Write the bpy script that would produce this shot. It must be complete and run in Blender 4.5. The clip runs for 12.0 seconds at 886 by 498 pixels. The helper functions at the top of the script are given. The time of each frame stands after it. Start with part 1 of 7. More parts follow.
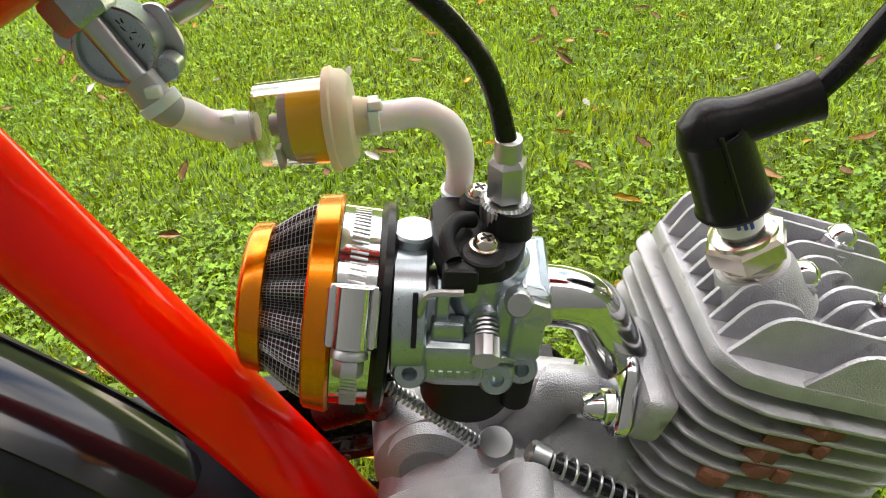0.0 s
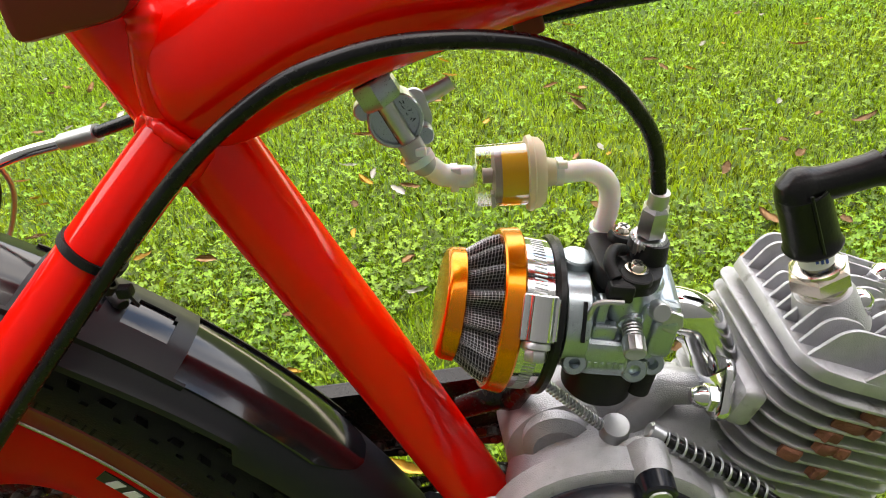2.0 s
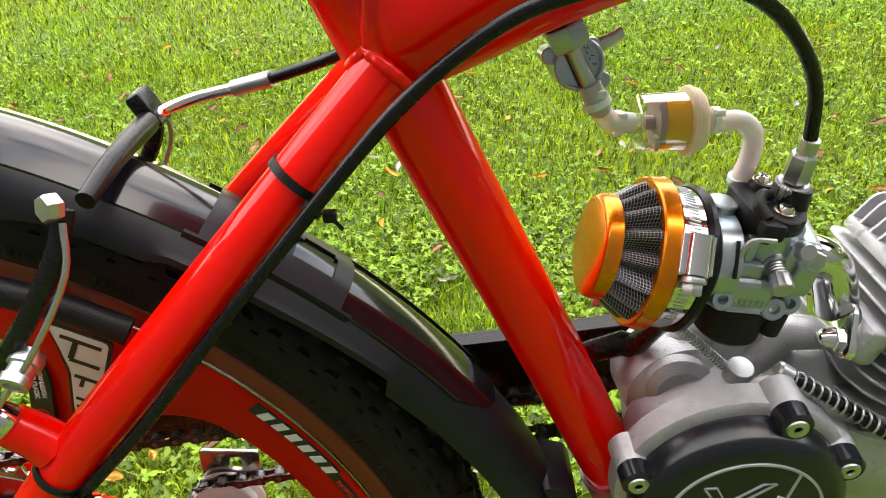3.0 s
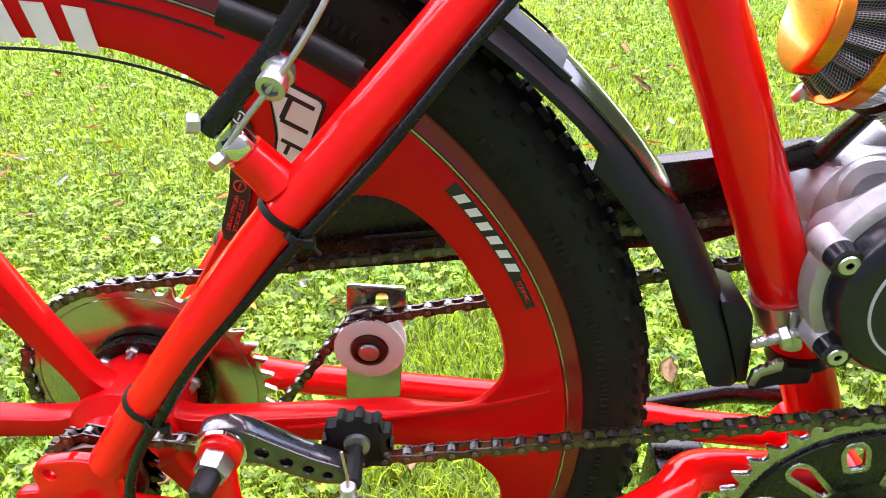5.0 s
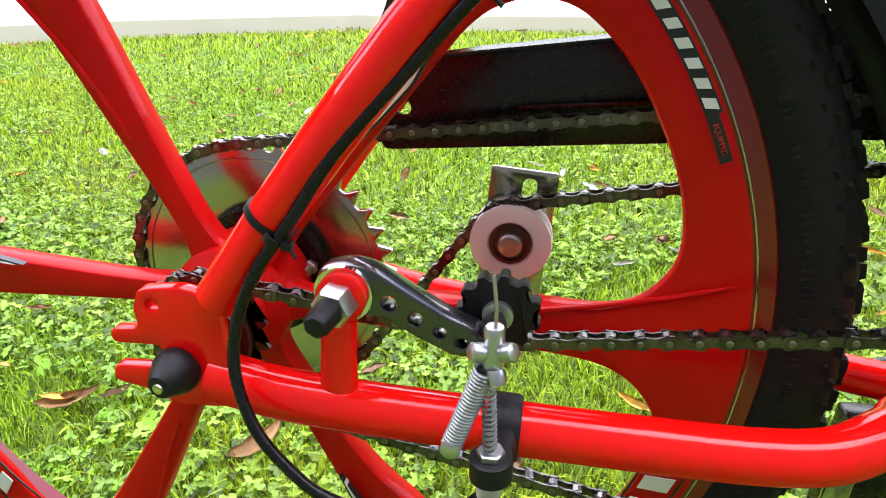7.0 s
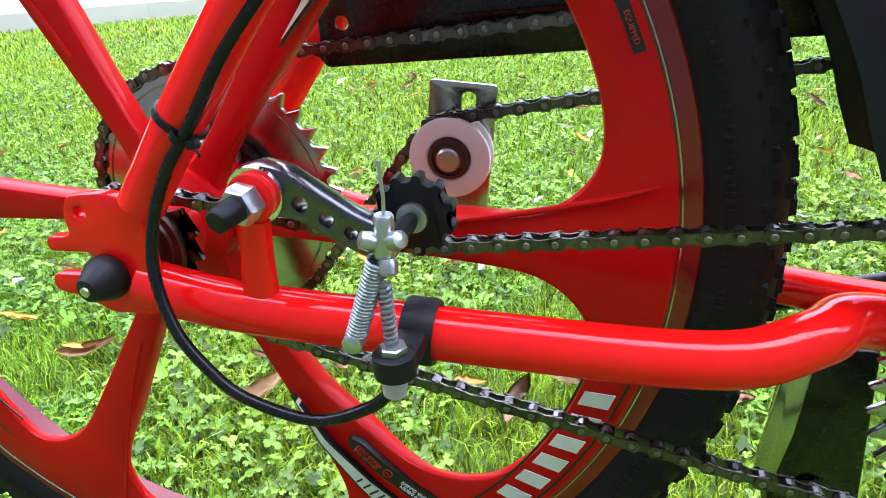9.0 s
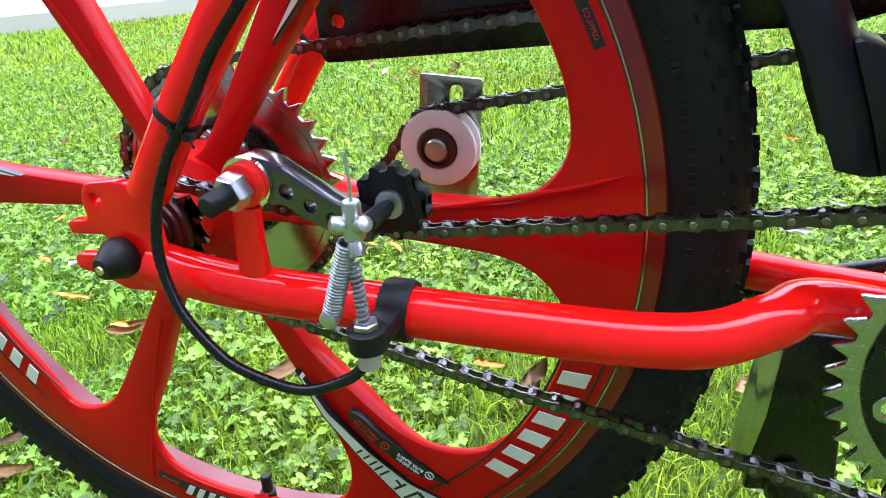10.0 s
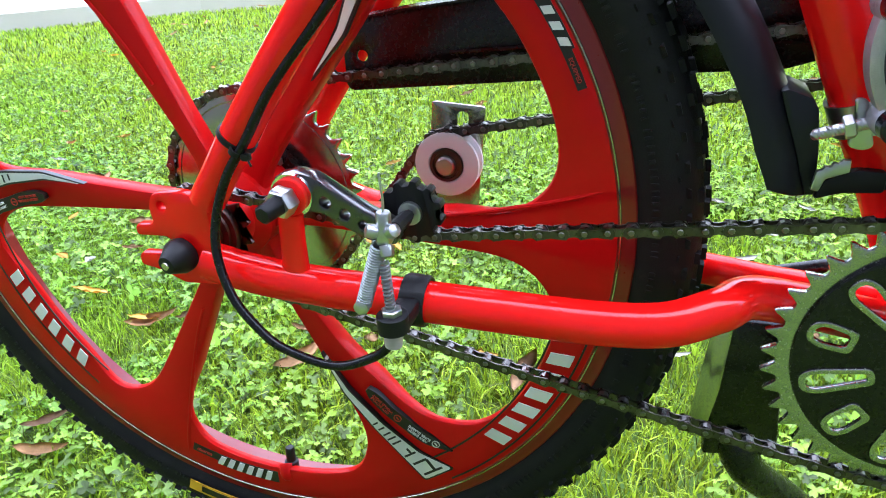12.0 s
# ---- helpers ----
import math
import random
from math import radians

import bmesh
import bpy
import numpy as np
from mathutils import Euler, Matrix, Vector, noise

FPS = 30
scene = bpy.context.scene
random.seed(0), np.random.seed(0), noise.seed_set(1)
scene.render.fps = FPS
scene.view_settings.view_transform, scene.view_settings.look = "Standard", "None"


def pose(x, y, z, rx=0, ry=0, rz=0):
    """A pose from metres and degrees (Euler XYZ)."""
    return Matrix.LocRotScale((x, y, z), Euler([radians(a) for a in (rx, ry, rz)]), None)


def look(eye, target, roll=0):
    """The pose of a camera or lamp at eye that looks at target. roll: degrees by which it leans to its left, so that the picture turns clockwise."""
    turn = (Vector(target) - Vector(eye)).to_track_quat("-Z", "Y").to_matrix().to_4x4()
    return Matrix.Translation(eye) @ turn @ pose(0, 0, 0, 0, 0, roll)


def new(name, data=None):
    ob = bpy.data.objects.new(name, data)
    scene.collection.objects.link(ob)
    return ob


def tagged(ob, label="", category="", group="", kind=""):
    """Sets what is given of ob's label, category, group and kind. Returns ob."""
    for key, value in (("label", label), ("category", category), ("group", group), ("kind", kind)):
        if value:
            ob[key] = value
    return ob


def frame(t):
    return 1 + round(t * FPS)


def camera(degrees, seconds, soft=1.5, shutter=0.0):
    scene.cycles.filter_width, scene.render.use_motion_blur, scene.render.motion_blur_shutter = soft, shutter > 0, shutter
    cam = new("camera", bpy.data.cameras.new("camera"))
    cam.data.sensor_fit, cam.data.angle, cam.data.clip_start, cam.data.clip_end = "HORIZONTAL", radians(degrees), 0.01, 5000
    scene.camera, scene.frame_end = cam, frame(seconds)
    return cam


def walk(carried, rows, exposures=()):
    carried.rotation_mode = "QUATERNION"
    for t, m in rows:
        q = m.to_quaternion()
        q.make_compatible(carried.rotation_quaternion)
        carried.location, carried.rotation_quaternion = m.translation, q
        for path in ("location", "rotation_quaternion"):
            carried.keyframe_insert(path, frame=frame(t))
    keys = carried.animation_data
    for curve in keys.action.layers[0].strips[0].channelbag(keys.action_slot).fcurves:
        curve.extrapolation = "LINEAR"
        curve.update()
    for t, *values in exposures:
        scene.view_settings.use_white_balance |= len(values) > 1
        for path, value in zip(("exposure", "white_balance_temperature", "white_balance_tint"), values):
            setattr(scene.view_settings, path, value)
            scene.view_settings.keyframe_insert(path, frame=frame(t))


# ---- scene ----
cam = camera(64.0, 12.0, soft=1.05)
# seconds, then the pose: place in metres and turn in degrees
PATH = [
    (0.0, 0.4476, -0.1753, 0.7335, 54.04, 7.21, -0.73),
    (0.5, 0.4417, -0.1870, 0.7528, 55.03, 7.04, -0.99),
    (1.0, 0.4316, -0.2030, 0.7735, 55.75, 6.50, -0.89),
    (1.5, 0.4146, -0.2217, 0.7787, 56.27, 6.47, -0.76),
    (2.0, 0.3849, -0.2364, 0.7780, 56.83, 5.20, -0.44),
    (2.5, 0.3496, -0.2497, 0.7745, 57.20, 4.53, -0.24),
    (3.0, 0.3135, -0.2674, 0.7720, 57.18, 3.93, -0.39),
    (3.5, 0.2909, -0.2884, 0.7576, 57.25, 3.84, 0.17),
    (3.7, 0.2779, -0.2968, 0.7484, 57.40, 3.87, 0.14),
    (5.3, 0.2009, -0.3286, 0.6584, 59.69, 1.65, 1.98),
    (5.5, 0.1927, -0.3270, 0.6418, 60.52, 1.17, 3.10),
    (6.0, 0.1866, -0.3222, 0.5997, 62.70, 0.89, 5.86),
    (6.5, 0.1793, -0.3301, 0.5668, 65.01, 0.70, 8.30),
    (7.0, 0.1767, -0.3365, 0.5489, 66.12, 0.85, 9.92),
    (7.2, 0.1791, -0.3393, 0.5445, 66.22, 0.83, 10.38),
    (8.8, 0.2324, -0.3350, 0.5130, 64.69, 2.77, 12.81),
    (9.0, 0.2409, -0.3357, 0.5133, 64.62, 3.08, 13.74),
    (9.5, 0.2656, -0.3371, 0.5122, 64.33, 3.82, 15.77),
    (10.0, 0.2833, -0.3460, 0.5189, 63.96, 4.58, 17.86),
    (10.5, 0.2935, -0.3468, 0.5207, 63.55, 5.01, 19.08),
    (11.0, 0.2949, -0.3568, 0.5239, 63.53, 5.16, 18.53),
    (11.5, 0.2989, -0.3859, 0.5409, 63.63, 4.42, 18.30),
    (12.0, 0.2945, -0.4128, 0.5548, 63.73, 3.87, 17.24),
]
# seconds, stops, white balance: the clip's camera opens up about halfway
EXPOSURES = [(0.0, 2.32, 7500, 12), (2.0, 2.42, 7500, 12), (3.7, 2.78, 7200, 12), (5.0, 3.35, 6400, 26), (6.0, 3.32, 6400, 26), (6.6, 3.02, 6400, 18), (9.0, 3.08, 5500, 16), (12.0, 3.08, 5500, 16)]
walk(cam, [(t, pose(x, y, z, rx, ry, rz)) for t, x, y, z, rx, ry, rz in PATH], EXPOSURES)

# ---- light: sky and a sun behind the camera, kept off the bicycle by an added, unseen wall ----
SUN_UP, SUN_TURN = radians(50.5), radians(186)
world = bpy.data.worlds.new("sky")
scene.world = world
world.use_nodes = True
wn = world.node_tree
sky = wn.nodes.new("ShaderNodeTexSky")
sky.sky_type, sky.sun_disc, sky.sun_elevation, sky.sun_rotation = "NISHITA", False, SUN_UP, SUN_TURN
sky.air_density, sky.dust_density, sky.ozone_density = 1.0, 2.5, 1.0
wn.nodes["Background"].inputs["Strength"].default_value = 0.15
# thin broken cloud over the whole sky
cloud, thick, veil, way = wn.nodes.new("ShaderNodeTexNoise"), wn.nodes.new("ShaderNodeValToRGB"), wn.nodes.new("ShaderNodeMix"), wn.nodes.new("ShaderNodeTexCoord")
cloud.inputs["Scale"].default_value, cloud.inputs["Detail"].default_value = 2.6, 5.0
thick.color_ramp.elements[0].position, thick.color_ramp.elements[1].position = 0.33, 0.60
veil.data_type = "RGBA"
veil.inputs["B"].default_value = (8.0, 8.0, 8.2, 1)
wn.links.new(way.outputs["Generated"], cloud.inputs["Vector"])
wn.links.new(cloud.outputs["Fac"], thick.inputs["Fac"])
wn.links.new(thick.outputs["Color"], veil.inputs["Factor"])
wn.links.new(sky.outputs["Color"], veil.inputs["A"])
wn.links.new(veil.outputs["Result"], wn.nodes["Background"].inputs["Color"])
sun = new("sun", bpy.data.lights.new("sun", "SUN"))
sun.data.energy, sun.data.angle, sun.data.color = 4.0, radians(0.6), (1.0, 0.93, 0.82)
toward = Vector((math.sin(SUN_TURN) * math.cos(SUN_UP), math.cos(SUN_TURN) * math.cos(SUN_UP), math.sin(SUN_UP)))
sun.matrix_world = look(toward * 30, (0, 0, 0))

# ---- materials ----
def material(name, color, rough=0.5, metal=0.0, coat=0.0, vary=0.08, scale=60.0, bump=0.0, bump_scale=400.0, spread=0.06, transmission=0.0, ior=1.45, random_hue=0.0, stain=None, subsurface=0.0, coord="Object", spec=0.5, alpha=1.0):
    """A principled material with two scales of colour variation, roughness variation and fine relief."""
    m = bpy.data.materials.new(name)
    m.use_nodes = True
    nt = m.node_tree
    b = nt.nodes["Principled BSDF"]
    b.inputs["Roughness"].default_value, b.inputs["Metallic"].default_value = rough, metal
    b.inputs["Coat Weight"].default_value, b.inputs["Coat Roughness"].default_value, b.inputs["Coat IOR"].default_value = coat, 0.04, 1.6
    b.inputs["Transmission Weight"].default_value, b.inputs["IOR"].default_value = transmission, ior
    b.inputs["Specular IOR Level"].default_value = spec
    b.inputs["Alpha"].default_value = alpha
    if subsurface:
        b.inputs["Subsurface Weight"].default_value, b.inputs["Subsurface Scale"].default_value = subsurface, 0.004
    tc = nt.nodes.new("ShaderNodeTexCoord")
    big, fine = nt.nodes.new("ShaderNodeTexNoise"), nt.nodes.new("ShaderNodeTexNoise")
    for n, s in ((big, scale), (fine, bump_scale)):
        n.inputs["Scale"].default_value, n.inputs["Detail"].default_value = s, 4.0
        nt.links.new(tc.outputs[coord], n.inputs["Vector"])
    mix = nt.nodes.new("ShaderNodeMix")
    mix.data_type = "RGBA"
    lo = [max(0.0, c * (1 - vary)) for c in color]
    hi = [min(1.0, c * (1 + vary)) for c in color]
    mix.inputs["A"].default_value, mix.inputs["B"].default_value = (*lo, 1), (*hi, 1)
    nt.links.new(big.outputs["Fac"], mix.inputs["Factor"])
    out = mix.outputs["Result"]
    if stain:
        col, amount, sscale, *stretch = stain
        sn, ramp, mx = nt.nodes.new("ShaderNodeTexNoise"), nt.nodes.new("ShaderNodeValToRGB"), nt.nodes.new("ShaderNodeMix")
        mx.data_type = "RGBA"
        sn.inputs["Scale"].default_value, sn.inputs["Detail"].default_value = sscale, 6.0
        if stretch:
            mp = nt.nodes.new("ShaderNodeMapping")
            mp.inputs["Scale"].default_value, mp.inputs["Rotation"].default_value = stretch[0], stretch[1]
            nt.links.new(tc.outputs[coord], mp.inputs["Vector"])
            nt.links.new(mp.outputs["Vector"], sn.inputs["Vector"])
        else:
            nt.links.new(tc.outputs[coord], sn.inputs["Vector"])
        ramp.color_ramp.elements[0].position, ramp.color_ramp.elements[1].position = 1 - amount, min(1.0, 1.12 - amount)
        nt.links.new(sn.outputs["Fac"], ramp.inputs["Fac"])
        nt.links.new(ramp.outputs["Color"], mx.inputs["Factor"])
        nt.links.new(out, mx.inputs["A"])
        mx.inputs["B"].default_value = (*col, 1)
        out = mx.outputs["Result"]
    if random_hue:
        hsv, info, mr = nt.nodes.new("ShaderNodeHueSaturation"), nt.nodes.new("ShaderNodeObjectInfo"), nt.nodes.new("ShaderNodeMapRange")
        mr.inputs["To Min"].default_value, mr.inputs["To Max"].default_value = 1 - random_hue, 1 + random_hue
        nt.links.new(info.outputs["Random"], mr.inputs["Value"])
        nt.links.new(mr.outputs["Result"], hsv.inputs["Value"])
        nt.links.new(out, hsv.inputs["Color"])
        out = hsv.outputs["Color"]
    nt.links.new(out, b.inputs["Base Color"])
    rr = nt.nodes.new("ShaderNodeMapRange")
    rr.inputs["To Min"].default_value, rr.inputs["To Max"].default_value = max(0.02, rough - spread), min(1.0, rough + spread)
    nt.links.new(fine.outputs["Fac"], rr.inputs["Value"])
    nt.links.new(rr.outputs["Result"], b.inputs["Roughness"])
    if bump:
        bp = nt.nodes.new("ShaderNodeBump")
        bp.inputs["Strength"].default_value, bp.inputs["Distance"].default_value = bump, 0.001
        nt.links.new(fine.outputs["Fac"], bp.inputs["Height"])
        nt.links.new(bp.outputs["Normal"], b.inputs["Normal"])
    return m


RED = material("red_gloss_paint", (0.92, 0.006, 0.003), 0.45, coat=0.55, vary=0.05, scale=25, spread=0.03, spec=0.0)
RED_SCUFFED = material("scuffed_red_gloss_paint", (0.92, 0.006, 0.003), 0.45, coat=0.55, vary=0.05, scale=25, spread=0.03, spec=0.0, stain=((0.78, 0.16, 0.10), 0.275, 9, (1.2, 14.0, 14.0), (0.0, 0.35, 0.0)))
GUARD = material("black_satin_plastic", (0.009, 0.0095, 0.013), 0.38, vary=0.15, scale=40, spread=0.06, spec=0.34, stain=((0.02, 0.02, 0.018), 0.3, 90))
MIRROR_BLACK = material("polished_black_plastic", (0.006, 0.006, 0.008), 0.13, coat=0.2, vary=0.15, scale=40, spread=0.05, spec=0.5, stain=((0.03, 0.03, 0.025), 0.30, 120))
RIM_RED = material("dark_red_rim_edge", (0.19, 0.005, 0.006), 0.3, coat=0.2, vary=0.15, scale=30)
RED_DULL = material("red_satin_wheel_paint", (0.53, 0.004, 0.003), 0.42, coat=0.15, spec=0.06, vary=0.08, scale=30, bump=0.08, bump_scale=900)
DARK_RED = material("dark_red_plastic", (0.16, 0.008, 0.01), 0.4, vary=0.1)
BLACK = material("black_gloss_plastic", (0.008, 0.009, 0.013), 0.22, vary=0.15, scale=40, spread=0.06, spec=0.5, stain=((0.02, 0.02, 0.018), 0.34, 90))
SATIN_BLACK = material("black_satin_metal", (0.006, 0.006, 0.006), 0.26, vary=0.2, spread=0.08, spec=0.4)
ARM_BLACK = material("black_enamel", (0.008, 0.008, 0.010), 0.3, coat=1.0, vary=0.15, spread=0.08, spec=0.8)
MATT_BLACK = material("black_moulded_plastic", (0.008, 0.008, 0.009), 0.45, vary=0.2, bump=0.2, bump_scale=1500, spec=0.3)
RUBBER = material("black_tyre_rubber", (0.0085, 0.0085, 0.0095), 0.6, vary=0.25, scale=90, bump=0.35, bump_scale=1200, spec=0.25, stain=((0.022, 0.02, 0.017), 0.36, 60))
CABLE = material("black_cable_sheath", (0.005, 0.005, 0.006), 0.26, vary=0.2, spec=0.35)
CAST = material("cast_aluminium", (0.47, 0.47, 0.49), 0.47, metal=0.8, vary=0.2, scale=140, bump=0.5, bump_scale=1700, spread=0.1, stain=((0.2, 0.19, 0.18), 0.36, 80))
FREEWHEEL = material("brown_oiled_steel", (0.10, 0.065, 0.055), 0.35, metal=0.9, vary=0.2, scale=80)
CARB = material("zinc_cast_metal", (0.40, 0.46, 0.49), 0.28, metal=0.85, vary=0.06, scale=150, bump=0.015, bump_scale=2500, spread=0.02)
CHROME = material("chrome", (0.72, 0.72, 0.73), 0.1, metal=1.0, vary=0.04, spread=0.05)
STEEL = material("zinc_plated_steel", (0.52, 0.53, 0.54), 0.36, metal=1.0, vary=0.1, spread=0.1, bump=0.1)
SPRING = material("dull_spring_steel", (0.36, 0.38, 0.39), 0.5, metal=0.9, vary=0.1)
BRUSHED = material("bare_sheet_steel", (0.42, 0.4, 0.35), 0.22, metal=1.0, vary=0.12, scale=30, spread=0.08, stain=((0.18, 0.12, 0.07), 0.34, 40))
GOLD = material("anodised_gold_aluminium", (0.78, 0.22, 0.004), 0.26, metal=0.85, coat=0.3, vary=0.05, spread=0.02)
CHAIN = material("oiled_chain_steel", (0.11, 0.10, 0.095), 0.3, metal=0.95, vary=0.3, scale=200, spread=0.12, random_hue=0.3, stain=((0.03, 0.02, 0.015), 0.4, 120))
CHAIN_PIN = material("worn_pin_steel", (0.2, 0.19, 0.18), 0.35, metal=1.0, vary=0.2)
GASKET = material("black_rubber", (0.005, 0.005, 0.006), 0.3, vary=0.25, bump=0.2, spec=0.35)
WHITE_PLASTIC = material("white_nylon", (0.82, 0.82, 0.81), 0.45, vary=0.05, scale=90, stain=((0.55, 0.42, 0.34), 0.30, 90))
HOSE = material("milky_fuel_hose", (0.93, 0.93, 0.88), 0.2, vary=0.04, transmission=0.15, ior=1.25, spread=0.03, subsurface=0.5)


def clear_plastic():
    """Thin clear plastic: see-through, with a gloss that grows at the edges."""
    m = bpy.data.materials.new("clear_plastic")
    m.use_nodes = True
    nt = m.node_tree
    tr, gl, mx, fr = nt.nodes.new("ShaderNodeBsdfTransparent"), nt.nodes.new("ShaderNodeBsdfGlossy"), nt.nodes.new("ShaderNodeMixShader"), nt.nodes.new("ShaderNodeLayerWeight")
    tr.inputs["Color"].default_value, gl.inputs["Roughness"].default_value, fr.inputs["Blend"].default_value = (0.90, 0.88, 0.85, 1), 0.08, 0.33
    nt.links.new(fr.outputs["Facing"], mx.inputs["Fac"])
    nt.links.new(tr.outputs["BSDF"], mx.inputs[1])
    nt.links.new(gl.outputs["BSDF"], mx.inputs[2])
    nt.links.new(mx.outputs["Shader"], nt.nodes["Material Output"].inputs["Surface"])
    return m


CLEAR = clear_plastic()
CREAM = material("cream_plastic", (0.84, 0.75, 0.56), 0.32, vary=0.05, transmission=0.25, ior=1.2, subsurface=0.3)
AMBER = material("amber_filter_paper", (1.0, 0.60, 0.02), 0.45, vary=0.05)
HOSE_END = material("hose_over_barb", (0.42, 0.42, 0.41), 0.22, vary=0.1, scale=200)
GREY_PLASTIC = material("grey_plastic", (0.42, 0.38, 0.36), 0.4, vary=0.1)
MESH_WIRE = material("woven_wire", (0.45, 0.45, 0.47), 0.35, metal=0.8, vary=0.2)
FOAM = material("black_pleated_gauze", (0.005, 0.005, 0.006), 0.8, vary=0.2, bump=0.4, bump_scale=2500)
WHITE = material("white_print", (0.74, 0.74, 0.74), 0.4, vary=0.05)
GREY_PRINT = material("grey_print", (0.42, 0.43, 0.44), 0.45, vary=0.06)
BLACK_PRINT = material("black_print", (0.012, 0.012, 0.012), 0.4, vary=0.1)
YELLOW_PRINT = material("yellow_print", (0.75, 0.42, 0.02), 0.4, vary=0.05)
RED_PRINT = material("red_print", (0.5, 0.03, 0.02), 0.4, vary=0.05)
CERAMIC = material("white_ceramic", (0.85, 0.85, 0.84), 0.15, vary=0.03)
BLUE_PRINT = material("blue_print", (0.05, 0.1, 0.45), 0.4)
BRASS = material("nickel_plated_steel", (0.62, 0.56, 0.48), 0.2, metal=1.0, vary=0.08)
RUST = material("brown_rust_scale", (0.16, 0.06, 0.03), 0.85, vary=0.35, scale=200, bump=0.8, bump_scale=900)
RING_METAL = material("satin_chainring_steel", (0.40, 0.40, 0.39), 0.26, metal=1.0, vary=0.05, spread=0.05)

# ---- mesh helpers ----
V = Vector


def finish(name, bm, mat, parent=None, label="", smooth=True):
    bmesh.ops.recalc_face_normals(bm, faces=bm.faces)
    me = bpy.data.meshes.new(name)
    bm.to_mesh(me)
    bm.free()
    me.materials.append(mat)
    if smooth:
        me.shade_smooth()
        me.set_sharp_from_angle(angle=radians(38))
    ob = new(name, me)
    if parent is not None:
        ob.parent = parent
    return tagged(ob, label)


def part(name, bm, mat, parent, label="", smooth=True):
    return finish(name, bm, mat, parent, label, smooth)


def basis(axis, up=(0, 0, 1)):
    a = V(axis).normalized()
    u = V(up)
    u = u - a * u.dot(a)
    if u.length < 1e-4:
        u = V((1, 0, 0)) - a * a.x
    u.normalize()
    return a, u, a.cross(u)


def at(origin, ex, ey, ez):
    m = Matrix.Identity(4)
    for i, c in enumerate((ex, ey, ez, origin)):
        m[0][i], m[1][i], m[2][i] = c
    return m


def spline(pts, k=6):
    p = [V(q) for q in pts]
    p = [p[0] * 2 - p[1]] + p + [p[-1] * 2 - p[-2]]
    out = []
    for i in range(1, len(p) - 2):
        for j in range(k):
            t = j / k
            a, b, c, d = p[i - 1], p[i], p[i + 1], p[i + 2]
            out.append(0.5 * (2 * b + (c - a) * t + (2 * a - 5 * b + 4 * c - d) * t * t + (3 * b - a - 3 * c + d) * t ** 3))
    out.append(p[-2])
    return out


def sweep(bm, pts, r, n=14, closed=False, flat=1.0):
    """A tube along points; r: one radius or one a point; flat: squash across the second side."""
    pts = [V(q) for q in pts]
    rs = list(r) if hasattr(r, "__len__") else [r] * len(pts)
    if len(rs) != len(pts):
        rs = [rs[0] + (rs[-1] - rs[0]) * i / (len(pts) - 1) for i in range(len(pts))]
    rings = []
    side = None
    for i, p in enumerate(pts):
        a = pts[(i + 1) % len(pts)] if (closed or i + 1 < len(pts)) else p
        b = pts[i - 1] if (closed or i) else p
        d = (a - b).normalized()
        if side is None:
            side = basis(d)[1]
        side = (side - d * side.dot(d)).normalized()
        w = d.cross(side)
        rings.append([bm.verts.new(p + (side * math.cos(t) + w * math.sin(t) * flat) * rs[i]) for t in (2 * math.pi * j / n for j in range(n))])
    for i in range(len(rings) if closed else len(rings) - 1):
        A, B = rings[i], rings[(i + 1) % len(rings)]
        for j in range(n):
            bm.faces.new((A[j], A[(j + 1) % n], B[(j + 1) % n], B[j]))
    if not closed:
        bm.faces.new(rings[0])
        bm.faces.new(rings[-1])
    return bm


def lathe(bm, profile, origin, axis, n=32, turn=0.0, up=(0, 0, 1), cap=True, wobble=None):
    """Rings of (along, radius) round an axis."""
    a, u, w = basis(axis, up)
    o = V(origin)
    rings = []
    for s, r in profile:
        if r < 1e-6:
            rings.append([bm.verts.new(o + a * s)])
        else:
            ring = []
            for j in range(n):
                t = turn + 2 * math.pi * j / n
                rr = r * (wobble(t) if wobble else 1.0)
                ring.append(bm.verts.new(o + a * s + (u * math.cos(t) + w * math.sin(t)) * rr))
            rings.append(ring)
    for A, B in zip(rings, rings[1:]):
        if len(A) == 1 and len(B) == 1:
            continue
        for j in range(n):
            k = (j + 1) % n
            if len(A) == 1:
                bm.faces.new((A[0], B[j], B[k]))
            elif len(B) == 1:
                bm.faces.new((A[j], A[k], B[0]))
            else:
                bm.faces.new((A[j], A[k], B[k], B[j]))
    if cap:
        for R in (rings[0], rings[-1]):
            if len(R) > 2:
                bm.faces.new(R)
    return bm


def ringband(bm, profile, origin, axis, n=48, up=(0, 0, 1)):
    """A closed profile of (along, radius) turned round an axis: a ring."""
    a, u, w = basis(axis, up)
    o = V(origin)
    rings = [[bm.verts.new(o + a * s + (u * math.cos(t) + w * math.sin(t)) * r) for s, r in profile] for t in (2 * math.pi * j / n for j in range(n))]
    m = len(profile)
    for j in range(n):
        A, B = rings[j], rings[(j + 1) % n]
        for k in range(m):
            bm.faces.new((A[k], A[(k + 1) % m], B[(k + 1) % m], B[k]))
    return bm


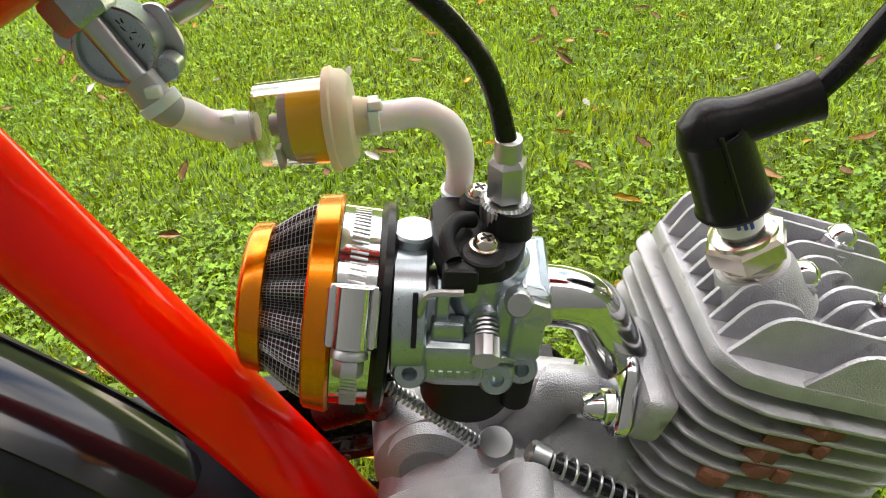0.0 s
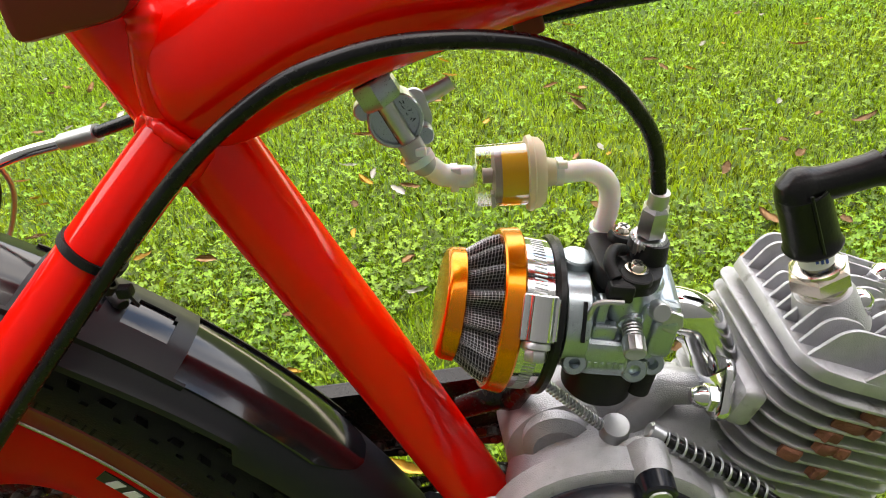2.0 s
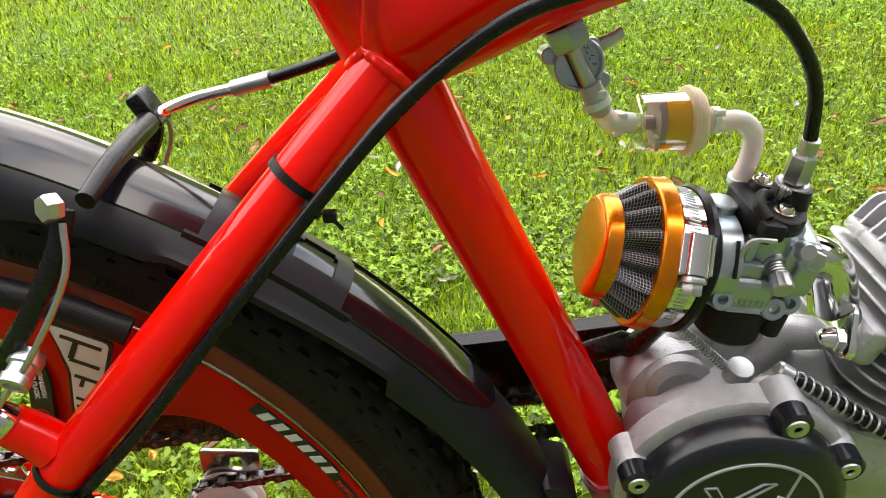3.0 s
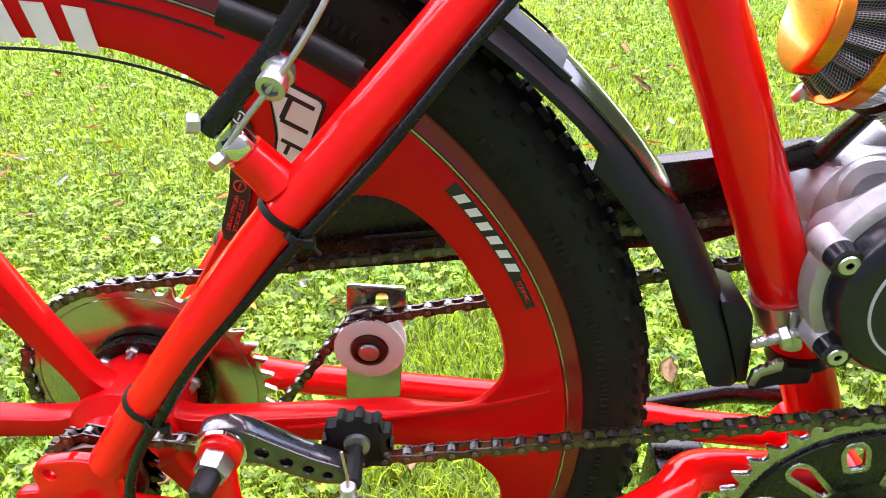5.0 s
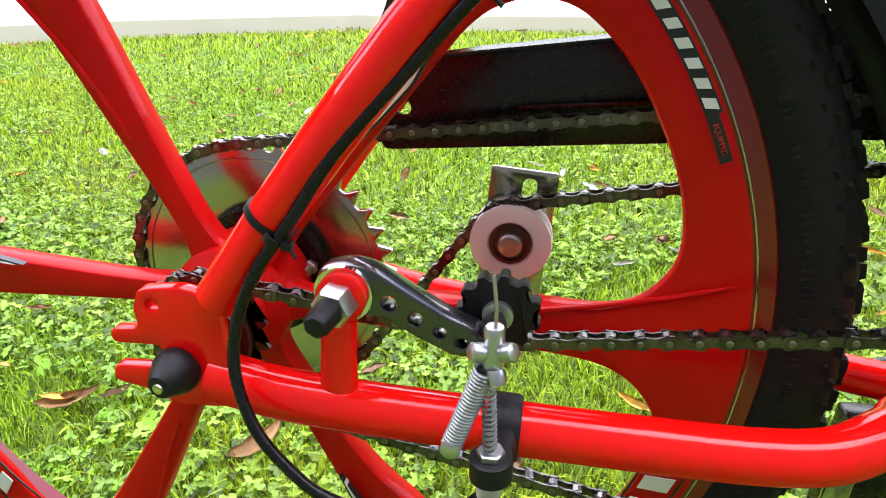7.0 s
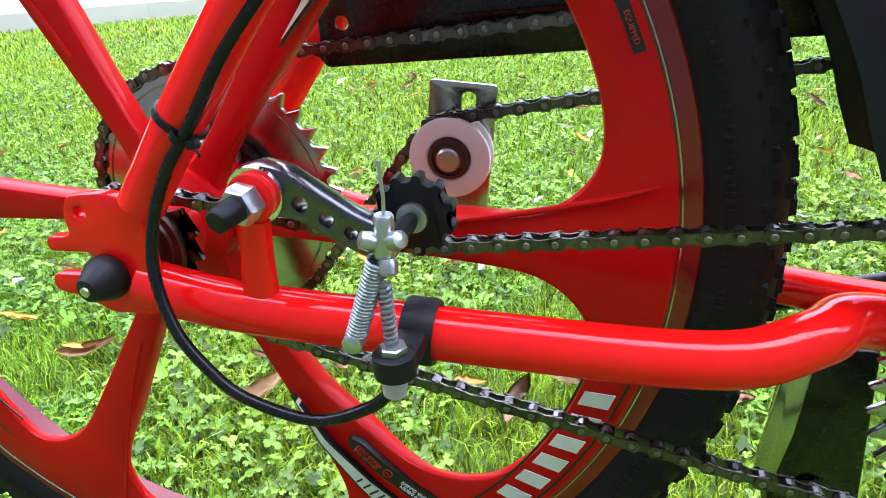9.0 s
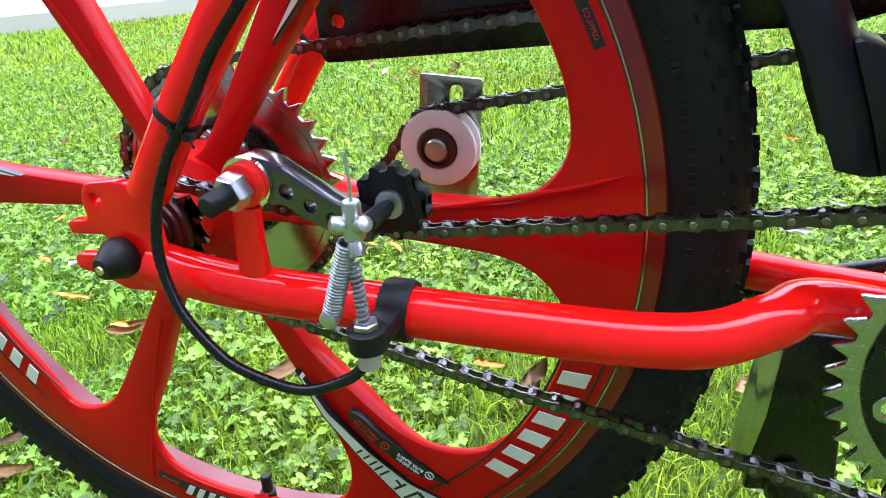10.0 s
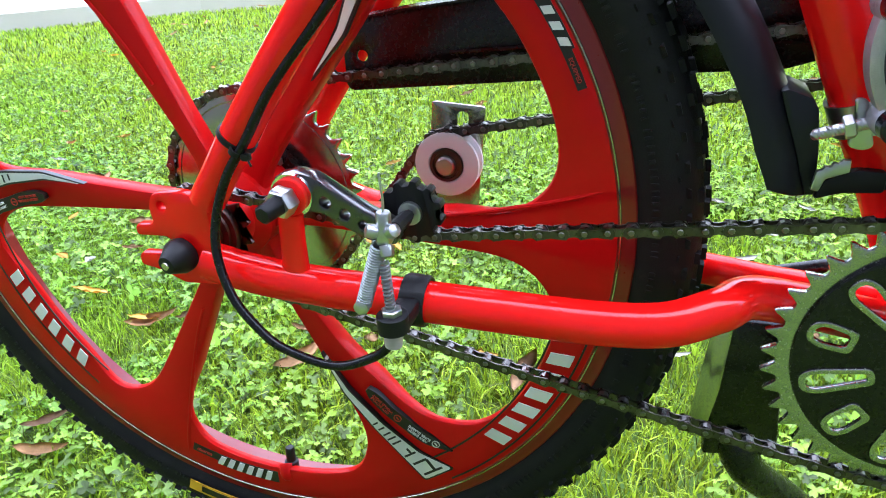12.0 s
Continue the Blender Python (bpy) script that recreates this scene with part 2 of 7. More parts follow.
def rounded(corners, r, k=5):
    """A closed outline with its corners rounded; r: one radius or one a corner."""
    out = []
    c = [V((x, y, 0)) for x, y in corners]
    for i, p in enumerate(c):
        a, b = c[i - 1], c[(i + 1) % len(c)]
        rr = r[i] if hasattr(r, "__len__") else r
        da, db = (a - p).normalized(), (b - p).normalized()
        rr = min(rr, (a - p).length * 0.49, (b - p).length * 0.49)
        if rr < 1e-5:
            out.append((p.x, p.y))
            continue
        s, e = p + da * rr, p + db * rr
        for j in range(k + 1):
            t = j / k
            q = s * (1 - t) ** 2 + p * 2 * t * (1 - t) + e * t * t
            out.append((q.x, q.y))
    return out


def circle(r, n=32, cx=0.0, cy=0.0, turn=0.0):
    return [(cx + r * math.cos(turn + 2 * math.pi * i / n), cy + r * math.sin(turn + 2 * math.pi * i / n)) for i in range(n)]


def area(loop):
    return 0.5 * sum(loop[i - 1][0] * loop[i][1] - loop[i][0] * loop[i - 1][1] for i in range(len(loop)))


def plate(bm, loops, h0, h1, bevel, m):
    """A plate: the first loop is its outline, the others are holes; m takes (u, v, height) to its place."""
    def off(loop, d):
        n = len(loop)
        res = []
        for i in range(n):
            a, b, c = V((*loop[i - 1], 0)), V((*loop[i], 0)), V((*loop[(i + 1) % n], 0))
            e1, e2 = (b - a), (c - b)
            n1 = V((-e1.y, e1.x, 0)).normalized() if e1.length > 1e-9 else V((0, 0, 0))
            n2 = V((-e2.y, e2.x, 0)).normalized() if e2.length > 1e-9 else n1
            q = n1 + n2
            q = q.normalized() if q.length > 1e-6 else n1
            res.append((b.x + q.x * d, b.y + q.y * d))
        return res
    lo, hi = [], []
    if bevel:
        steps = [(h0, bevel), (h0 + 0.3 * bevel, 0.3 * bevel), (h0 + bevel, 0), (h1 - bevel, 0), (h1 - 0.3 * bevel, 0.3 * bevel), (h1, bevel)]
    else:
        steps = [(h0, 0), (h1, 0)]
    for i, loop in enumerate(loops):
        loop = list(loop)
        if (area(loop) > 0) != (i == 0):
            loop.reverse()
        rings = [[bm.verts.new(m @ V((u, v, h))) for u, v in off(loop, d)] for h, d in steps]
        n = len(loop)
        for A, B in zip(rings, rings[1:]):
            for j in range(n):
                bm.faces.new((A[j], A[(j + 1) % n], B[(j + 1) % n], B[j]))
        lo.append(rings[0])
        hi.append(rings[-1])
    for caps in (lo, hi):
        if len(caps) == 1:
            f = bm.faces.new(caps[0])
            if len(caps[0]) > 4:
                bmesh.ops.triangulate(bm, faces=[f])
        else:
            es = []
            for R in caps:
                for j in range(len(R)):
                    e = bm.edges.get((R[j], R[(j + 1) % len(R)]))
                    es.append(e)
            bmesh.ops.triangle_fill(bm, use_beauty=True, use_dissolve=False, edges=es)
    return bm


def block(bm, size, m, bevel=0.002):
    x, y, z = (s / 2 for s in size)
    return plate(bm, [rounded([(-x, -y), (x, -y), (x, y), (-x, y)], min(bevel * 1.5, x * 0.4, y * 0.4), 3)], -z, z, min(bevel, z * 0.6), m)


def hexnut(bm, origin, axis, r, h, turn=0.0):
    lathe(bm, [(0, r * 0.92), (h * 0.12, r), (h * 0.85, r), (h, r * 0.88)], origin, axis, 6, turn)
    return bm


def helix(origin, axis, r, length, turns, k=12, up=(0, 0, 1)):
    a, u, w = basis(axis, up)
    n = int(turns * k)
    return [V(origin) + a * (length * i / n) + (u * math.cos(2 * math.pi * i / k) + w * math.sin(2 * math.pi * i / k)) * r for i in range(n + 1)]


def words(text, size, m, mat, parent, name="lettering", label="", lift=0.0004):
    """Raised lettering in the built-in font; m takes its plane to its place."""
    cu = bpy.data.curves.new("words", "FONT")
    cu.body, cu.size, cu.align_x, cu.align_y, cu.extrude = text, size, "CENTER", "CENTER", lift
    tmp = bpy.data.objects.new("words", cu)
    scene.collection.objects.link(tmp)
    me = bpy.data.meshes.new_from_object(tmp.evaluated_get(bpy.context.evaluated_depsgraph_get()))
    bpy.data.objects.remove(tmp)
    me.transform(m)
    me.name = name
    me.materials.clear()
    me.materials.append(mat)
    ob = new(name, me)
    ob.parent = parent
    return tagged(ob, label)


XZ = at((0, 0, 0), (1, 0, 0), (0, 0, 1), (0, 1, 0))   # outline in x and z, height along y
# ---- ground ----
def rise(x, y):
    """Height of the lawn's soil: a gentle slope up, away from the bicycle, with low swells."""
    return 0.0227 * y + 0.012 * noise.noise(V((x * 0.5, y * 0.5, 3.0))) * min(1.0, abs(y) / 2 + 0.2) - 0.004


def lawn():
    bm = bmesh.new()
    xs = [-400, -120, -40, -15] + [-8 + 0.4 * i for i in range(41)] + [15, 40, 120, 400]
    ys = [-400, -120, -40, -12] + [-6 + 0.4 * i for i in range(41)] + [14, 25, 60, 160, 400]
    grid = [[bm.verts.new((x, y, rise(x, max(-8, min(12, y))))) for y in ys] for x in xs]
    for i in range(len(xs) - 1):
        for j in range(len(ys) - 1):
            bm.faces.new((grid[i][j], grid[i + 1][j], grid[i + 1][j + 1], grid[i][j + 1]))
    m = material("lawn_soil_and_moss", (0.085, 0.15, 0.022), 0.9, vary=0.5, scale=9, bump=0.9, bump_scale=120, stain=((0.06, 0.045, 0.025), 0.42, 25))
    return tagged(finish("ground", bm, m), "mown lawn with moss and bare soil between blades", "lawn", kind="structure")


ground = lawn()

bm = bmesh.new()
plate(bm, [[(-40, 1.7), (-8, 2.0), (-3.3, 2.62), (-2.3, 3.2), (-1.0, 3.55), (1.0, 3.45), (2.5, 3.2), (40, 2.6), (40, 9.0), (-40, 9.8)]], 0.0, 0.16, 0.0, Matrix.Identity(4))
PALE = material("pale_concrete", (0.55, 0.52, 0.46), 0.85, vary=0.12, scale=2.0, bump=0.3, bump_scale=200)
tagged(finish("pavement", bm, PALE, smooth=False), "pale sunlit concrete path beyond the lawn", "path", kind="structure")

# unseen wall, added to shade the bicycle and dim what its paint reflects
bm = bmesh.new()
block(bm, (24, 0.3, 7.7), Matrix.Translation((0, -2.35, 3.45)), 0.01)
SHADE_WALL_GREY = material("grey_shade_wall", (0.13, 0.13, 0.135), 0.9, vary=0.12, scale=1.5, bump=0.3, bump_scale=150)
tagged(finish("shade_wall_south", bm, SHADE_WALL_GREY, smooth=False), "unseen plain dark grey wall added to keep the sun off the bicycle", "wall", kind="structure")

# unseen dark walls, added to cut low sky light and darken reflections
HORIZON_GREEN = material("dark_horizon_green", (0.035, 0.06, 0.015), 0.9, vary=0.5, scale=3.0, bump=0.8, bump_scale=60)
for name, size, place in (("wall_north", (44, 1.0, 6.0), (0, 16.0, 3.0)), ("wall_west", (1.0, 26, 6.0), (-15.0, 4.0, 3.0)), ("wall_east", (1.0, 26, 6.0), (15.0, 4.0, 3.0))):
    bm = bmesh.new()
    block(bm, size, Matrix.Translation(place), 0.05)
    tagged(finish(name, bm, HORIZON_GREEN, smooth=False), "unseen plain dark green wall added to darken the horizon", "hedge", kind="structure")

# ---- the bicycle: all its numbers are from the rear axle, x ahead, y to its left, z up ----
AXLE = 0.365
bike = tagged(new("motorised_bicycle"), "red motorised bicycle with a petrol engine, standing on the lawn", "bicycle")
bike.location = (0, 0, AXLE)


def tube(name, pts, r, mat, parent, label="", n=20, k=6, smooth=True, flat=1.0):
    bm = bmesh.new()
    sweep(bm, spline(pts, k) if k > 1 else pts, r, n, flat=flat)
    return part(name, bm, mat, parent, label, smooth)


# frame
frame_part = tube("seat_tube", [(0.258, 0, 0.40), (0.30, 0, 0.295), (0.3467, 0, 0.185), (0.3912, 0, 0.076), (0.4085, 0, 0.036), (0.440, 0, -0.045)], 0.0160, RED, bike, "glossy red oval seat tube", n=28)
tank = tube("tank_tube", [(0.283, 0, 0.337), (0.302, 0, 0.3415), (0.36, 0, 0.363), (0.44, 0, 0.382), (0.62, 0, 0.41)], [0.0165, 0.0195, 0.0225, 0.0248, 0.0263, 0.0273] + [0.0280] * 19, RED_SCUFFED, bike, "thick red top tube that holds the fuel", n=32)
for sy, label in ((-1, "glossy red seat stay with a cable tied along it"), (1, "glossy red seat stay")):
    tube("seat_stay", [(0.0215, sy * 0.0675, 0.031), (0.054, sy * 0.067, 0.075), (0.098, sy * 0.066, 0.130), (0.139, sy * 0.061, 0.177), (0.198, sy * 0.046, 0.236), (0.254, sy * 0.027, 0.290), (0.288, sy * 0.014, 0.322)], 0.0112, RED, bike, label, n=20)
tube("chain_stay", [(0.012, -0.067, -0.012), (0.06, -0.067, -0.0208), (0.15, -0.066, -0.0268), (0.222, -0.065, -0.0302), (0.270, -0.064, -0.0315), (0.302, -0.060, -0.0300), (0.328, -0.047, -0.0255), (0.350, -0.0305, -0.0250), (0.42, -0.022, -0.040)], 0.0128, RED, bike, "glossy red cranked chain stay")
tube("chain_stay", [(0.012, 0.062, 0.004), (0.076, 0.058, -0.0197), (0.175, 0.055, -0.0330), (0.26, 0.048, -0.0400), (0.325, 0.033, -0.0420), (0.36, 0.026, -0.0440), (0.42, 0.02, -0.048)], 0.0108, RED, bike, "glossy red chain stay behind the wheel")
bm = bmesh.new()
lathe(bm, [(-0.036, 0.019), (-0.035, 0.0205), (0.035, 0.0205), (0.036, 0.019)], (0.4385, 0, -0.0485), (0, 1, 0), 32)
part("bottom_bracket_shell", bm, RED, bike)

# dropouts
def dropout(sy):
    outline = rounded([(-0.020, 0.026), (-0.016, 0.036), (-0.006, 0.0375), (0.006, 0.0385), (0.024, 0.034), (0.024, -0.004), (0.022, -0.026), (-0.006, -0.027), (-0.022, -0.019), (-0.038, -0.0160), (-0.037, -0.0070), (-0.010, -0.0060), (-0.007, 0.0), (-0.010, 0.0065), (-0.0345, 0.0060), (-0.0345, 0.0135), (-0.019, 0.015)], 0.004, 4)
    bm = bmesh.new()
    plate(bm, [outline, circle(0.0032, 16, -0.0100, 0.0278)], min(sy * 0.066, sy * 0.0735), max(sy * 0.066, sy * 0.0735), 0.0012, XZ)
    return part("dropout", bm, RED, bike, "red frame end with a slot and an eyelet")


dropout(-1), dropout(1)
bm = bmesh.new()
lathe(bm, [(0, 0.0108), (0.003, 0.0118), (0.007, 0.0115), (0.0150, 0.0074), (0.0175, 0.0060), (0.0182, 0.0026), (0.0178, 0.0)], (0.0, -0.0735, -0.004), (-0.12, -1, -0.06), 24)
cap = part("axle_cap", bm, MATT_BLACK, bike, "black plastic cone over the axle nut")
bm = bmesh.new()
lathe(bm, [(0, 0.0028), (0.0008, 0.0026)], V((0.0, -0.0735, -0.004)) + V((-0.12, -1, -0.06)).normalized() * 0.0181, (-0.12, -1, -0.06), 14)
part("axle_end", bm, BRASS, cap)
bm = bmesh.new()
lathe(bm, [(-0.068, 0.005), (0.075, 0.005)], (0, 0, 0), (0, 1, 0), 16)
part("axle", bm, STEEL, bike)

# ---- rear wheel ----
wheel = new("rear_wheel")
wheel.parent = bike
SPOKE_AT = (-1.3, 53.0, 114.5, 178.0, 240.0, 298.0, 358.7)


def relax(loop, n, passes):
    """An even outline through the same places with its corners eased."""
    cum = [0.0]
    for p, q in zip(loop, loop[1:] + loop[:1]):
        cum.append(cum[-1] + math.hypot(q[0] - p[0], q[1] - p[1]))
    out, k = [], 0
    for i in range(n):
        s = cum[-1] * i / n
        while cum[k + 1] < s:
            k += 1
        f = (s - cum[k]) / max(1e-9, cum[k + 1] - cum[k])
        p, q = loop[k], loop[(k + 1) % len(loop)]
        out.append((p[0] + (q[0] - p[0]) * f, p[1] + (q[1] - p[1]) * f))
    for _ in range(passes):
        out = [(0.5 * p[0] + 0.25 * (out[i - 1][0] + out[(i + 1) % n][0]), 0.5 * p[1] + 0.25 * (out[i - 1][1] + out[(i + 1) % n][1])) for i, p in enumerate(out)]
    return out


def wheel_hole(k):
    lo, hi = SPOKE_AT[k], SPOKE_AT[k + 1]

    def side(deg, sgn):
        pts = []
        for i in range(19):
            r = 0.029 + (0.233 - 0.029) * i / 18
            w = 0.0075 + 0.062 * max(0.0, r - 0.07) + (0.035 * ((r - 0.195) / 0.042) ** 2.4 if r > 0.195 else 0.0)
            a = radians(deg + (85 * max(0.0, r - 0.13) if k == 5 and sgn > 0 else 0.0))
            pts.append((r * math.cos(a) - sgn * w * math.sin(a), r * math.sin(a) + sgn * w * math.cos(a)))
        return pts
    a, b = side(lo, 1), side(hi, -1)
    t0, t1 = math.atan2(a[-1][1], a[-1][0]), math.atan2(b[-1][1], b[-1][0])
    if t1 < t0:
        t1 += 2 * math.pi
    arc = []
    for i in range(1, 12):
        f = i / 12
        t = t0 + (t1 - t0) * f
        ra = math.hypot(*a[-1])
        r = ra + ((0.2270 if k == 3 else 0.2400 if k == 4 else 0.2420) - ra) * min(1.0, 4 * min(f, 1 - f))
        arc.append((r * math.cos(t), r * math.sin(t)))
    return relax(a + arc + b[::-1], 120, 9)


bm = bmesh.new()
plate(bm, [circle(0.2695, 160), *[wheel_hole(k) for k in range(6)]], -0.0195, 0.0040, 0.0033, XZ)
for v in bm.verts:
    if v.co.y > -0.010:
        v.co.y -= 0.0155 * max(0.0, min(1.0, (math.hypot(v.co.x, v.co.z) - 0.165) / 0.05))
    v.co.y *= 0.70 + 0.30 * max(0.0, min(1.0, (math.hypot(v.co.x, v.co.z) - 0.15) / 0.085)) ** 1.3
rim = part("mag_wheel", bm, RED_DULL, wheel, "red cast six-spoke wheel")
bm = bmesh.new()
ringband(bm, [(-0.0188, 0.2698), (-0.0170, 0.2735), (-0.0172, 0.2790), (-0.0155, 0.2812), (0.0155, 0.2812), (0.0172, 0.2790), (0.0170, 0.2735), (0.0188, 0.2698), (0.016, 0.262), (-0.016, 0.262)], (0, 0, 0), (0, 1, 0), 160)
part("rim_flange", bm, RIM_RED, wheel, "dark red rim flange with a machined edge")
for sy in (-1, 1):
    bm = bmesh.new()
    sweep(bm, [(0.2703 * math.cos(t), sy * 0.0186, 0.2703 * math.sin(t)) for t in (2 * math.pi * i / 160 for i in range(160))], 0.0008, 6, closed=True)
    part("machined_line", bm, BRUSHED, wheel, "bare metal line round the rim")
bm = bmesh.new()
lathe(bm, [(-0.05, 0.02), (-0.046, 0.022), (-0.026, 0.024), (-0.022, 0.028), (-0.018, 0.033), (0.018, 0.033), (0.022, 0.032), (0.024, 0.03), (0.045, 0.026)], (0, 0, 0), (0, 1, 0), 48)
part("hub", bm, RED_DULL, wheel)
# raised ribs along the plain spokes
for deg in (-1.3, 114.5, 240.0):
    for sgn in (-1,):
        a = radians(deg)
        pts = []
        for i in range(12):
            r = 0.10 + 0.158 * i / 11
            w = 0.002 + 0.034 * (i / 11) ** 1.5
            pts.append((r * math.cos(a) - w * math.sin(a), -0.0192 * (0.70 + 0.30 * max(0.0, min(1.0, (r - 0.15) / 0.085)) ** 1.3), r * math.sin(a) + w * math.cos(a)))
        bm = bmesh.new()
        sweep(bm, pts, [0.0016] * 11 + [0.0006], 8)
        part("spoke_rib", bm, RED_DULL, wheel)
# tyre
TY = 0.322
bm = bmesh.new()
prof = [(-0.0135, 0.2765), (-0.0178, 0.2815), (-0.0225, 0.290), (-0.0238, 0.298), (-0.0225, 0.306), (-0.0185, 0.3125), (-0.011, 0.3165), (0, 0.318), (0.011, 0.3165), (0.0185, 0.3125), (0.0225, 0.306), (0.0238, 0.298), (0.0225, 0.290), (0.0178, 0.2815), (0.0135, 0.2765)]
ringband(bm, prof, (0, 0, 0), (0, 1, 0), 200)
tyre = part("tyre", bm, RUBBER, wheel, "black knobbly mountain bike tyre")


def knobs(rows):
    verts, faces = [], []
    for y0, r0, h, lx, ly, count, phase, slope in rows:
        for i in range(count):
            a = 2 * math.pi * (i + phase) / count + random.uniform(-0.005, 0.005)
            c, s = math.cos(a), math.sin(a)
            base = len(verts)
            for hh, k in ((-0.002, 1.0), (h, 0.82)):
                for dx, dy in ((-1, -1), (1, -1), (1, 1), (-1, 1)):
                    yy = y0 + dy * ly * 0.5 * k + (slope * hh)
                    rr = r0 + hh
                    tt = dx * lx * 0.5 * k + 0.25 * dy * ly * (0.5 if i % 2 else -0.5)
                    verts.append((rr * c - tt * s, yy, rr * s + tt * c))
            for f in ((0, 1, 2, 3), (4, 5, 6, 7), (0, 1, 5, 4), (1, 2, 6, 5), (2, 3, 7, 6), (3, 0, 4, 7)):
                faces.append(tuple(base + j for j in f))
    me = bpy.data.meshes.new("tread_knobs")
    me.from_pydata(verts, [], faces)
    bm = bmesh.new()
    bm.from_mesh(me)
    return bm


bm = knobs([(-0.0210, 0.3085, 0.0015, 0.0068, 0.0046, 118, 0.0, -1.0), (0.0212, 0.3085, 0.0020, 0.0085, 0.0060, 104, 0.5, 1.0), (-0.0222, 0.3035, 0.0010, 0.0044, 0.0026, 118, 0.5, -1.2), (-0.0150, 0.3145, 0.0022, 0.0078, 0.0046, 104, 0.5, -0.3), (0.0150, 0.3145, 0.0030, 0.0095, 0.0050, 104, 0.0, 0.3), (-0.0080, 0.3168, 0.0030, 0.009, 0.005, 104, 0.0, 0), (0.0080, 0.3168, 0.0030, 0.009, 0.005, 104, 0.5, 0), (0.0, 0.3180, 0.0028, 0.009, 0.0045, 104, 0.25, 0)])
tagged(part("tread", bm, RUBBER, tyre, "square rubber tread knobs", smooth=False), kind="stuff")
# worn moulded lettering round the tyre wall
bm = bmesh.new()
random.seed(21)
d = 0.0
while d < 360:
    a = radians(d)
    if random.random() < 0.82:
        hgt = random.choice((0.0045, 0.0045, 0.0036))
        block(bm, (random.choice((0.0011, 0.0018, 0.0026)), hgt, 0.0010), at((0.2905 * math.cos(a), -0.0228, 0.2905 * math.sin(a)), (math.sin(a), 0, -math.cos(a)), (math.cos(a), 0, math.sin(a)), (0, -1, 0)), 0.0002)
    d += random.uniform(0.65, 1.0)
tagged(part("moulded_lettering", bm, RUBBER, tyre, "worn raised marks on the tyre wall"), kind="stuff")
# valve
bm = bmesh.new()
lathe(bm, [(0, 0.006), (0.008, 0.006), (0.009, 0.0042), (0.021, 0.0040), (0.0225, 0.0033), (0.023, 0)], (0.0005, -0.010, -0.2465), (0.02, 0.05, 1), 16)
part("valve", bm, MATT_BLACK, wheel, "black capped tyre valve")
bm = bmesh.new()
sweep(bm, spline([(-0.0025, -0.0125, -0.2400), (-0.0010, -0.0165, -0.2450), (0.001, -0.0180, -0.2530)], 4), [0.0062, 0.0066, 0.0066, 0.0064, 0.0062, 0.006, 0.0055, 0.0045, 0.002], 14)
part("valve_boss", bm, RED_DULL, rim)


def arc_quad(bm, r0, r1, a0, a1, y, n=8, skew=0.0):
    """A thin raised band on the wheel's side between two radii and two angles."""
    prev = None
    for i in range(n + 1):
        f = i / n
        t = radians(a0 + (a1 - a0) * f)
        ts = radians(a0 + (a1 - a0) * f + skew)
        c = [bm.verts.new((r0 * math.cos(t), y, r0 * math.sin(t))), bm.verts.new((r1 * math.cos(ts), y, r1 * math.sin(ts))), bm.verts.new((r1 * math.cos(ts), y + 0.0006, r1 * math.sin(ts))), bm.verts.new((r0 * math.cos(t), y + 0.0006, r0 * math.sin(t)))]
        if prev:
            for j in range(4):
                bm.faces.new((prev[j], prev[(j + 1) % 4], c[(j + 1) % 4], c[j]))
        else:
            bm.faces.new(c)
        prev = c
    bm.faces.new(prev)
    return bm


FACE = -0.0199
def rim_label(a0, a1, r0, r1, letters, mat, ground_mat, parent, skew, flip=False):
    """A printed band with plain slanted bars where a maker's name stands."""
    if ground_mat:
        bm = bmesh.new()
        arc_quad(bm, r0 - 0.0010, r1 + 0.0010, a0 - 0.5, a1 + 0.5, FACE, 14)
        lab = part("label", bm, ground_mat, parent, "black printed band")
    else:
        lab = parent
    step, h = (a1 - a0) / letters, r1 - r0
    for i in range(letters):
        s = a0 + step * i
        bm = bmesh.new()
        arc_quad(bm, r0, r1, s + (0.22 if flip else 0.18) * step, s + 0.74 * step, FACE - 0.0007, 3, skew)
        part("bar", bm, mat, lab, smooth=False)
    return lab


rim_label(25.6, 38.0, 0.2607, 0.2660, 6, WHITE, BLACK_PRINT, wheel, -0.6, True)
bm = bmesh.new()
arc_quad(bm, 0.2597, 0.2652, 20.2, 25.1, FACE, 8)
eq = part("label", bm, BLACK_PRINT, wheel, "black printed band")
a = radians(22.65)
words("EQUIPPED", 0.0033, at((0.2624 * math.cos(a), FACE - 0.0006, 0.2624 * math.sin(a)), (math.sin(a), 0, -math.cos(a)), (math.cos(a), 0, math.sin(a)), (0, -1, 0)), RED_PRINT, eq)
rim_label(-43.5, -19.6, 0.2445, 0.2600, 6, WHITE, None, wheel, 1.0)
rim_label(195.6, 220.8, 0.2300, 0.2440, 6, WHITE, None, wheel, 1.0)
rim_label(76.0, 99.5, 0.2405, 0.2585, 6, WHITE, None, wheel, 1.2)
rim_label(254.8, 267.5, 0.2455, 0.2560, 6, WHITE, BLACK_PRINT, wheel, -0.8)
for c, pair in ((-33, (0.2400, 0.2630)), (207, (0.2252, 0.2474)), (87, (0.2372, 0.2622))):
    for r in pair:
        bm = bmesh.new()
        arc_quad(bm, r, r + 0.0014, c - 22, c + 18, FACE, 16)
        part("stripe", bm, BLACK_PRINT, wheel)
bm = bmesh.new()
arc_quad(bm, 0.2442, 0.2530, 248.6, 254.3, FACE, 8)
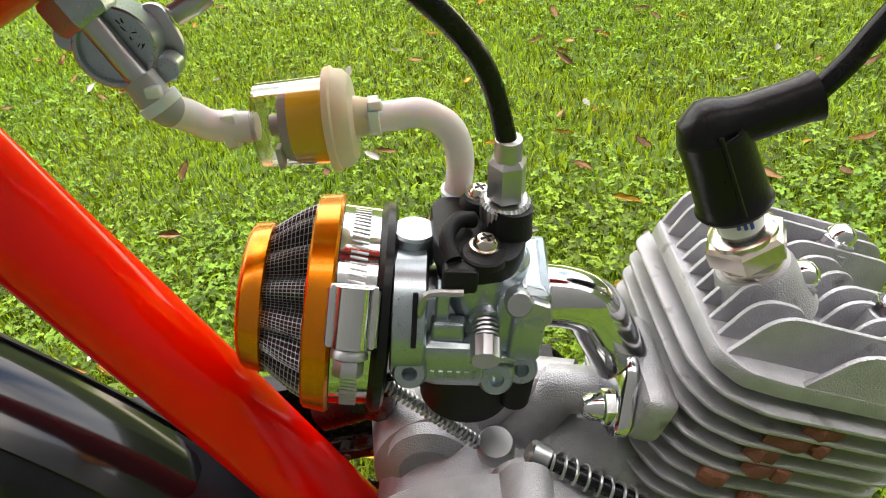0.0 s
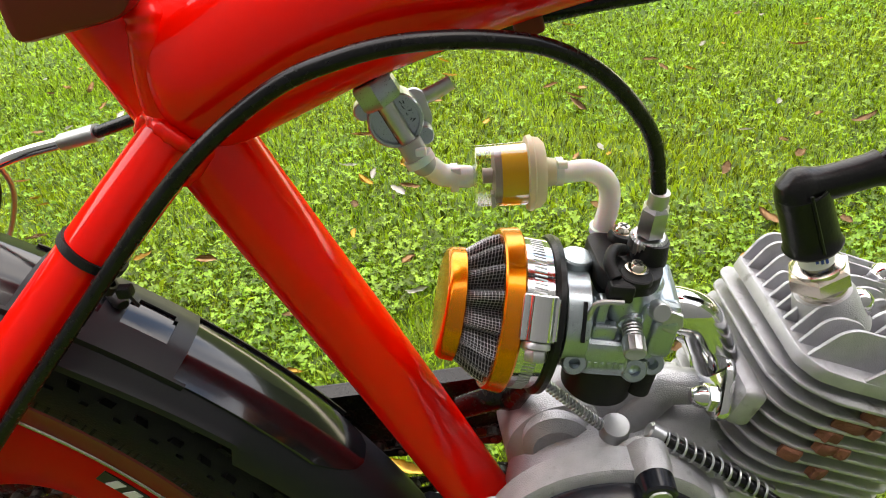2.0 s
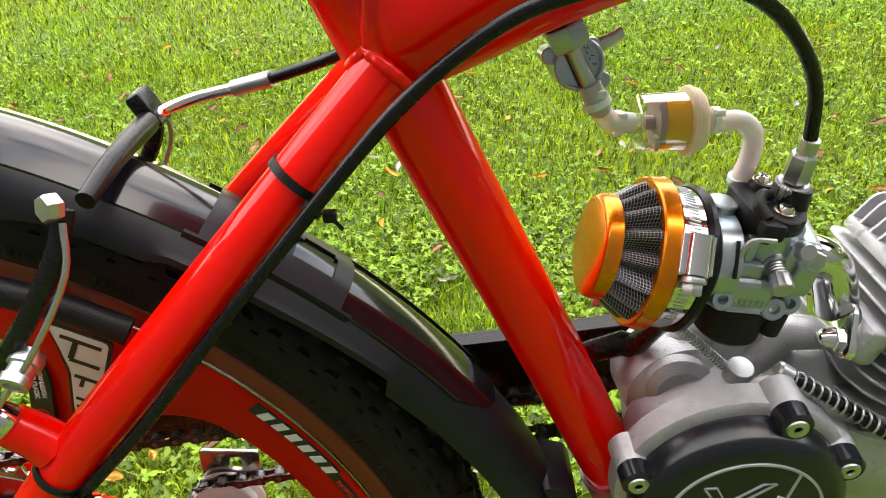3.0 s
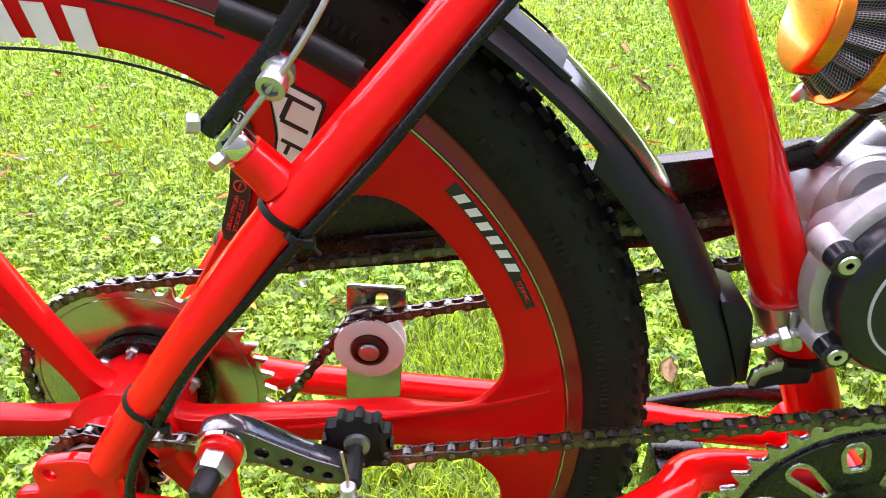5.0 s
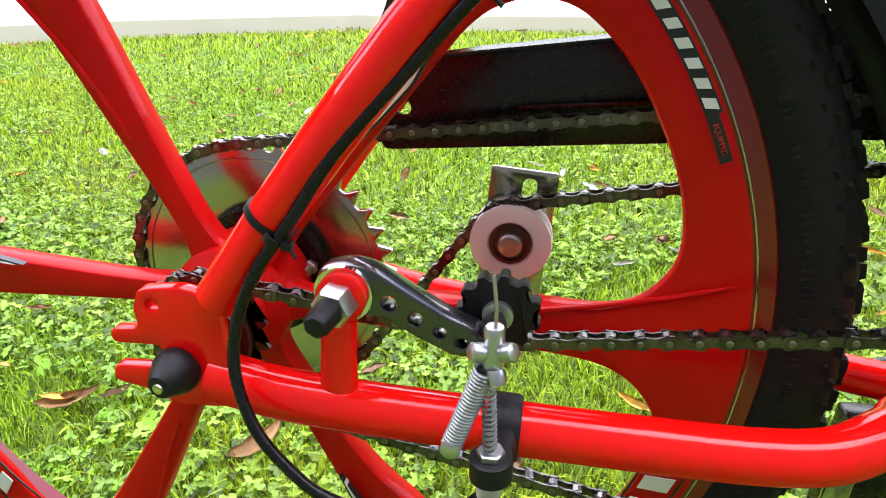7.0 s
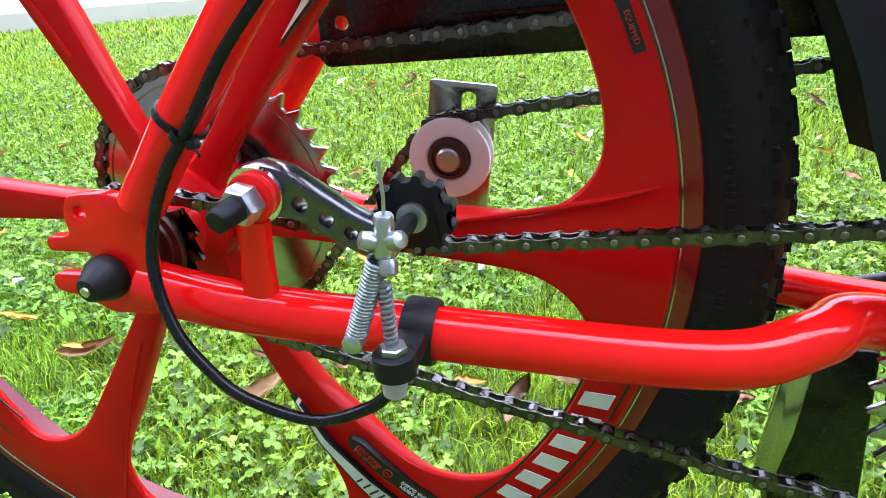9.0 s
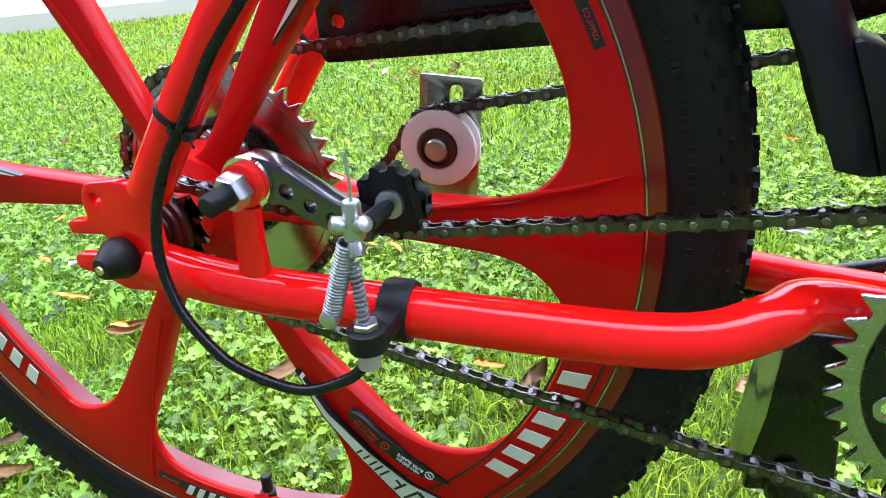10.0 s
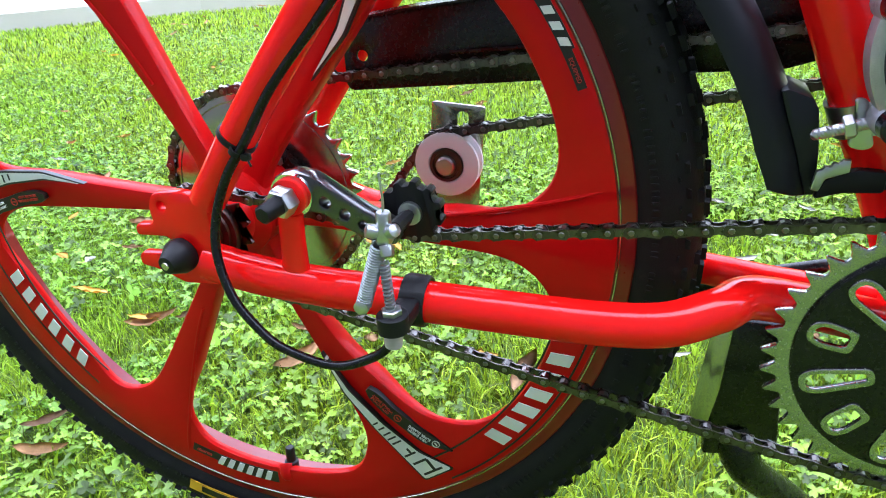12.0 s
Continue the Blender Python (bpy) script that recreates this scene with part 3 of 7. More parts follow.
eq = part("label", bm, BLACK_PRINT, wheel, "black printed band")
a = radians(251.3)
words("EQUIPPED", 0.0033, at((0.2486 * math.cos(a), FACE - 0.0006, 0.2486 * math.sin(a)), (math.sin(a), 0, -math.cos(a)), (math.cos(a), 0, math.sin(a)), (0, -1, 0)), RED_PRINT, eq)
bm = bmesh.new()
arc_quad(bm, 0.2865, 0.2985, 249.5, 262.5, -0.0246, 10)
badge = part("tyre_badge", bm, YELLOW_PRINT, wheel, "yellow printed badge on the tyre wall")
bm = bmesh.new()
arc_quad(bm, 0.2890, 0.2955, 252.0, 260.5, -0.0252, 10)
part("bar", bm, BLACK_PRINT, badge)
# printed wedge and long dark label on every second spoke
def wedge(deg):
    a = radians(deg)
    U, W = V((math.cos(a), 0, math.sin(a))), V((-math.sin(a), 0, math.cos(a)))
    m = at((0, 0, 0), U, W, (0, -1, 0))
    for pad, mat, lift, label in ((0.0016, BLACK_PRINT, 0.0002, "black border of a printed wedge"), (0.0, WHITE, 0.0006, "white printed wedge")):
        bm = bmesh.new()
        out = [(0.1255 - 3 * pad, -0.0186), (0.1596, -0.0262 - pad), (0.1982, -0.0256 - pad), (0.2553 + pad, -0.0196 - pad), (0.255 + pad, 0.008 + pad), (0.2322, -0.0074 + pad), (0.197, -0.0175 + pad), (0.16, -0.0222 + pad)]
        plate(bm, [rounded(out, 0.003, 3)], -FACE - 0.004, -FACE + lift, 0.0, m)
        base = part("label", bm, mat, wheel, label)
    for x0, w, f0, f1 in ((0.2500, 0.0020, 0.12, 0.9), (0.2380, 0.0020, 0.12, 0.9), (0.2395, 0.0105, 0.76, 0.90), (0.2290, 0.0018, 0.1, 0.9), (0.2240, 0.0050, 0.6, 0.75), (0.2150, 0.0016, 0.1, 0.9), (0.2100, 0.0014, 0.1, 0.9), (0.2050, 0.0014, 0.1, 0.9), (0.1990, 0.0014, 0.15, 0.9), (0.1930, 0.0014, 0.15, 0.85)):
        lo, hi = -0.0254 + (x0 - 0.198) * 0.101, -0.0175 + (x0 - 0.197) * 0.29 + max(0.0, x0 - 0.232) * 0.33
        bm = bmesh.new()
        plate(bm, [[(x0, lo + (hi - lo) * f0), (x0 + w, lo + (hi - lo) * f0), (x0 + w, lo + (hi - lo) * f1), (x0, lo + (hi - lo) * f1)]], -FACE, -FACE + 0.0009, 0.0, m)
        part("bar", bm, BLACK_PRINT, base)
    # the dark label curves along the other edge of the spoke
    mid = spline([(0.1655, -0.0068, 0), (0.187, -0.0042, 0), (0.2050, 0.0008, 0), (0.2185, 0.0048, 0), (0.2310, 0.0118, 0), (0.2420, 0.0190, 0)], 4)
    up, low = [], []
    for k, p in enumerate(mid):
        d = (mid[min(k + 1, len(mid) - 1)] - mid[max(k - 1, 0)]).normalized()
        wd = 0.0052 * min(1.0, 0.35 + 0.5 * k, 0.05 + 0.16 * (len(mid) - 1 - k))
        up.append((p.x - d.y * wd, p.y + d.x * wd))
        low.append((p.x + d.y * wd, p.y - d.x * wd))
    bm = bmesh.new()
    plate(bm, [low + up[::-1]], -FACE - 0.004, -FACE + 0.0004, 0.0, m)
    long_label = part("label", bm, BLACK_PRINT, wheel, "long dark printed label")
    def line(text, u, v, du, dv, mat):
        e1 = (U * -du + W * -dv).normalized()
        words(text, 0.0030, at(U * u + W * v + V((0, FACE - 0.0008, 0)), e1, e1.cross(V((0, -1, 0))) * -1, (0, -1, 0)), mat, long_label)
    line("CITY BICYCLE", 0.1818, -0.0066, 1, 0.14, RED_PRINT)
    line("WORLD SPORT", 0.1818, -0.0034, 1, 0.14, RED_PRINT)
    line("NEW DESIGN", 0.2175, 0.0028, 1, 0.36, WHITE)
    line("SUPER CLASSIC", 0.2165, 0.0060, 1, 0.36, WHITE)
    for u, v, mat in ((0.1975, -0.0014, RED_PRINT), (0.2305, 0.0114, WHITE)):
        bm = bmesh.new()
        o = U * u + W * v + V((0, FACE, 0))
        ringband(bm, [(0.0004, 0.0026), (0.0004, 0.0032), (0.0010, 0.0032), (0.0010, 0.0026)], o, (0, -1, 0), 24)
        block(bm, (0.0030, 0.0008, 0.0006), at(o + V((0, -0.0008, 0)), U, W, (0, -1, 0)), 0.0)
        part("ring_mark", bm, mat, long_label)


for d in (304.7, 58.5, 181):
    wedge(d)
# raised maker's marks along one spoke, as plain bars
a = radians(56)
U, W = V((math.cos(a), 0, math.sin(a))), V((-math.sin(a), 0, math.cos(a)))
for i in range(6):
    bm = bmesh.new()
    o = U * (0.0480 + 0.0066 * i) + V((0, -0.0110, 0))
    block(bm, (0.0011, 0.0070, 0.0010), at(o, U, W, (0, -1, 0)), 0.0003)
    block(bm, (0.0034, 0.0011, 0.0010), at(o + U * 0.0018 + W * (0.0030 if i % 2 else -0.0030), U, W, (0, -1, 0)), 0.0003)
    part("raised_mark", bm, RED_DULL, rim)

# ---- sprockets and chains ----
PITCH = 0.0127


def gear(teeth, tip=0.0042, root=0.0038, k=6):
    """Outline of a chain sprocket for the half-inch pitch."""
    rp = PITCH / (2 * math.sin(math.pi / teeth))
    out = []
    for i in range(teeth):
        for f, d in ((0.0, -root), (0.16, -root * 0.9), (0.30, -root * 0.1), (0.42, tip * 0.75), (0.5, tip), (0.58, tip * 0.75), (0.70, -root * 0.1), (0.84, -root * 0.9)):
            a = 2 * math.pi * (i + f) / teeth
            out.append(((rp + d) * math.cos(a), (rp + d) * math.sin(a)))
    return out, rp


def xz_at(x, z):
    return XZ.copy() if not (x or z) else Matrix.Translation((x, 0, z)) @ XZ


G40, RP40 = gear(40)
bm = bmesh.new()
plate(bm, [G40, circle(0.034, 40)], 0.0305, 0.0345, 0.0006, xz_at(-0.003, -0.004))
big_sprocket = part("drive_sprocket", bm, BRUSHED, wheel, "polished steel engine sprocket with worn teeth")
bm = bmesh.new()
sweep(bm, [(0.0725 * math.cos(t) - 0.003, 0.0304, 0.0725 * math.sin(t) - 0.004) for t in (2 * math.pi * i / 80 for i in range(80))], 0.0006, 6, closed=True)
part("pressed_ring", bm, BRUSHED, big_sprocket)
bm = bmesh.new()
lathe(bm, [(0.022, 0.040), (0.0255, 0.041), (0.0295, 0.0405), (0.0302, 0.038)], (0, 0, 0), (0, 1, 0), 40)
clamp_ring = part("sprocket_clamp", bm, SATIN_BLACK, wheel, "black sprocket adapter on the hub")
for i in range(9):
    a = 2 * math.pi * i / 9 + 0.2
    bm = bmesh.new()
    hexnut(bm, (0.033 * math.cos(a), 0.0225, 0.033 * math.sin(a)), (0, -1, 0), 0.0045, 0.004)
    lathe(bm, [(0.004, 0.0025), (0.009, 0.0025), (0.0095, 0.002)], (0.033 * math.cos(a), 0.0225, 0.033 * math.sin(a)), (0, -1, 0), 12)
    part("bolt", bm, STEEL, clamp_ring)
G15, RP15 = gear(15)
bm = bmesh.new()
plate(bm, [G15], -0.0475, -0.0445, 0.0004, XZ)
free = part("freewheel", bm, FREEWHEEL, wheel, "dark steel freewheel")
bm = bmesh.new()
lathe(bm, [(-0.0545, 0.010), (-0.0545, 0.0150), (-0.0530, 0.0156), (-0.0530, 0.0205), (-0.0515, 0.0212), (-0.0515, 0.0250), (-0.0495, 0.0262), (-0.046, 0.0262)], (0, 0, 0), (0, 1, 0), 40)
part("freewheel_body", bm, FREEWHEEL, free)
bm = bmesh.new()
lathe(bm, [(-0.062, 0.006), (-0.061, 0.0085), (-0.053, 0.0085), (-0.052, 0.012)], (0, 0, 0), (0, 1, 0), 24)
part("spacer", bm, STEEL, free)


def belt(wheels, shift=0.0):
    """Places of chain pins round wheels (x, z, radius, sense), one half-inch apart."""
    n = len(wheels)
    ang = []
    for i in range(n):
        (xa, za, ra, sa), (xb, zb, rb, sb) = wheels[i], wheels[(i + 1) % n]
        L, al = math.hypot(xb - xa, zb - za), math.atan2(zb - za, xb - xa)
        ang.append(al + math.asin((sa * ra - sb * rb) / L))
    pts = []
    for i in range(n):
        x, z, r, s = wheels[i]
        d0, d1 = ang[i - 1], ang[i]
        sweep_a = (d1 - d0) % (2 * math.pi) if s > 0 else -((d0 - d1) % (2 * math.pi))
        for j in range(25):
            d = d0 + sweep_a * j / 24
            pts.append((x + s * r * math.sin(d), z - s * r * math.cos(d)))
    pts.append(pts[0])
    cum = [0.0]
    for a, b in zip(pts, pts[1:]):
        cum.append(cum[-1] + math.hypot(b[0] - a[0], b[1] - a[1]))
    count = 2 * round(cum[-1] / PITCH / 2)
    out, k = [], 0
    for i in range(count):
        s = (cum[-1] * (i + shift) / count) % cum[-1]
        k = 0
        while cum[k + 1] < s:
            k += 1
        f = (s - cum[k]) / max(1e-9, cum[k + 1] - cum[k])
        out.append((pts[k][0] + (pts[k + 1][0] - pts[k][0]) * f, pts[k][1] + (pts[k + 1][1] - pts[k][1]) * f))
    return out


def link_mesh(outer):
    bm = bmesh.new()
    p = PITCH
    outline = [(0.0042 * math.cos(t), 0.0042 * math.sin(t)) for t in (math.pi * (0.68 + 0.64 * i / 8) for i in range(9))]
    waist = [(p * 0.38, -0.0025), (p * 0.5, -0.0022), (p * 0.62, -0.0025)]
    right = [(p + 0.0042 * math.cos(t), 0.0042 * math.sin(t)) for t in (math.pi * (-0.32 + 0.64 * i / 8) for i in range(9))]
    loop = outline + waist + right + [(p * 0.62, 0.0025), (p * 0.5, 0.0022), (p * 0.38, 0.0025)]
    y = 0.0036 if outer else 0.0025
    for s in (-1, 1):
        plate(bm, [loop], s * y - 0.0005, s * y + 0.0005, 0.0, XZ)
    plates = len(bm.faces)
    for x in (0, p):
        if outer:
            lathe(bm, [(-0.0048, 0.0), (-0.0048, 0.0014), (-0.0044, 0.0018), (0.0044, 0.0018), (0.0048, 0.0014), (0.0048, 0.0)], (x, 0, 0), (0, 1, 0), 8)
        else:
            lathe(bm, [(-0.002, 0.0036), (0.002, 0.0036)], (x, 0, 0), (0, 1, 0), 10)
    for f in bm.faces[plates:] if bm.faces.ensure_lookup_table() is None else ():
        f.material_index = 1
    bmesh.ops.recalc_face_normals(bm, faces=bm.faces)
    me = bpy.data.meshes.new("link")
    bm.to_mesh(me)
    bm.free()
    me.materials.append(CHAIN)
    me.materials.append(CHAIN_PIN)
    me.shade_smooth()
    me.set_sharp_from_angle(angle=radians(35))
    return me


LINKS = (link_mesh(False), link_mesh(True))


def chain(wheels, y, label, shift=0.0, slack=0.0):
    thing = tagged(new("chain"), label)
    thing.parent = bike
    pins = belt(wheels, shift)
    if slack:   # the lower run hangs a little
        pins = [(x, z - slack * (4 * x / 0.434 * (1 - x / 0.434)) ** 0.45 if 0.0 < x < 0.434 and z < -0.026 - 0.2 * x else z) for x, z in pins]
    for i, (x, z) in enumerate(pins):
        x2, z2 = pins[(i + 1) % len(pins)]
        ob = new("link", LINKS[i % 2])
        ob.parent = thing
        ob.matrix_basis = Matrix.Translation((x, y, z)) @ Matrix.Rotation(-math.atan2(z2 - z, x2 - x), 4, "Y")
    return thing


CR = (0.4385, -0.0485)
G42, RP42 = gear(41)
JOCKEY = (0.1500, 0.0237)
RP11 = PITCH / (2 * math.sin(math.pi / 11))
chain([(0, 0, RP15, -1), (*JOCKEY, 0.0168, 1), (*CR, RP42, -1)], -0.046, "dark oily bicycle chain from chainring to freewheel", 0.0, 0.0040)
chain([(-0.003, -0.004, RP40, -1), (0.456, 0.108, 0.0140, -1), (0.1487, 0.0257, 0.0215, 1)], 0.0325, "dark oily engine drive chain over a white roller", 0.3)

# chainring
bm = bmesh.new()
holes, rims = [], []
for i in range(12):
    a = 2 * math.pi * (i + 0.5) / 12
    r0, w0 = (0.034, 0.0022) if i % 2 == 0 else (0.047, 0.0040)
    slot = rounded([(r0, -w0), (0.060, -0.0052), (0.0648, -0.003), (0.0648, 0.003), (0.060, 0.0052), (r0, w0)], 0.003, 4)
    wide = rounded([(r0 - 0.0035, -w0 - 0.0032), (0.061, -0.0084), (0.0682, -0.005), (0.0682, 0.005), (0.061, 0.0084), (r0 - 0.0035, w0 + 0.0032)], 0.004, 4)
    rims.append([(u * math.cos(a) - v * math.sin(a), u * math.sin(a) + v * math.cos(a)) for u, v in wide])
    holes.append([(u * math.cos(a) - v * math.sin(a), u * math.sin(a) + v * math.cos(a)) for u, v in slot])
plate(bm, [G42, circle(0.070, 64)], -0.0478, -0.0442, 0.0005, xz_at(*CR))
chainring = part("chainring", bm, RING_METAL, bike, "polished toothed chainring")
bm = bmesh.new()
plate(bm, [circle(0.0715, 72), *holes], -0.0500, -0.0478, 0.0005, xz_at(*CR))
spider = part("chainring_plate", bm, SATIN_BLACK, chainring, "black chainring face with petal-shaped slots")
for edge, h in zip(rims, holes):
    bm = bmesh.new()
    plate(bm, [edge, h], -0.0509, -0.0490, 0.0005, xz_at(*CR))
    part("slot_rim", bm, RING_METAL, spider)
bm = bmesh.new()
lathe(bm, [(-0.075, 0.0), (-0.075, 0.010), (-0.07, 0.014), (-0.052, 0.018), (-0.05, 0.03)], (CR[0], 0, CR[1]), (0, 1, 0), 28)
part("crank_boss", bm, SATIN_BLACK, chainring)
bm = bmesh.new()
sweep(bm, [(CR[0], -0.068, CR[1]), (CR[0] + 0.09, -0.072, CR[1] - 0.015), (CR[0] + 0.165, -0.078, CR[1] - 0.03)], [0.013, 0.010, 0.012], 16, flat=0.6)
part("crank_arm", bm, SATIN_BLACK, bike, "black crank arm")
bm = bmesh.new()
sweep(bm, [(CR[0] + 0.005, 0.058, CR[1] - 0.001), (0.40, 0.064, -0.052), (0.35, 0.068, -0.067), (0.27, 0.07, -0.085)], [0.009, 0.008, 0.008, 0.009], 14, flat=0.7)
part("crank_arm", bm, SATIN_BLACK, bike, "dark steel crank arm behind the wheel")

# chain tensioner on the near chain stay
bm = bmesh.new()
sweep(bm, [(0.0770, -0.069, -0.014), (0.0785, -0.069, 0.010), (0.0800, -0.069, 0.027)], [0.0095, 0.0085, 0.0085], 16, flat=0.55)
lathe(bm, [(-0.0705, 0.0108), (-0.0700, 0.0115), (-0.0668, 0.0115), (-0.066, 0.011)], (0.0825, -0.003, 0.0385), (0, 1, 0), 24)
part("tensioner_post", bm, RED, bike, "short red post welded to the chain stay")
tip = V((0.1530, -0.098, 0.0320))
tens = tagged(new("tensioner"), "chain tensioner with a black arm, toothed jockey wheel and springs")
tens.parent = bike
bm = bmesh.new()
lathe(bm, [(-0.0662, 0.008), (-0.0660, 0.0135), (-0.0640, 0.0138), (-0.0635, 0.008)], (0.0825, -0.003, 0.0385), (0, 1, 0), 28)
part("washer", bm, CHROME, tens)
bm = bmesh.new()
hexnut(bm, (0.0825, -0.0735, 0.0385), (-0.15, -1, -0.05), 0.0095, 0.0105, 0.4)
part("nut", bm, STEEL, tens)
bm = bmesh.new()
lathe(bm, [(0, 0.0062), (0.012, 0.0058), (0.0135, 0.0045), (0.0138, 0)], V((0.0825, -0.0735, 0.0385)) + V((-0.15, -1, -0.05)).normalized() * 0.0105, (-0.15, -1, -0.05), 20, wobble=lambda t: 1 + 0.05 * math.cos(14 * t))
part("screw_cap", bm, MATT_BLACK, tens, "black ribbed plastic cap")
# arm: a plate bent down to the jockey, its lightening holes in the side
top_line = [(0.066, 0.043), (0.08, 0.047), (0.092, 0.0445), (0.108, 0.034), (0.125, 0.0235), (0.141, 0.0165)]
low_line = [(0.143, 0.004), (0.128, 0.004), (0.110, 0.0125), (0.096, 0.021), (0.083, 0.022), (0.068, 0.026)]
bm = bmesh.new()
plate(bm, [rounded(top_line + low_line, 0.004, 3), circle(0.0036, 14, 0.0985, 0.0285), circle(0.0033, 14, 0.1105, 0.0215), circle(0.0028, 14, 0.1215, 0.0155), circle(0.0024, 14, 0.1315, 0.0108)], -0.0665, -0.0540, 0.0012, Matrix.Translation((0.0040, 0, 0.0055)) @ XZ)
part("arm", bm, ARM_BLACK, tens, "glossy black drilled arm")
G11 = []
for i in range(11):
    for f, d in ((0, 0.0166), (0.2, 0.0170), (0.32, 0.0196), (0.5, 0.0202), (0.68, 0.0196), (0.8, 0.0170)):
        a = 2 * math.pi * (i + f) / 11
        G11.append((d * math.cos(a), d * math.sin(a)))
bm = bmesh.new()
plate(bm, [G11], -0.0505, -0.0415, 0.0008, xz_at(*JOCKEY))
jockey = part("jockey_wheel", bm, MATT_BLACK, tens, "black toothed plastic jockey wheel")
bm = bmesh.new()
lathe(bm, [(-0.0535, 0.005), (-0.053, 0.0072), (-0.050, 0.0075), (-0.0495, 0.004)], (JOCKEY[0], 0, JOCKEY[1]), (0, 1, 0), 24)
part("bearing", bm, STEEL, jockey)
bm = bmesh.new()
lathe(bm, [(0, 0.0034), (0.006, 0.0034), (0.0065, 0.0044), (0.030, 0.0044), (0.031, 0.003)], (JOCKEY[0], -0.053, JOCKEY[1]), tip - V((JOCKEY[0], -0.053, JOCKEY[1] + 0.002)), 8)
part("pin", bm, MATT_BLACK, tens, "black hexagonal pin")
bm = bmesh.new()
block(bm, (0.008, 0.008, 0.011), Matrix.Translation(tip), 0.0015)
for dx, dz in ((-0.007, 0.003), (0.007, 0.004), (0.002, -0.009)):
    lathe(bm, [(0, 0.0036), (0.002, 0.0042), (0.006, 0.0036), (0.0066, 0.002)], tip + V((dx * 0.5, -0.002, dz * 0.6)), (dx, -0.004, dz), 12)
lathe(bm, [(0, 0.0042), (0.008, 0.0042), (0.009, 0.0036)], tip + V((0, 0, 0.004)), (0.04, 0, 1), 14)
part("cable_block", bm, STEEL, tens, "zinc plated cable clamp")
bm = bmesh.new()
sweep(bm, [tip + V((0.0, 0, 0.006)), tip + V((0.001, 0, 0.020)), tip + V((-0.0005, 0.002, 0.034))], 0.0008, 6)
part("wire_end", bm, STEEL, tens)
s0, s1 = V((0.1500, -0.1, 0.0262)), V((0.1360, -0.1, -0.0125))
bm = bmesh.new()
sweep(bm, helix(s0, s1 - s0, 0.0040, (s1 - s0).length, 24, 10), 0.00085, 6)
part("spring", bm, SPRING, tens, "tight zinc plated coil spring")
bm = bmesh.new()
lathe(bm, [(0, 0.0035), (0.0012, 0.0044), (0.0042, 0.0044), (0.0052, 0.003)], s1, (0, -1, 0), 16)
part("screw", bm, STEEL, tens)
s0, s1 = V((0.1515, -0.1, 0.0170)), V((0.1524, -0.1, -0.0150))
bm = bmesh.new()
sweep(bm, helix(s0, s1 - s0, 0.0026, (s1 - s0).length, 13, 10), 0.0007, 6)
part("spring", bm, SPRING, tens, "open thin coil spring")
# plastic band round the stay that holds the cable
clampb = tagged(new("cable_bracket"), "black plastic band round the chain stay that holds the cable end")
clampb.parent = bike
bm = bmesh.new()
ringband(bm, [(-0.0075, 0.0131), (0.0075, 0.0131), (0.0078, 0.0150), (0.006, 0.0160), (-0.006, 0.0160), (-0.0078, 0.0150)], (0.1550, -0.0658, -0.0271), (1, 0.02, -0.07), 40)
part("band", bm, MATT_BLACK, clampb)
bm = bmesh.new()
block(bm, (0.015, 0.028, 0.010), Matrix.Translation((0.1545, -0.0885, -0.0232)), 0.003)
lathe(bm, [(-0.0055, 0.0085), (-0.005, 0.0092), (0.005, 0.0092), (0.0055, 0.0085)], (0.1528, -0.100, -0.0222), (0, 0, 1), 28)
part("lug", bm, MATT_BLACK, clampb)
bm = bmesh.new()
hexnut(bm, (0.1528, -0.100, -0.0167), (0, 0, 1), 0.0062, 0.0036)
part("nut", bm, STEEL, clampb)
bm = bmesh.new()
lathe(bm, [(0, 0.0052), (0.001, 0.0058), (0.010, 0.0052), (0.0108, 0.004)], (0.1526, -0.100, -0.0277), (-0.1, 0, -1), 18)
part("ferrule", bm, GREY_PLASTIC, clampb, "grey plastic cable ferrule")

# the long cable: from the carburettor over the tank, down the stay and round to the bracket
bm = bmesh.new()
CABLE_PATH = [(0.4563, -0.002, 0.2753), (0.4520, -0.006, 0.2997), (0.4420, -0.012, 0.318), (0.4274, -0.018, 0.3341), (0.4112, -0.025, 0.3448), (0.3959, -0.03, 0.3498), (0.3809, -0.034, 0.3524), (0.3659, -0.037, 0.3531), (0.3502, -0.039, 0.351), (0.3331, -0.04, 0.3458), (0.3123, -0.04, 0.3332), (0.2930, -0.04, 0.3175), (0.2740, -0.042, 0.2990), (0.2480, -0.046, 0.2720), (0.2160, -0.054, 0.2390), (0.1780, -0.063, 0.1985), (0.1419, -0.070, 0.1645), (0.1164, -0.072, 0.1380), (0.0860, -0.075, 0.1055), (0.0640, -0.077, 0.0745), (0.0480, -0.079, 0.0530), (0.0372, -0.082, 0.0290), (0.0350, -0.087, 0.0050), (0.0445, -0.094, -0.0200), (0.0610, -0.098, -0.0385), (0.0785, -0.1, -0.0503), (0.1110, -0.1, -0.0583), (0.1376, -0.1, -0.0482), (0.1495, -0.1, -0.0375), (0.1520, -0.100, -0.0310)]
sweep(bm, spline(CABLE_PATH, 5), 0.0029, 12)
part("cable", bm, CABLE, bike, "black sheathed cable from the carburettor along the seat stay")


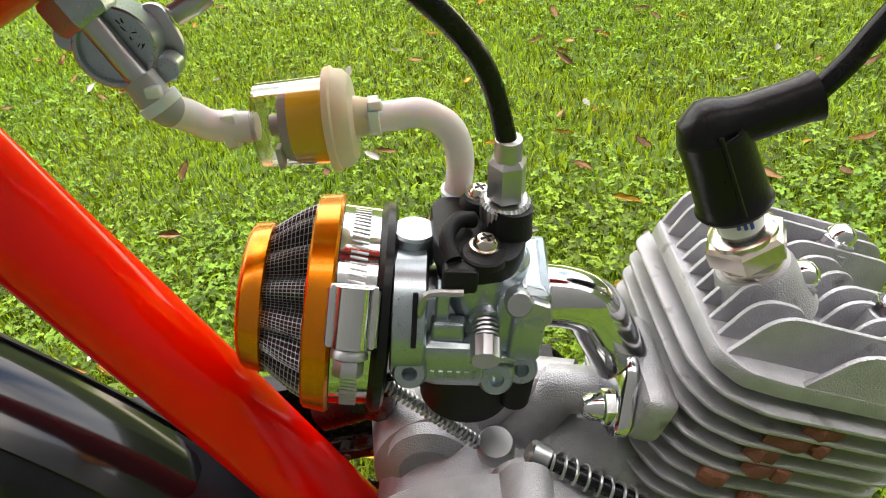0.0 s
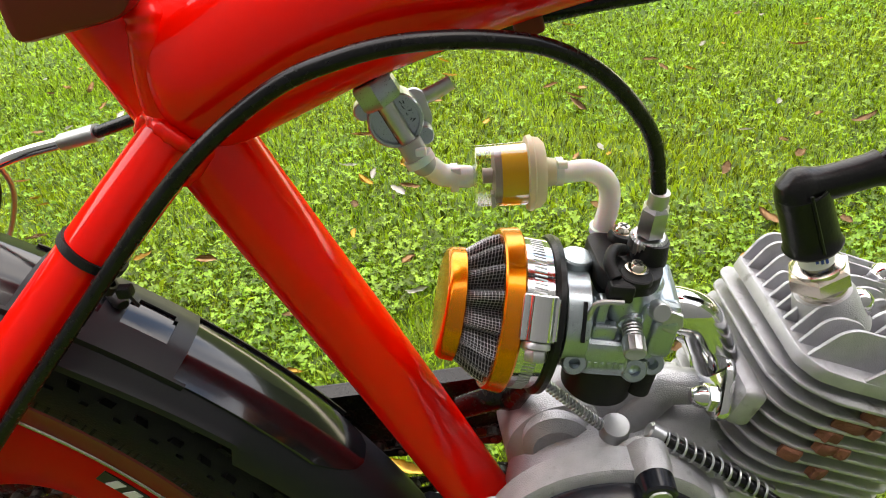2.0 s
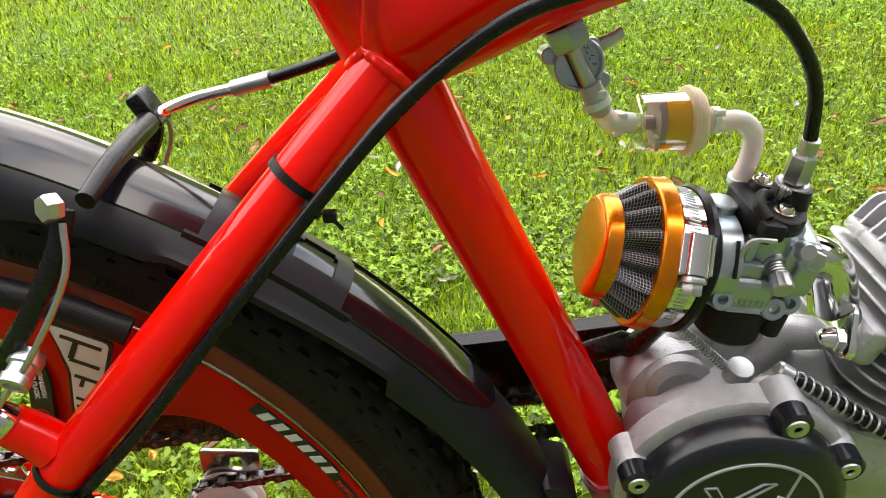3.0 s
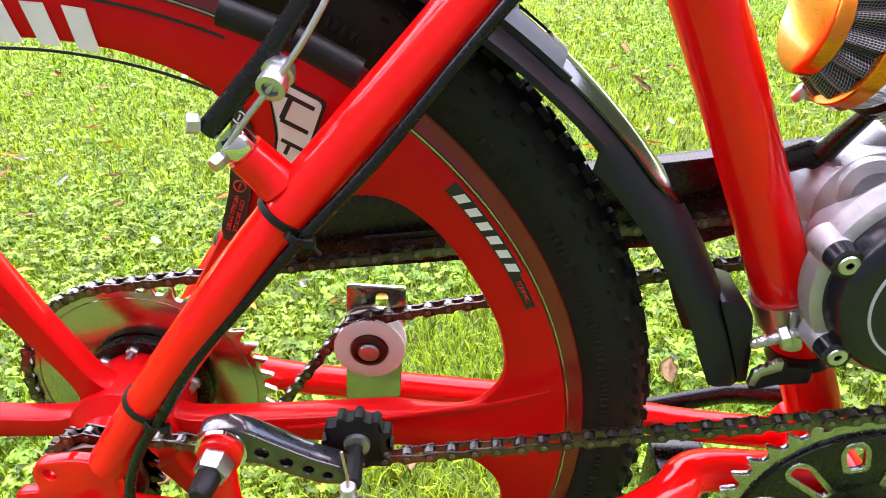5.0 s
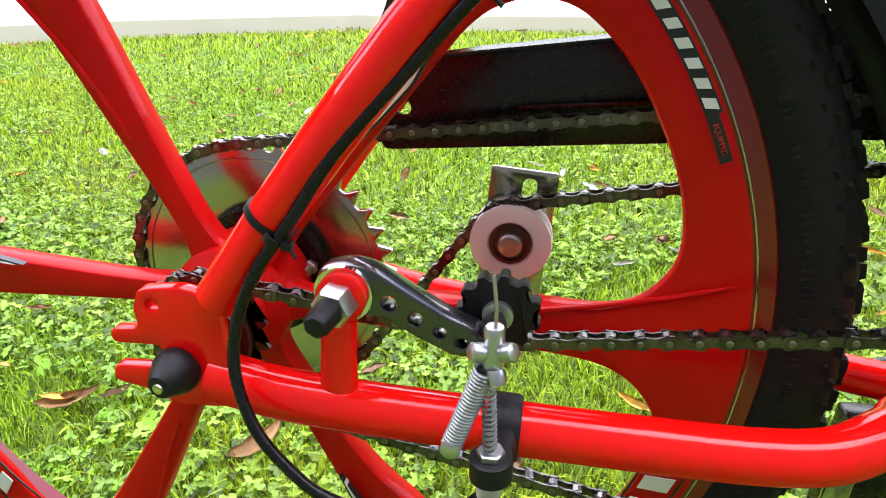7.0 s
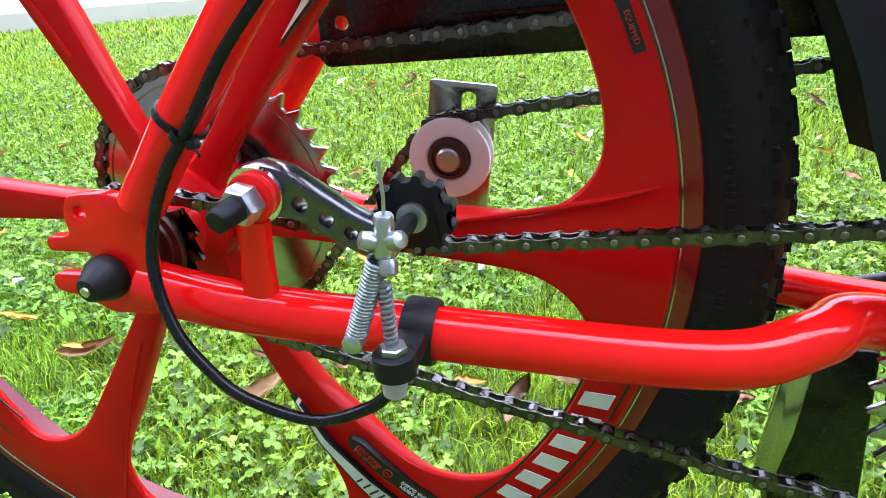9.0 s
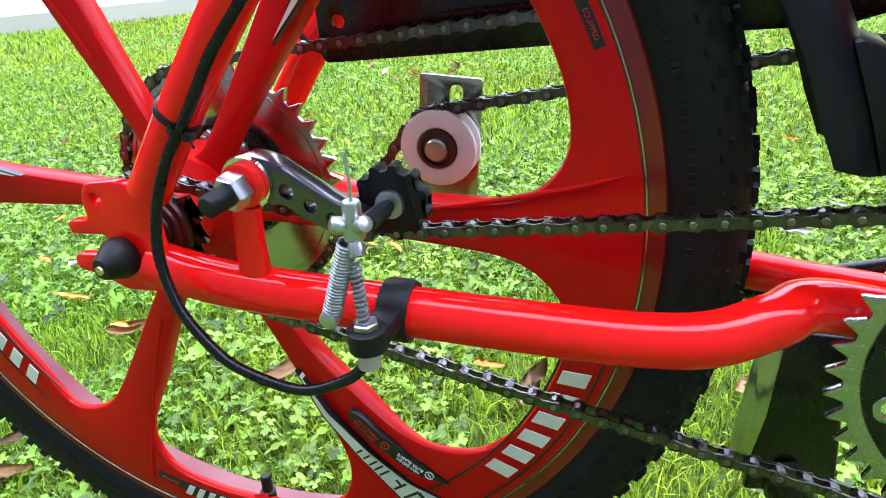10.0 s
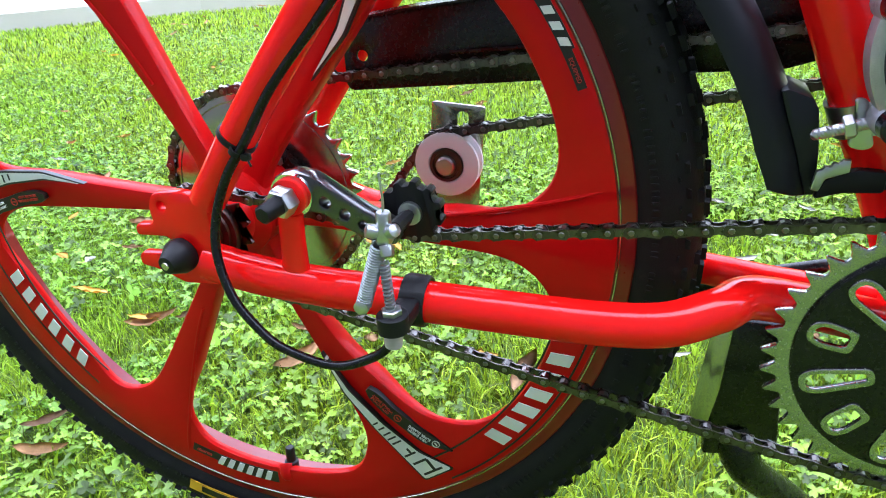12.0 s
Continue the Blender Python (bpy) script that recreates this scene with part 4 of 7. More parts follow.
def cable_tie(c, axis, r, cable, head):
    """A tie pulled tight round a stay, with its head, its cut end and a small loop round the cable."""
    bm = bmesh.new()
    band = lambda q: [(-0.0017, q), (0.0017, q), (0.0017, q + 0.0011), (-0.0017, q + 0.0011)]
    ringband(bm, band(r), c, axis, 32)
    if cable:
        ringband(bm, band(0.0031), V(c) + V(cable), axis, 16)
    o = V(c) + V(head)
    block(bm, (0.0052, 0.0044, 0.0044), Matrix.Translation(o), 0.0009)
    sweep(bm, [o, o + V(head).normalized() * 0.006 + V((0.001, 0, -0.001))], 0.0012, 6, flat=0.5)
    return part("cable_tie", bm, MATT_BLACK, bike, "black nylon cable tie")


cable_tie((0.0522, -0.0670, 0.0727), (0.62, 0, 0.78), 0.0113, (0.0045, -0.0105, -0.0050), (0.0105, -0.0105, -0.0080))
cable_tie((0.1360, -0.0615, 0.1740), (0.66, 0.07, 0.75), 0.0113, (0.0050, -0.0100, -0.0060), (0.0110, -0.0100, -0.0090))
cable_tie((0.2520, -0.0277, 0.2880), (0.70, 0.24, 0.67), 0.0113, (0.0060, -0.0110, -0.0070), (0.0120, -0.0110, -0.0105))
FAR_TIE = (0.0600, 0.0668, 0.0830)
cable_tie(FAR_TIE, (0.66, -0.03, 0.75), 0.0113, None, (0.0090, -0.0060, -0.0080))

# ---- roller and bracket on the far chain stay ----
roller = tagged(new("chain_roller"), "white nylon chain roller on a bent steel bracket")
roller.parent = bike
bm = bmesh.new()
m = at((0.1520, 0.0425, 0.0215), (0.995, 0, -0.1), (0.1, 0, 0.995), (0, 1, 0))
plate(bm, [rounded([(-0.0215, -0.066), (0.0165, -0.066), (0.0180, 0.043), (-0.0200, 0.043)], 0.002, 3), rounded([(-0.0015, 0.026), (0.0065, 0.026), (0.0065, 0.038), (-0.0015, 0.038)], 0.0038, 4)], 0.0, 0.003, 0.0005, m)
part("bracket", bm, BRUSHED, roller, "bare bent steel bracket with a slot")
bm = bmesh.new()
lathe(bm, [(0.0265, 0.0), (0.0265, 0.0120), (0.0255, 0.0130), (0.0252, 0.0205), (0.0262, 0.0228), (0.0280, 0.0232), (0.0295, 0.0195), (0.0355, 0.0190), (0.0372, 0.0228), (0.0385, 0.0232), (0.0395, 0.0222), (0.0397, 0.0)], (0.1487, 0.0015, 0.0257), (0, 1, 0), 44)
part("wheel", bm, WHITE_PLASTIC, roller, "worn white nylon roller")
bm = bmesh.new()
ringband(bm, [(0.0240, 0.0095), (0.0240, 0.0115), (0.0266, 0.0122), (0.0266, 0.0090)], (0.1487, 0.0015, 0.0257), (0, 1, 0), 32)
lathe(bm, [(0.0255, 0.0090), (0.0264, 0.0095)], (0.1487, 0.0015, 0.0257), (0, 1, 0), 28)
part("bearing", bm, FREEWHEEL, roller, "brown oiled bearing ring")
bm = bmesh.new()
lathe(bm, [(0, 0.0070), (0.0030, 0.0068), (0.0042, 0.0056), (0.0046, 0.0)], (0.1487, 0.0273, 0.0257), (0, -1, 0), 24)
part("bolt", bm, STEEL, roller)

# chain guard: a long black channel over the engine chain
guard = tagged(new("chain_guard"), "long black pressed steel chain guard")
guard.parent = bike
GT = [(0.072, 0.110), (0.085, 0.1235), (0.13, 0.1300), (0.20, 0.1370), (0.33, 0.1465), (0.41, 0.1540), (0.47, 0.150), (0.486, 0.125), (0.47, 0.108), (0.41, 0.1010), (0.375, 0.0920), (0.355, 0.0860), (0.30, 0.0840), (0.20, 0.0785), (0.072, 0.0715)]
bm = bmesh.new()
plate(bm, [rounded(GT, 0.006, 4), circle(0.004, 16, 0.086, 0.096)], 0.0480, 0.0496, 0.0004, XZ)
part("side_plate", bm, SATIN_BLACK, guard)
bm = bmesh.new()
for (x0, z0), (x1, z1) in zip(GT[1:6], GT[2:7]):
    v = [bm.verts.new(p) for p in ((x0, 0.0496, z0), (x1, 0.0496, z1), (x1, 0.040, z1 - 0.001), (x0, 0.040, z0 - 0.001), (x0, 0.0496, z0 - 0.0015), (x1, 0.0496, z1 - 0.0015), (x1, 0.040, z1 - 0.0025), (x0, 0.040, z0 - 0.0025))]
    for f in ((0, 1, 2, 3), (7, 6, 5, 4), (0, 4, 5, 1), (3, 2, 6, 7), (0, 3, 7, 4), (1, 5, 6, 2)):
        bm.faces.new([v[i] for i in f])
part("top_flange", bm, SATIN_BLACK, guard, smooth=False)
for z, x0, x1 in ((0.098, 0.15, 0.25), (0.094, 0.17, 0.25), (0.100, 0.33, 0.40)):
    bm = bmesh.new()
    sweep(bm, [(x0, 0.0482, z), (x1, 0.0482, z + 0.006)], 0.0016, 8)
    part("pressed_rib", bm, SATIN_BLACK, guard)

# ---- mudguard ----
def guard_r(deg):
    return 0.3350 + (0.044 * ((60 - deg) / 60) ** 1.6 if deg < 60 else 0.0)


def skirt(deg):
    """How deep the mudguard's side wall reaches: cut back beside the brake, deeper low down."""
    stops = ((4, 0.0238), (10, 0.0235), (14, 0.0220), (26, 0.0220), (32.6, 0.0225), (33.8, 0.0146), (53, 0.0146), (54.5, 0.0182), (62, 0.0182), (66, 0.0250), (200, 0.0250))
    for (a, p), (b, q) in zip(stops, stops[1:]):
        if deg <= b:
            return p + (q - p) * (deg - a) / (b - a)
    return 0.0250


def mudguard():
    bm = bmesh.new()
    T = [4.9, 5.5, 6.3, 7.4, 8.8, 10.2, 11.3, 12.4, 13.5] + [15.0 + 1.5 * i for i in range(12)] + [32.6, 33.2, 33.8, 34.5] + [35.6, 37.2] + [38.5 + 1.5 * i for i in range(10)] + [52.9, 54.6] + [55.5 + 1.5 * i for i in range(64)]
    prof = [(-0.030, 0.0265), (-0.0297, 0.020), (-0.0265, 0.0115), (-0.019, 0.0050), (-0.010, 0.0012), (0, 0), (0.010, 0.0012), (0.019, 0.0050), (0.0265, 0.0115), (0.0297, 0.020), (0.030, 0.0265)]
    outer, inner = [], []
    for d in T:
        a = radians(d)
        w = 0.86 + 0.14 * min(1.0, max(0.0, (d - 20) / 25))
        low = skirt(d)
        for rows, th in ((outer, 0.0), (inner, 0.0018)):
            rows.append([])
            for p, q in prof:
                r = guard_r(d) - th - (q if q < 0.012 else 0.0115 + (q - 0.0115) * (low - 0.0115) / 0.015)
                t = a + radians(1.5) * q / 0.0265 * max(0.0, 1 - (d - 4.9) / 5)
                rows[-1].append(bm.verts.new((r * math.cos(t), p * w, r * math.sin(t))))
    for i in range(len(T) - 1):
        for j in range(len(prof) - 1):
            bm.faces.new((outer[i][j], outer[i + 1][j], outer[i + 1][j + 1], outer[i][j + 1]))
            bm.faces.new((inner[i][j], inner[i][j + 1], inner[i + 1][j + 1], inner[i + 1][j]))
        for j in (0, len(prof) - 1):
            bm.faces.new((outer[i][j], inner[i][j], inner[i + 1][j], outer[i + 1][j]))
    for i in (0, len(T) - 1):
        for j in range(len(prof) - 1):
            bm.faces.new((outer[i][j], outer[i][j + 1], inner[i][j + 1], inner[i][j]))
    return part("mudguard", bm, GUARD, bike, "black satin plastic mudguard with a polished crown")


mud = mudguard()


def guard_drop(p):
    """How far the mudguard's crown falls away at a distance p from its middle."""
    return 0.0012 * (p / 0.010) ** 2 if abs(p) < 0.010 else 0.0012 + 0.0038 * (abs(p) - 0.010) / 0.009


def guard_strip(name, t0, t1, p0, p1, lift, thick, mat, parent, label="", slots=(), flat=False, step=0.5, cells=14, taper=0.0):
    """A strip on the mudguard's back between two angles and two distances from its middle."""
    bm = bmesh.new()
    T = [t0 + step * i for i in range(int(round((t1 - t0) / step)) + 1)]
    Q = [p0 + (p1 - p0) * j / cells for j in range(cells + 1)]
    def put(d, p, h):
        p *= min(1.0, 0.3 + 0.7 * ((d - t0) / taper) ** 0.5) if taper else 1.0
        r = guard_r(d) - (0.0 if flat else guard_drop(p)) + h
        return bm.verts.new((r * math.cos(radians(d)), p, r * math.sin(radians(d))))
    def open_at(d, p):
        for s0, s1, q0, q1 in slots:
            u, v = abs(d - (s0 + s1) / 2) / ((s1 - s0) / 2), abs(p - (q0 + q1) / 2) / ((q1 - q0) / 2)
            if u < 1 and v < 1 and not (u > 0.8 and v > 0.72):
                return True
        return False
    top = [[put(d, p, lift) for p in Q] for d in T]
    low = [[put(d, p, lift - thick) for p in Q] for d in T]
    gone = {(i, j) for i in range(len(T) - 1) for j in range(cells) if open_at((T[i] + T[i + 1]) / 2, (Q[j] + Q[j + 1]) / 2)}
    for i in range(len(T) - 1):
        for j in range(cells):
            if (i, j) in gone:
                continue
            bm.faces.new((top[i][j], top[i + 1][j], top[i + 1][j + 1], top[i][j + 1]))
            bm.faces.new((low[i][j], low[i][j + 1], low[i + 1][j + 1], low[i + 1][j]))
            for (a, b), (k, l) in ((((i, j), (i, j + 1)), (i - 1, j)), (((i + 1, j + 1), (i + 1, j)), (i + 1, j)), (((i + 1, j), (i, j)), (i, j - 1)), (((i, j + 1), (i + 1, j + 1)), (i, j + 1))):
                if not (0 <= k < len(T) - 1 and 0 <= l < cells) or (k, l) in gone:
                    bm.faces.new((top[a[0]][a[1]], top[b[0]][b[1]], low[b[0]][b[1]], low[a[0]][a[1]]))
    bmesh.ops.delete(bm, geom=[v for v in bm.verts if not v.link_faces], context="VERTS")
    return part(name, bm, mat, parent, label)


guard_strip("crown_panel", 24, 149, -0.0205, 0.0185, 0.0005, 0.0012, MIRROR_BLACK, mud, "polished black crown of the mudguard", taper=4.0)
guard_strip("slotted_plate", 40.5, 52, -0.0205, 0.0185, 0.0018, 0.0012, GUARD, mud, "black plate with round-ended slots", ((42, 45.4, -0.0105, 0.0065), (47, 50.4, -0.0105, 0.0065)), step=0.25)
guard_strip("rail", 39.5, 53, -0.0218, -0.0205, 0.0021, 0.0030, GUARD, mud, cells=4)
guard_strip("rail", 26, 53, 0.0185, 0.0200, 0.0018, 0.0028, GUARD, mud, cells=4)
# lug on the mudguard's front, near its end
bm = bmesh.new()
lug_line = [((guard_r(d) + h) * math.cos(radians(d)), (guard_r(d) + h) * math.sin(radians(d))) for d, h in ((14.6, -0.005), (14.6, -0.001), (13.4, 0.0085), (12.4, 0.0092), (9.0, 0.0045), (5.3, -0.001), (5.3, -0.006), (9.5, -0.006))]
plate(bm, [rounded(lug_line, 0.0012, 3)], -0.019, 0.017, 0.0010, XZ)
part("mounting_lug", bm, GUARD, mud, "black moulded lug on the mudguard")
bm = bmesh.new()
lathe(bm, [(0, 0.0022), (0.003, 0.0034), (0.010, 0.0034), (0.0125, 0.0024), (0.013, 0)], (0.232, 0.004, 0.2510), (0.55, -0.6, -0.25), 16)
part("stop_pin", bm, MATT_BLACK, mud, "black plastic pin")
# ---- rear brake ----
brake = tagged(new("rear_brake"), "linear pull rim brake with black arms and silver bolts")
brake.parent = bike
for sy in (-1, 1):
    tube("brake_boss", [(0.136, sy * 0.060, 0.186), (0.131, sy * 0.060, 0.193), (0.124, sy * 0.062, 0.203)], [0.010, 0.0092, 0.0088], RED, bike, "red brake boss welded to the stay", k=3)
    bm = bmesh.new()
    lathe(bm, [(0, 0.0072), (0.001, 0.0078), (0.0075, 0.0078), (0.0085, 0.0072)], (0.124, sy * 0.062, 0.2035), (-0.5, sy * 0.25, 0.72), 22)
    part("pivot_collar", bm, CHROME, brake)
    bm = bmesh.new()
    arm = [(0.110, sy * 0.061, 0.2120), (0.124, sy * 0.061, 0.2255), (0.147, sy * 0.060, 0.2500), (0.166, sy * 0.054, 0.2760), (0.172, sy * 0.047, 0.2920)]
    sweep(bm, spline(arm, 4), [0.0046] * 6 + [0.0040] * 11, 10, flat=0.7)
    part("brake_arm", bm, SATIN_BLACK, brake, "black brake arm")
    bm = bmesh.new()
    sweep(bm, spline([(0.117, sy * 0.069, 0.2050), (0.131, sy * 0.069, 0.2210), (0.154, sy * 0.068, 0.2460), (0.171, sy * 0.060, 0.2720), (0.174, sy * 0.054, 0.2900)], 4), 0.0013, 8)
    part("return_spring", bm, STEEL, brake)
    for c, axis, r, hgt in (((0.108, sy * 0.062, 0.2155), (-0.75, sy * 0.4, 0.2), 0.0042, 0.005), ((0.117, sy * 0.068, 0.2035), (-0.5, sy * 0.8, -0.3), 0.0034, 0.006), ((0.1716, sy * 0.049, 0.2940), (-0.5, sy * 0.8, 0.3), 0.0052, 0.006)):
        if sy > 0:
            continue
        bm = bmesh.new()
        hexnut(bm, c, axis, r, hgt)
        part("bolt", bm, STEEL, brake)
    bm = bmesh.new()
    lathe(bm, [(0, 0.0056), (0.003, 0.0066), (0.006, 0.0066), (0.0065, 0.0052), (0.0105, 0.0052), (0.011, 0.0060), (0.0145, 0.0058), (0.015, 0.0034), (0.0125, 0.003), (0.0125, 0)], (0.144, sy * 0.058, 0.2365), (-0.18, sy * 1, -0.35), 12)
    part("pad_bolt", bm, STEEL, brake)
    bm = bmesh.new()
    sweep(bm, spline([(0.116, sy * 0.034, 0.2530), (0.144, sy * 0.034, 0.2405), (0.170, sy * 0.034, 0.2250)], 4), 0.0066, 12, flat=0.9)
    part("brake_pad", bm, MATT_BLACK, brake, "black rubber brake pad")
# cable noodle over the mudguard
bm = bmesh.new()
sweep(bm, spline([(0.1765, -0.040, 0.2910), (0.1775, -0.010, 0.2945), (0.1765, 0.028, 0.2930)], 5), [0.0038, 0.0052], 12)
part("rubber_boot", bm, GASKET, brake, "black rubber bellows")
bm = bmesh.new()
sweep(bm, spline([(0.1765, 0.028, 0.2930), (0.1800, 0.038, 0.2940), (0.193, 0.045, 0.2965), (0.2135, 0.0455, 0.3000)], 5), 0.0028, 10)
part("noodle", bm, CHROME, brake, "bent steel cable guide")
bm = bmesh.new()
sweep(bm, [(0.2126, 0.0456, 0.2999), (0.2324, 0.0394, 0.3054)], 0.0038, 14)
part("ferrule", bm, STEEL, brake)
bm = bmesh.new()
sweep(bm, spline([(0.2324, 0.0394, 0.3054), (0.2600, 0.030, 0.3150), (0.285, 0.012, 0.328)], 5), 0.0027, 10)
part("cable", bm, CABLE, brake)
bm = bmesh.new()
block(bm, (0.008, 0.014, 0.018), Matrix.Translation((0.1750, 0.0365, 0.2965)) @ Matrix.Rotation(radians(-25), 4, "Y"), 0.002)
part("noodle_holder", bm, SATIN_BLACK, brake)
# ---- engine ----
TILT = radians(11)
EX, EZ = V((math.cos(TILT), 0, -math.sin(TILT))), V((math.sin(TILT), 0, math.cos(TILT)))


def eframe(origin):
    return at(origin, EX, (0, 1, 0), EZ)


LEAN = radians(24)                   # the cylinder leans as the seat tube does
HX, HZ = V((math.cos(LEAN), 0, -math.sin(LEAN))), V((math.sin(LEAN), 0, math.cos(LEAN)))
EH = V((0.5410, 0.0085, 0.1970))     # middle of the head's base plate
EF = at(EH, HX, (0, 1, 0), HZ)
CO = V((0.437, -0.005, 0.2265))      # middle of the carburettor
CF = eframe(CO)
engine = tagged(new("engine"), "small air-cooled single-cylinder petrol engine in cast aluminium")
engine.parent = bike
HEAD = [(-0.0305, 0.042), (-0.0300, -0.0290), (-0.0230, -0.0370), (-0.010, -0.0385), (0.052, -0.0385), (0.060, -0.028), (0.060, 0.034), (0.050, 0.0455), (-0.022, 0.0455)]
bm = bmesh.new()
plate(bm, [rounded(HEAD, 0.003, 3)], -0.0065, 0.0, 0.0009, EF)
head = part("cylinder_head", bm, CAST, engine, "finned cast aluminium cylinder head")


def head_fin(y, x0, x1, h, slant=0.0055):
    bm = bmesh.new()
    m = EF @ at((0, y, 0), (1, 0, 0), (0, 0, 1), (0, 1, 0))
    out = rounded([(x0, -0.002), (x0 + slant, h), (x1 - slant * 0.8, h), (x1, -0.002)], [0.0, 0.0075, 0.007, 0.0], 6)
    plate(bm, [out], -0.0009, 0.0009, 0.0005, m)
    return part("head_fin", bm, CAST, head)


FIN_Y = [-0.0372 + 0.0078 * i for i in range(11)]
for i, y in enumerate(FIN_Y):
    left = -0.0285 if y > -0.033 else -0.0060
    h = 0.0165 if i not in (5, 6, 7) else 0.0115
    if i == 0:
        head_fin(y, left, 0.056, 0.0165, 0.012)
    elif i == 1:
        head_fin(y, left, 0.058, 0.0175, 0.009)
    elif i in (2, 3):
        head_fin(y, left, -0.001 if i == 2 else -0.010, 0.0165)
        head_fin(y, 0.018, 0.059, 0.0155)
    elif i in (4, 5, 6, 7):
        head_fin(y, left, -0.0150, 0.0105, 0.004)
        head_fin(y, 0.0135 if i < 7 else 0.008, 0.034 if i in (6, 7) else 0.059, 0.0150)
    elif i == 8:
        head_fin(y, left, -0.006, 0.0165)
        head_fin(y, 0.006, 0.059, 0.0155)
    else:
        head_fin(y, left - 0.001, 0.057, 0.0175, 0.0040)
# plug seat and nut posts
base = V((0.5312, 0.0055, 0.2198))
PAX = (V((0.5150, 0.008, 0.2672)) - base).normalized()
bm = bmesh.new()
lathe(bm, [(-0.020, 0.0160), (-0.008, 0.0135), (-0.002, 0.0125), (0.0, 0.0115)], base, PAX, 32)
part("plug_seat", bm, CAST, head)
plug = tagged(new("spark_plug"), "spark plug with a white ceramic neck")
plug.parent = engine
bm = bmesh.new()
lathe(bm, [(0, 0.0098), (0.003, 0.0105), (0.0045, 0.0098)], base, PAX, 28)
part("seat_ring", bm, BRASS, plug)
bm = bmesh.new()
hexnut(bm, base + PAX * 0.0045, PAX, 0.0130, 0.0080, 0.3)
lathe(bm, [(0.012, 0.0104), (0.0140, 0.0104), (0.0158, 0.0076)], base, PAX, 26)
part("hexagon", bm, BRASS, plug, "nickel plated hexagon")
bm = bmesh.new()
lathe(bm, [(0.014, 0.0072), (0.027, 0.0070), (0.029, 0.005)], base, PAX, 24)
ceramic = part("insulator", bm, CERAMIC, plug, "white ceramic insulator")
for k in range(3):
    bm = bmesh.new()
    t = -1.9 + 0.30 * k
    a_, u_, w_ = basis(PAX)
    d_ = V((math.sin(0.28 * (k - 1)), -math.cos(0.28 * (k - 1)), 0.0)).normalized()
    block(bm, (0.0011, 0.0006, 0.0032), at(base + PAX * 0.0205 + d_ * 0.0072, PAX.cross(d_), d_, PAX), 0.0002)
    part("bar", bm, BLUE_PRINT, ceramic)
boot = tagged(new("plug_boot"), "black rubber spark plug boot with its lead")
boot.parent = engine
bm = bmesh.new()
e0 = base + PAX * 0.0235
elbow = base + PAX * 0.051
lathe(bm, [(0, 0.0112), (0.0012, 0.0118), (0.0022, 0.0110), (0.008, 0.0107), (0.018, 0.0103), (0.027, 0.0104)], e0, PAX, 28)
arm_end = V((0.5427, 0.0080, 0.2752))
sweep(bm, spline([e0 + PAX * 0.0245, elbow + PAX * 0.001, elbow + (arm_end - elbow) * 0.35, arm_end], 5), [0.0104, 0.0104, 0.0103, 0.0098, 0.0094, 0.009, 0.0085, 0.0078, 0.0074, 0.0072, 0.007, 0.007, 0.0069, 0.0068, 0.0068, 0.0074], 20)
part("cap", bm, GASKET, boot, "black moulded rubber elbow")
bm = bmesh.new()
a_, u_, w_ = basis(PAX, (0, -1, 0))
sweep(bm, [e0 + PAX * (0.003 + 0.027 * i / 4) + u_ * (0.0117 - 0.001 * i / 4) for i in range(5)], 0.0007, 6)
part("mould_seam", bm, GASKET, boot)
bm = bmesh.new()
sweep(bm, spline([arm_end - V((0.002, 0, 0.001)), V((0.550, 0.009, 0.283)), V((0.5590, 0.010, 0.2945)), V((0.585, 0.012, 0.325)), V((0.62, 0.014, 0.345))], 6), 0.0034, 12)
part("lead", bm, CABLE, boot, "black ignition lead")
# head nuts on posts
for x, y in ((-0.0008, -0.0045), (0.0330, 0.0310), (0.0330, -0.0080)):
    p = EF @ V((x, y, 0.0170))
    bm = bmesh.new()
    lathe(bm, [(-0.018, 0.0078), (-0.004, 0.0072), (-0.0035, 0.0066)], p, HZ, 20)
    part("nut_post", bm, CAST, head)
    bm = bmesh.new()
    hexnut(bm, p - HZ * 0.0035, HZ, 0.0066, 0.004)
    lathe(bm, [(0, 0.0056), (0.002, 0.0054), (0.0045, 0.0040), (0.0056, 0.0018), (0.0059, 0.0)], p, HZ, 18)
    part("dome_nut", bm, CHROME, head, "chrome dome nut")
# cylinder fins
CYL = [(-0.0350, 0.041), (-0.0330, -0.024), (-0.0260, -0.036), (-0.012, -0.0415), (0.050, -0.0415), (0.062, -0.030), (0.062, 0.036), (0.052, 0.0490), (-0.028, 0.0490)]
for i in range(11):
    bm = bmesh.new()
    grow = 1.0 - 0.012 * i
    plate(bm, [rounded([(x * grow, y * grow) for x, y in CYL], 0.004, 3)], -0.0105 - 0.0074 * i - 0.0018, -0.0105 - 0.0074 * i, 0.0007, EF)
    part("cylinder_fin", bm, CAST, engine)
bm = bmesh.new()
lathe(bm, [(-0.10, 0.025), (-0.005, 0.025)], EF @ V((0.012, 0, 0)), HZ, 40)
part("cylinder_barrel", bm, CAST, engine)
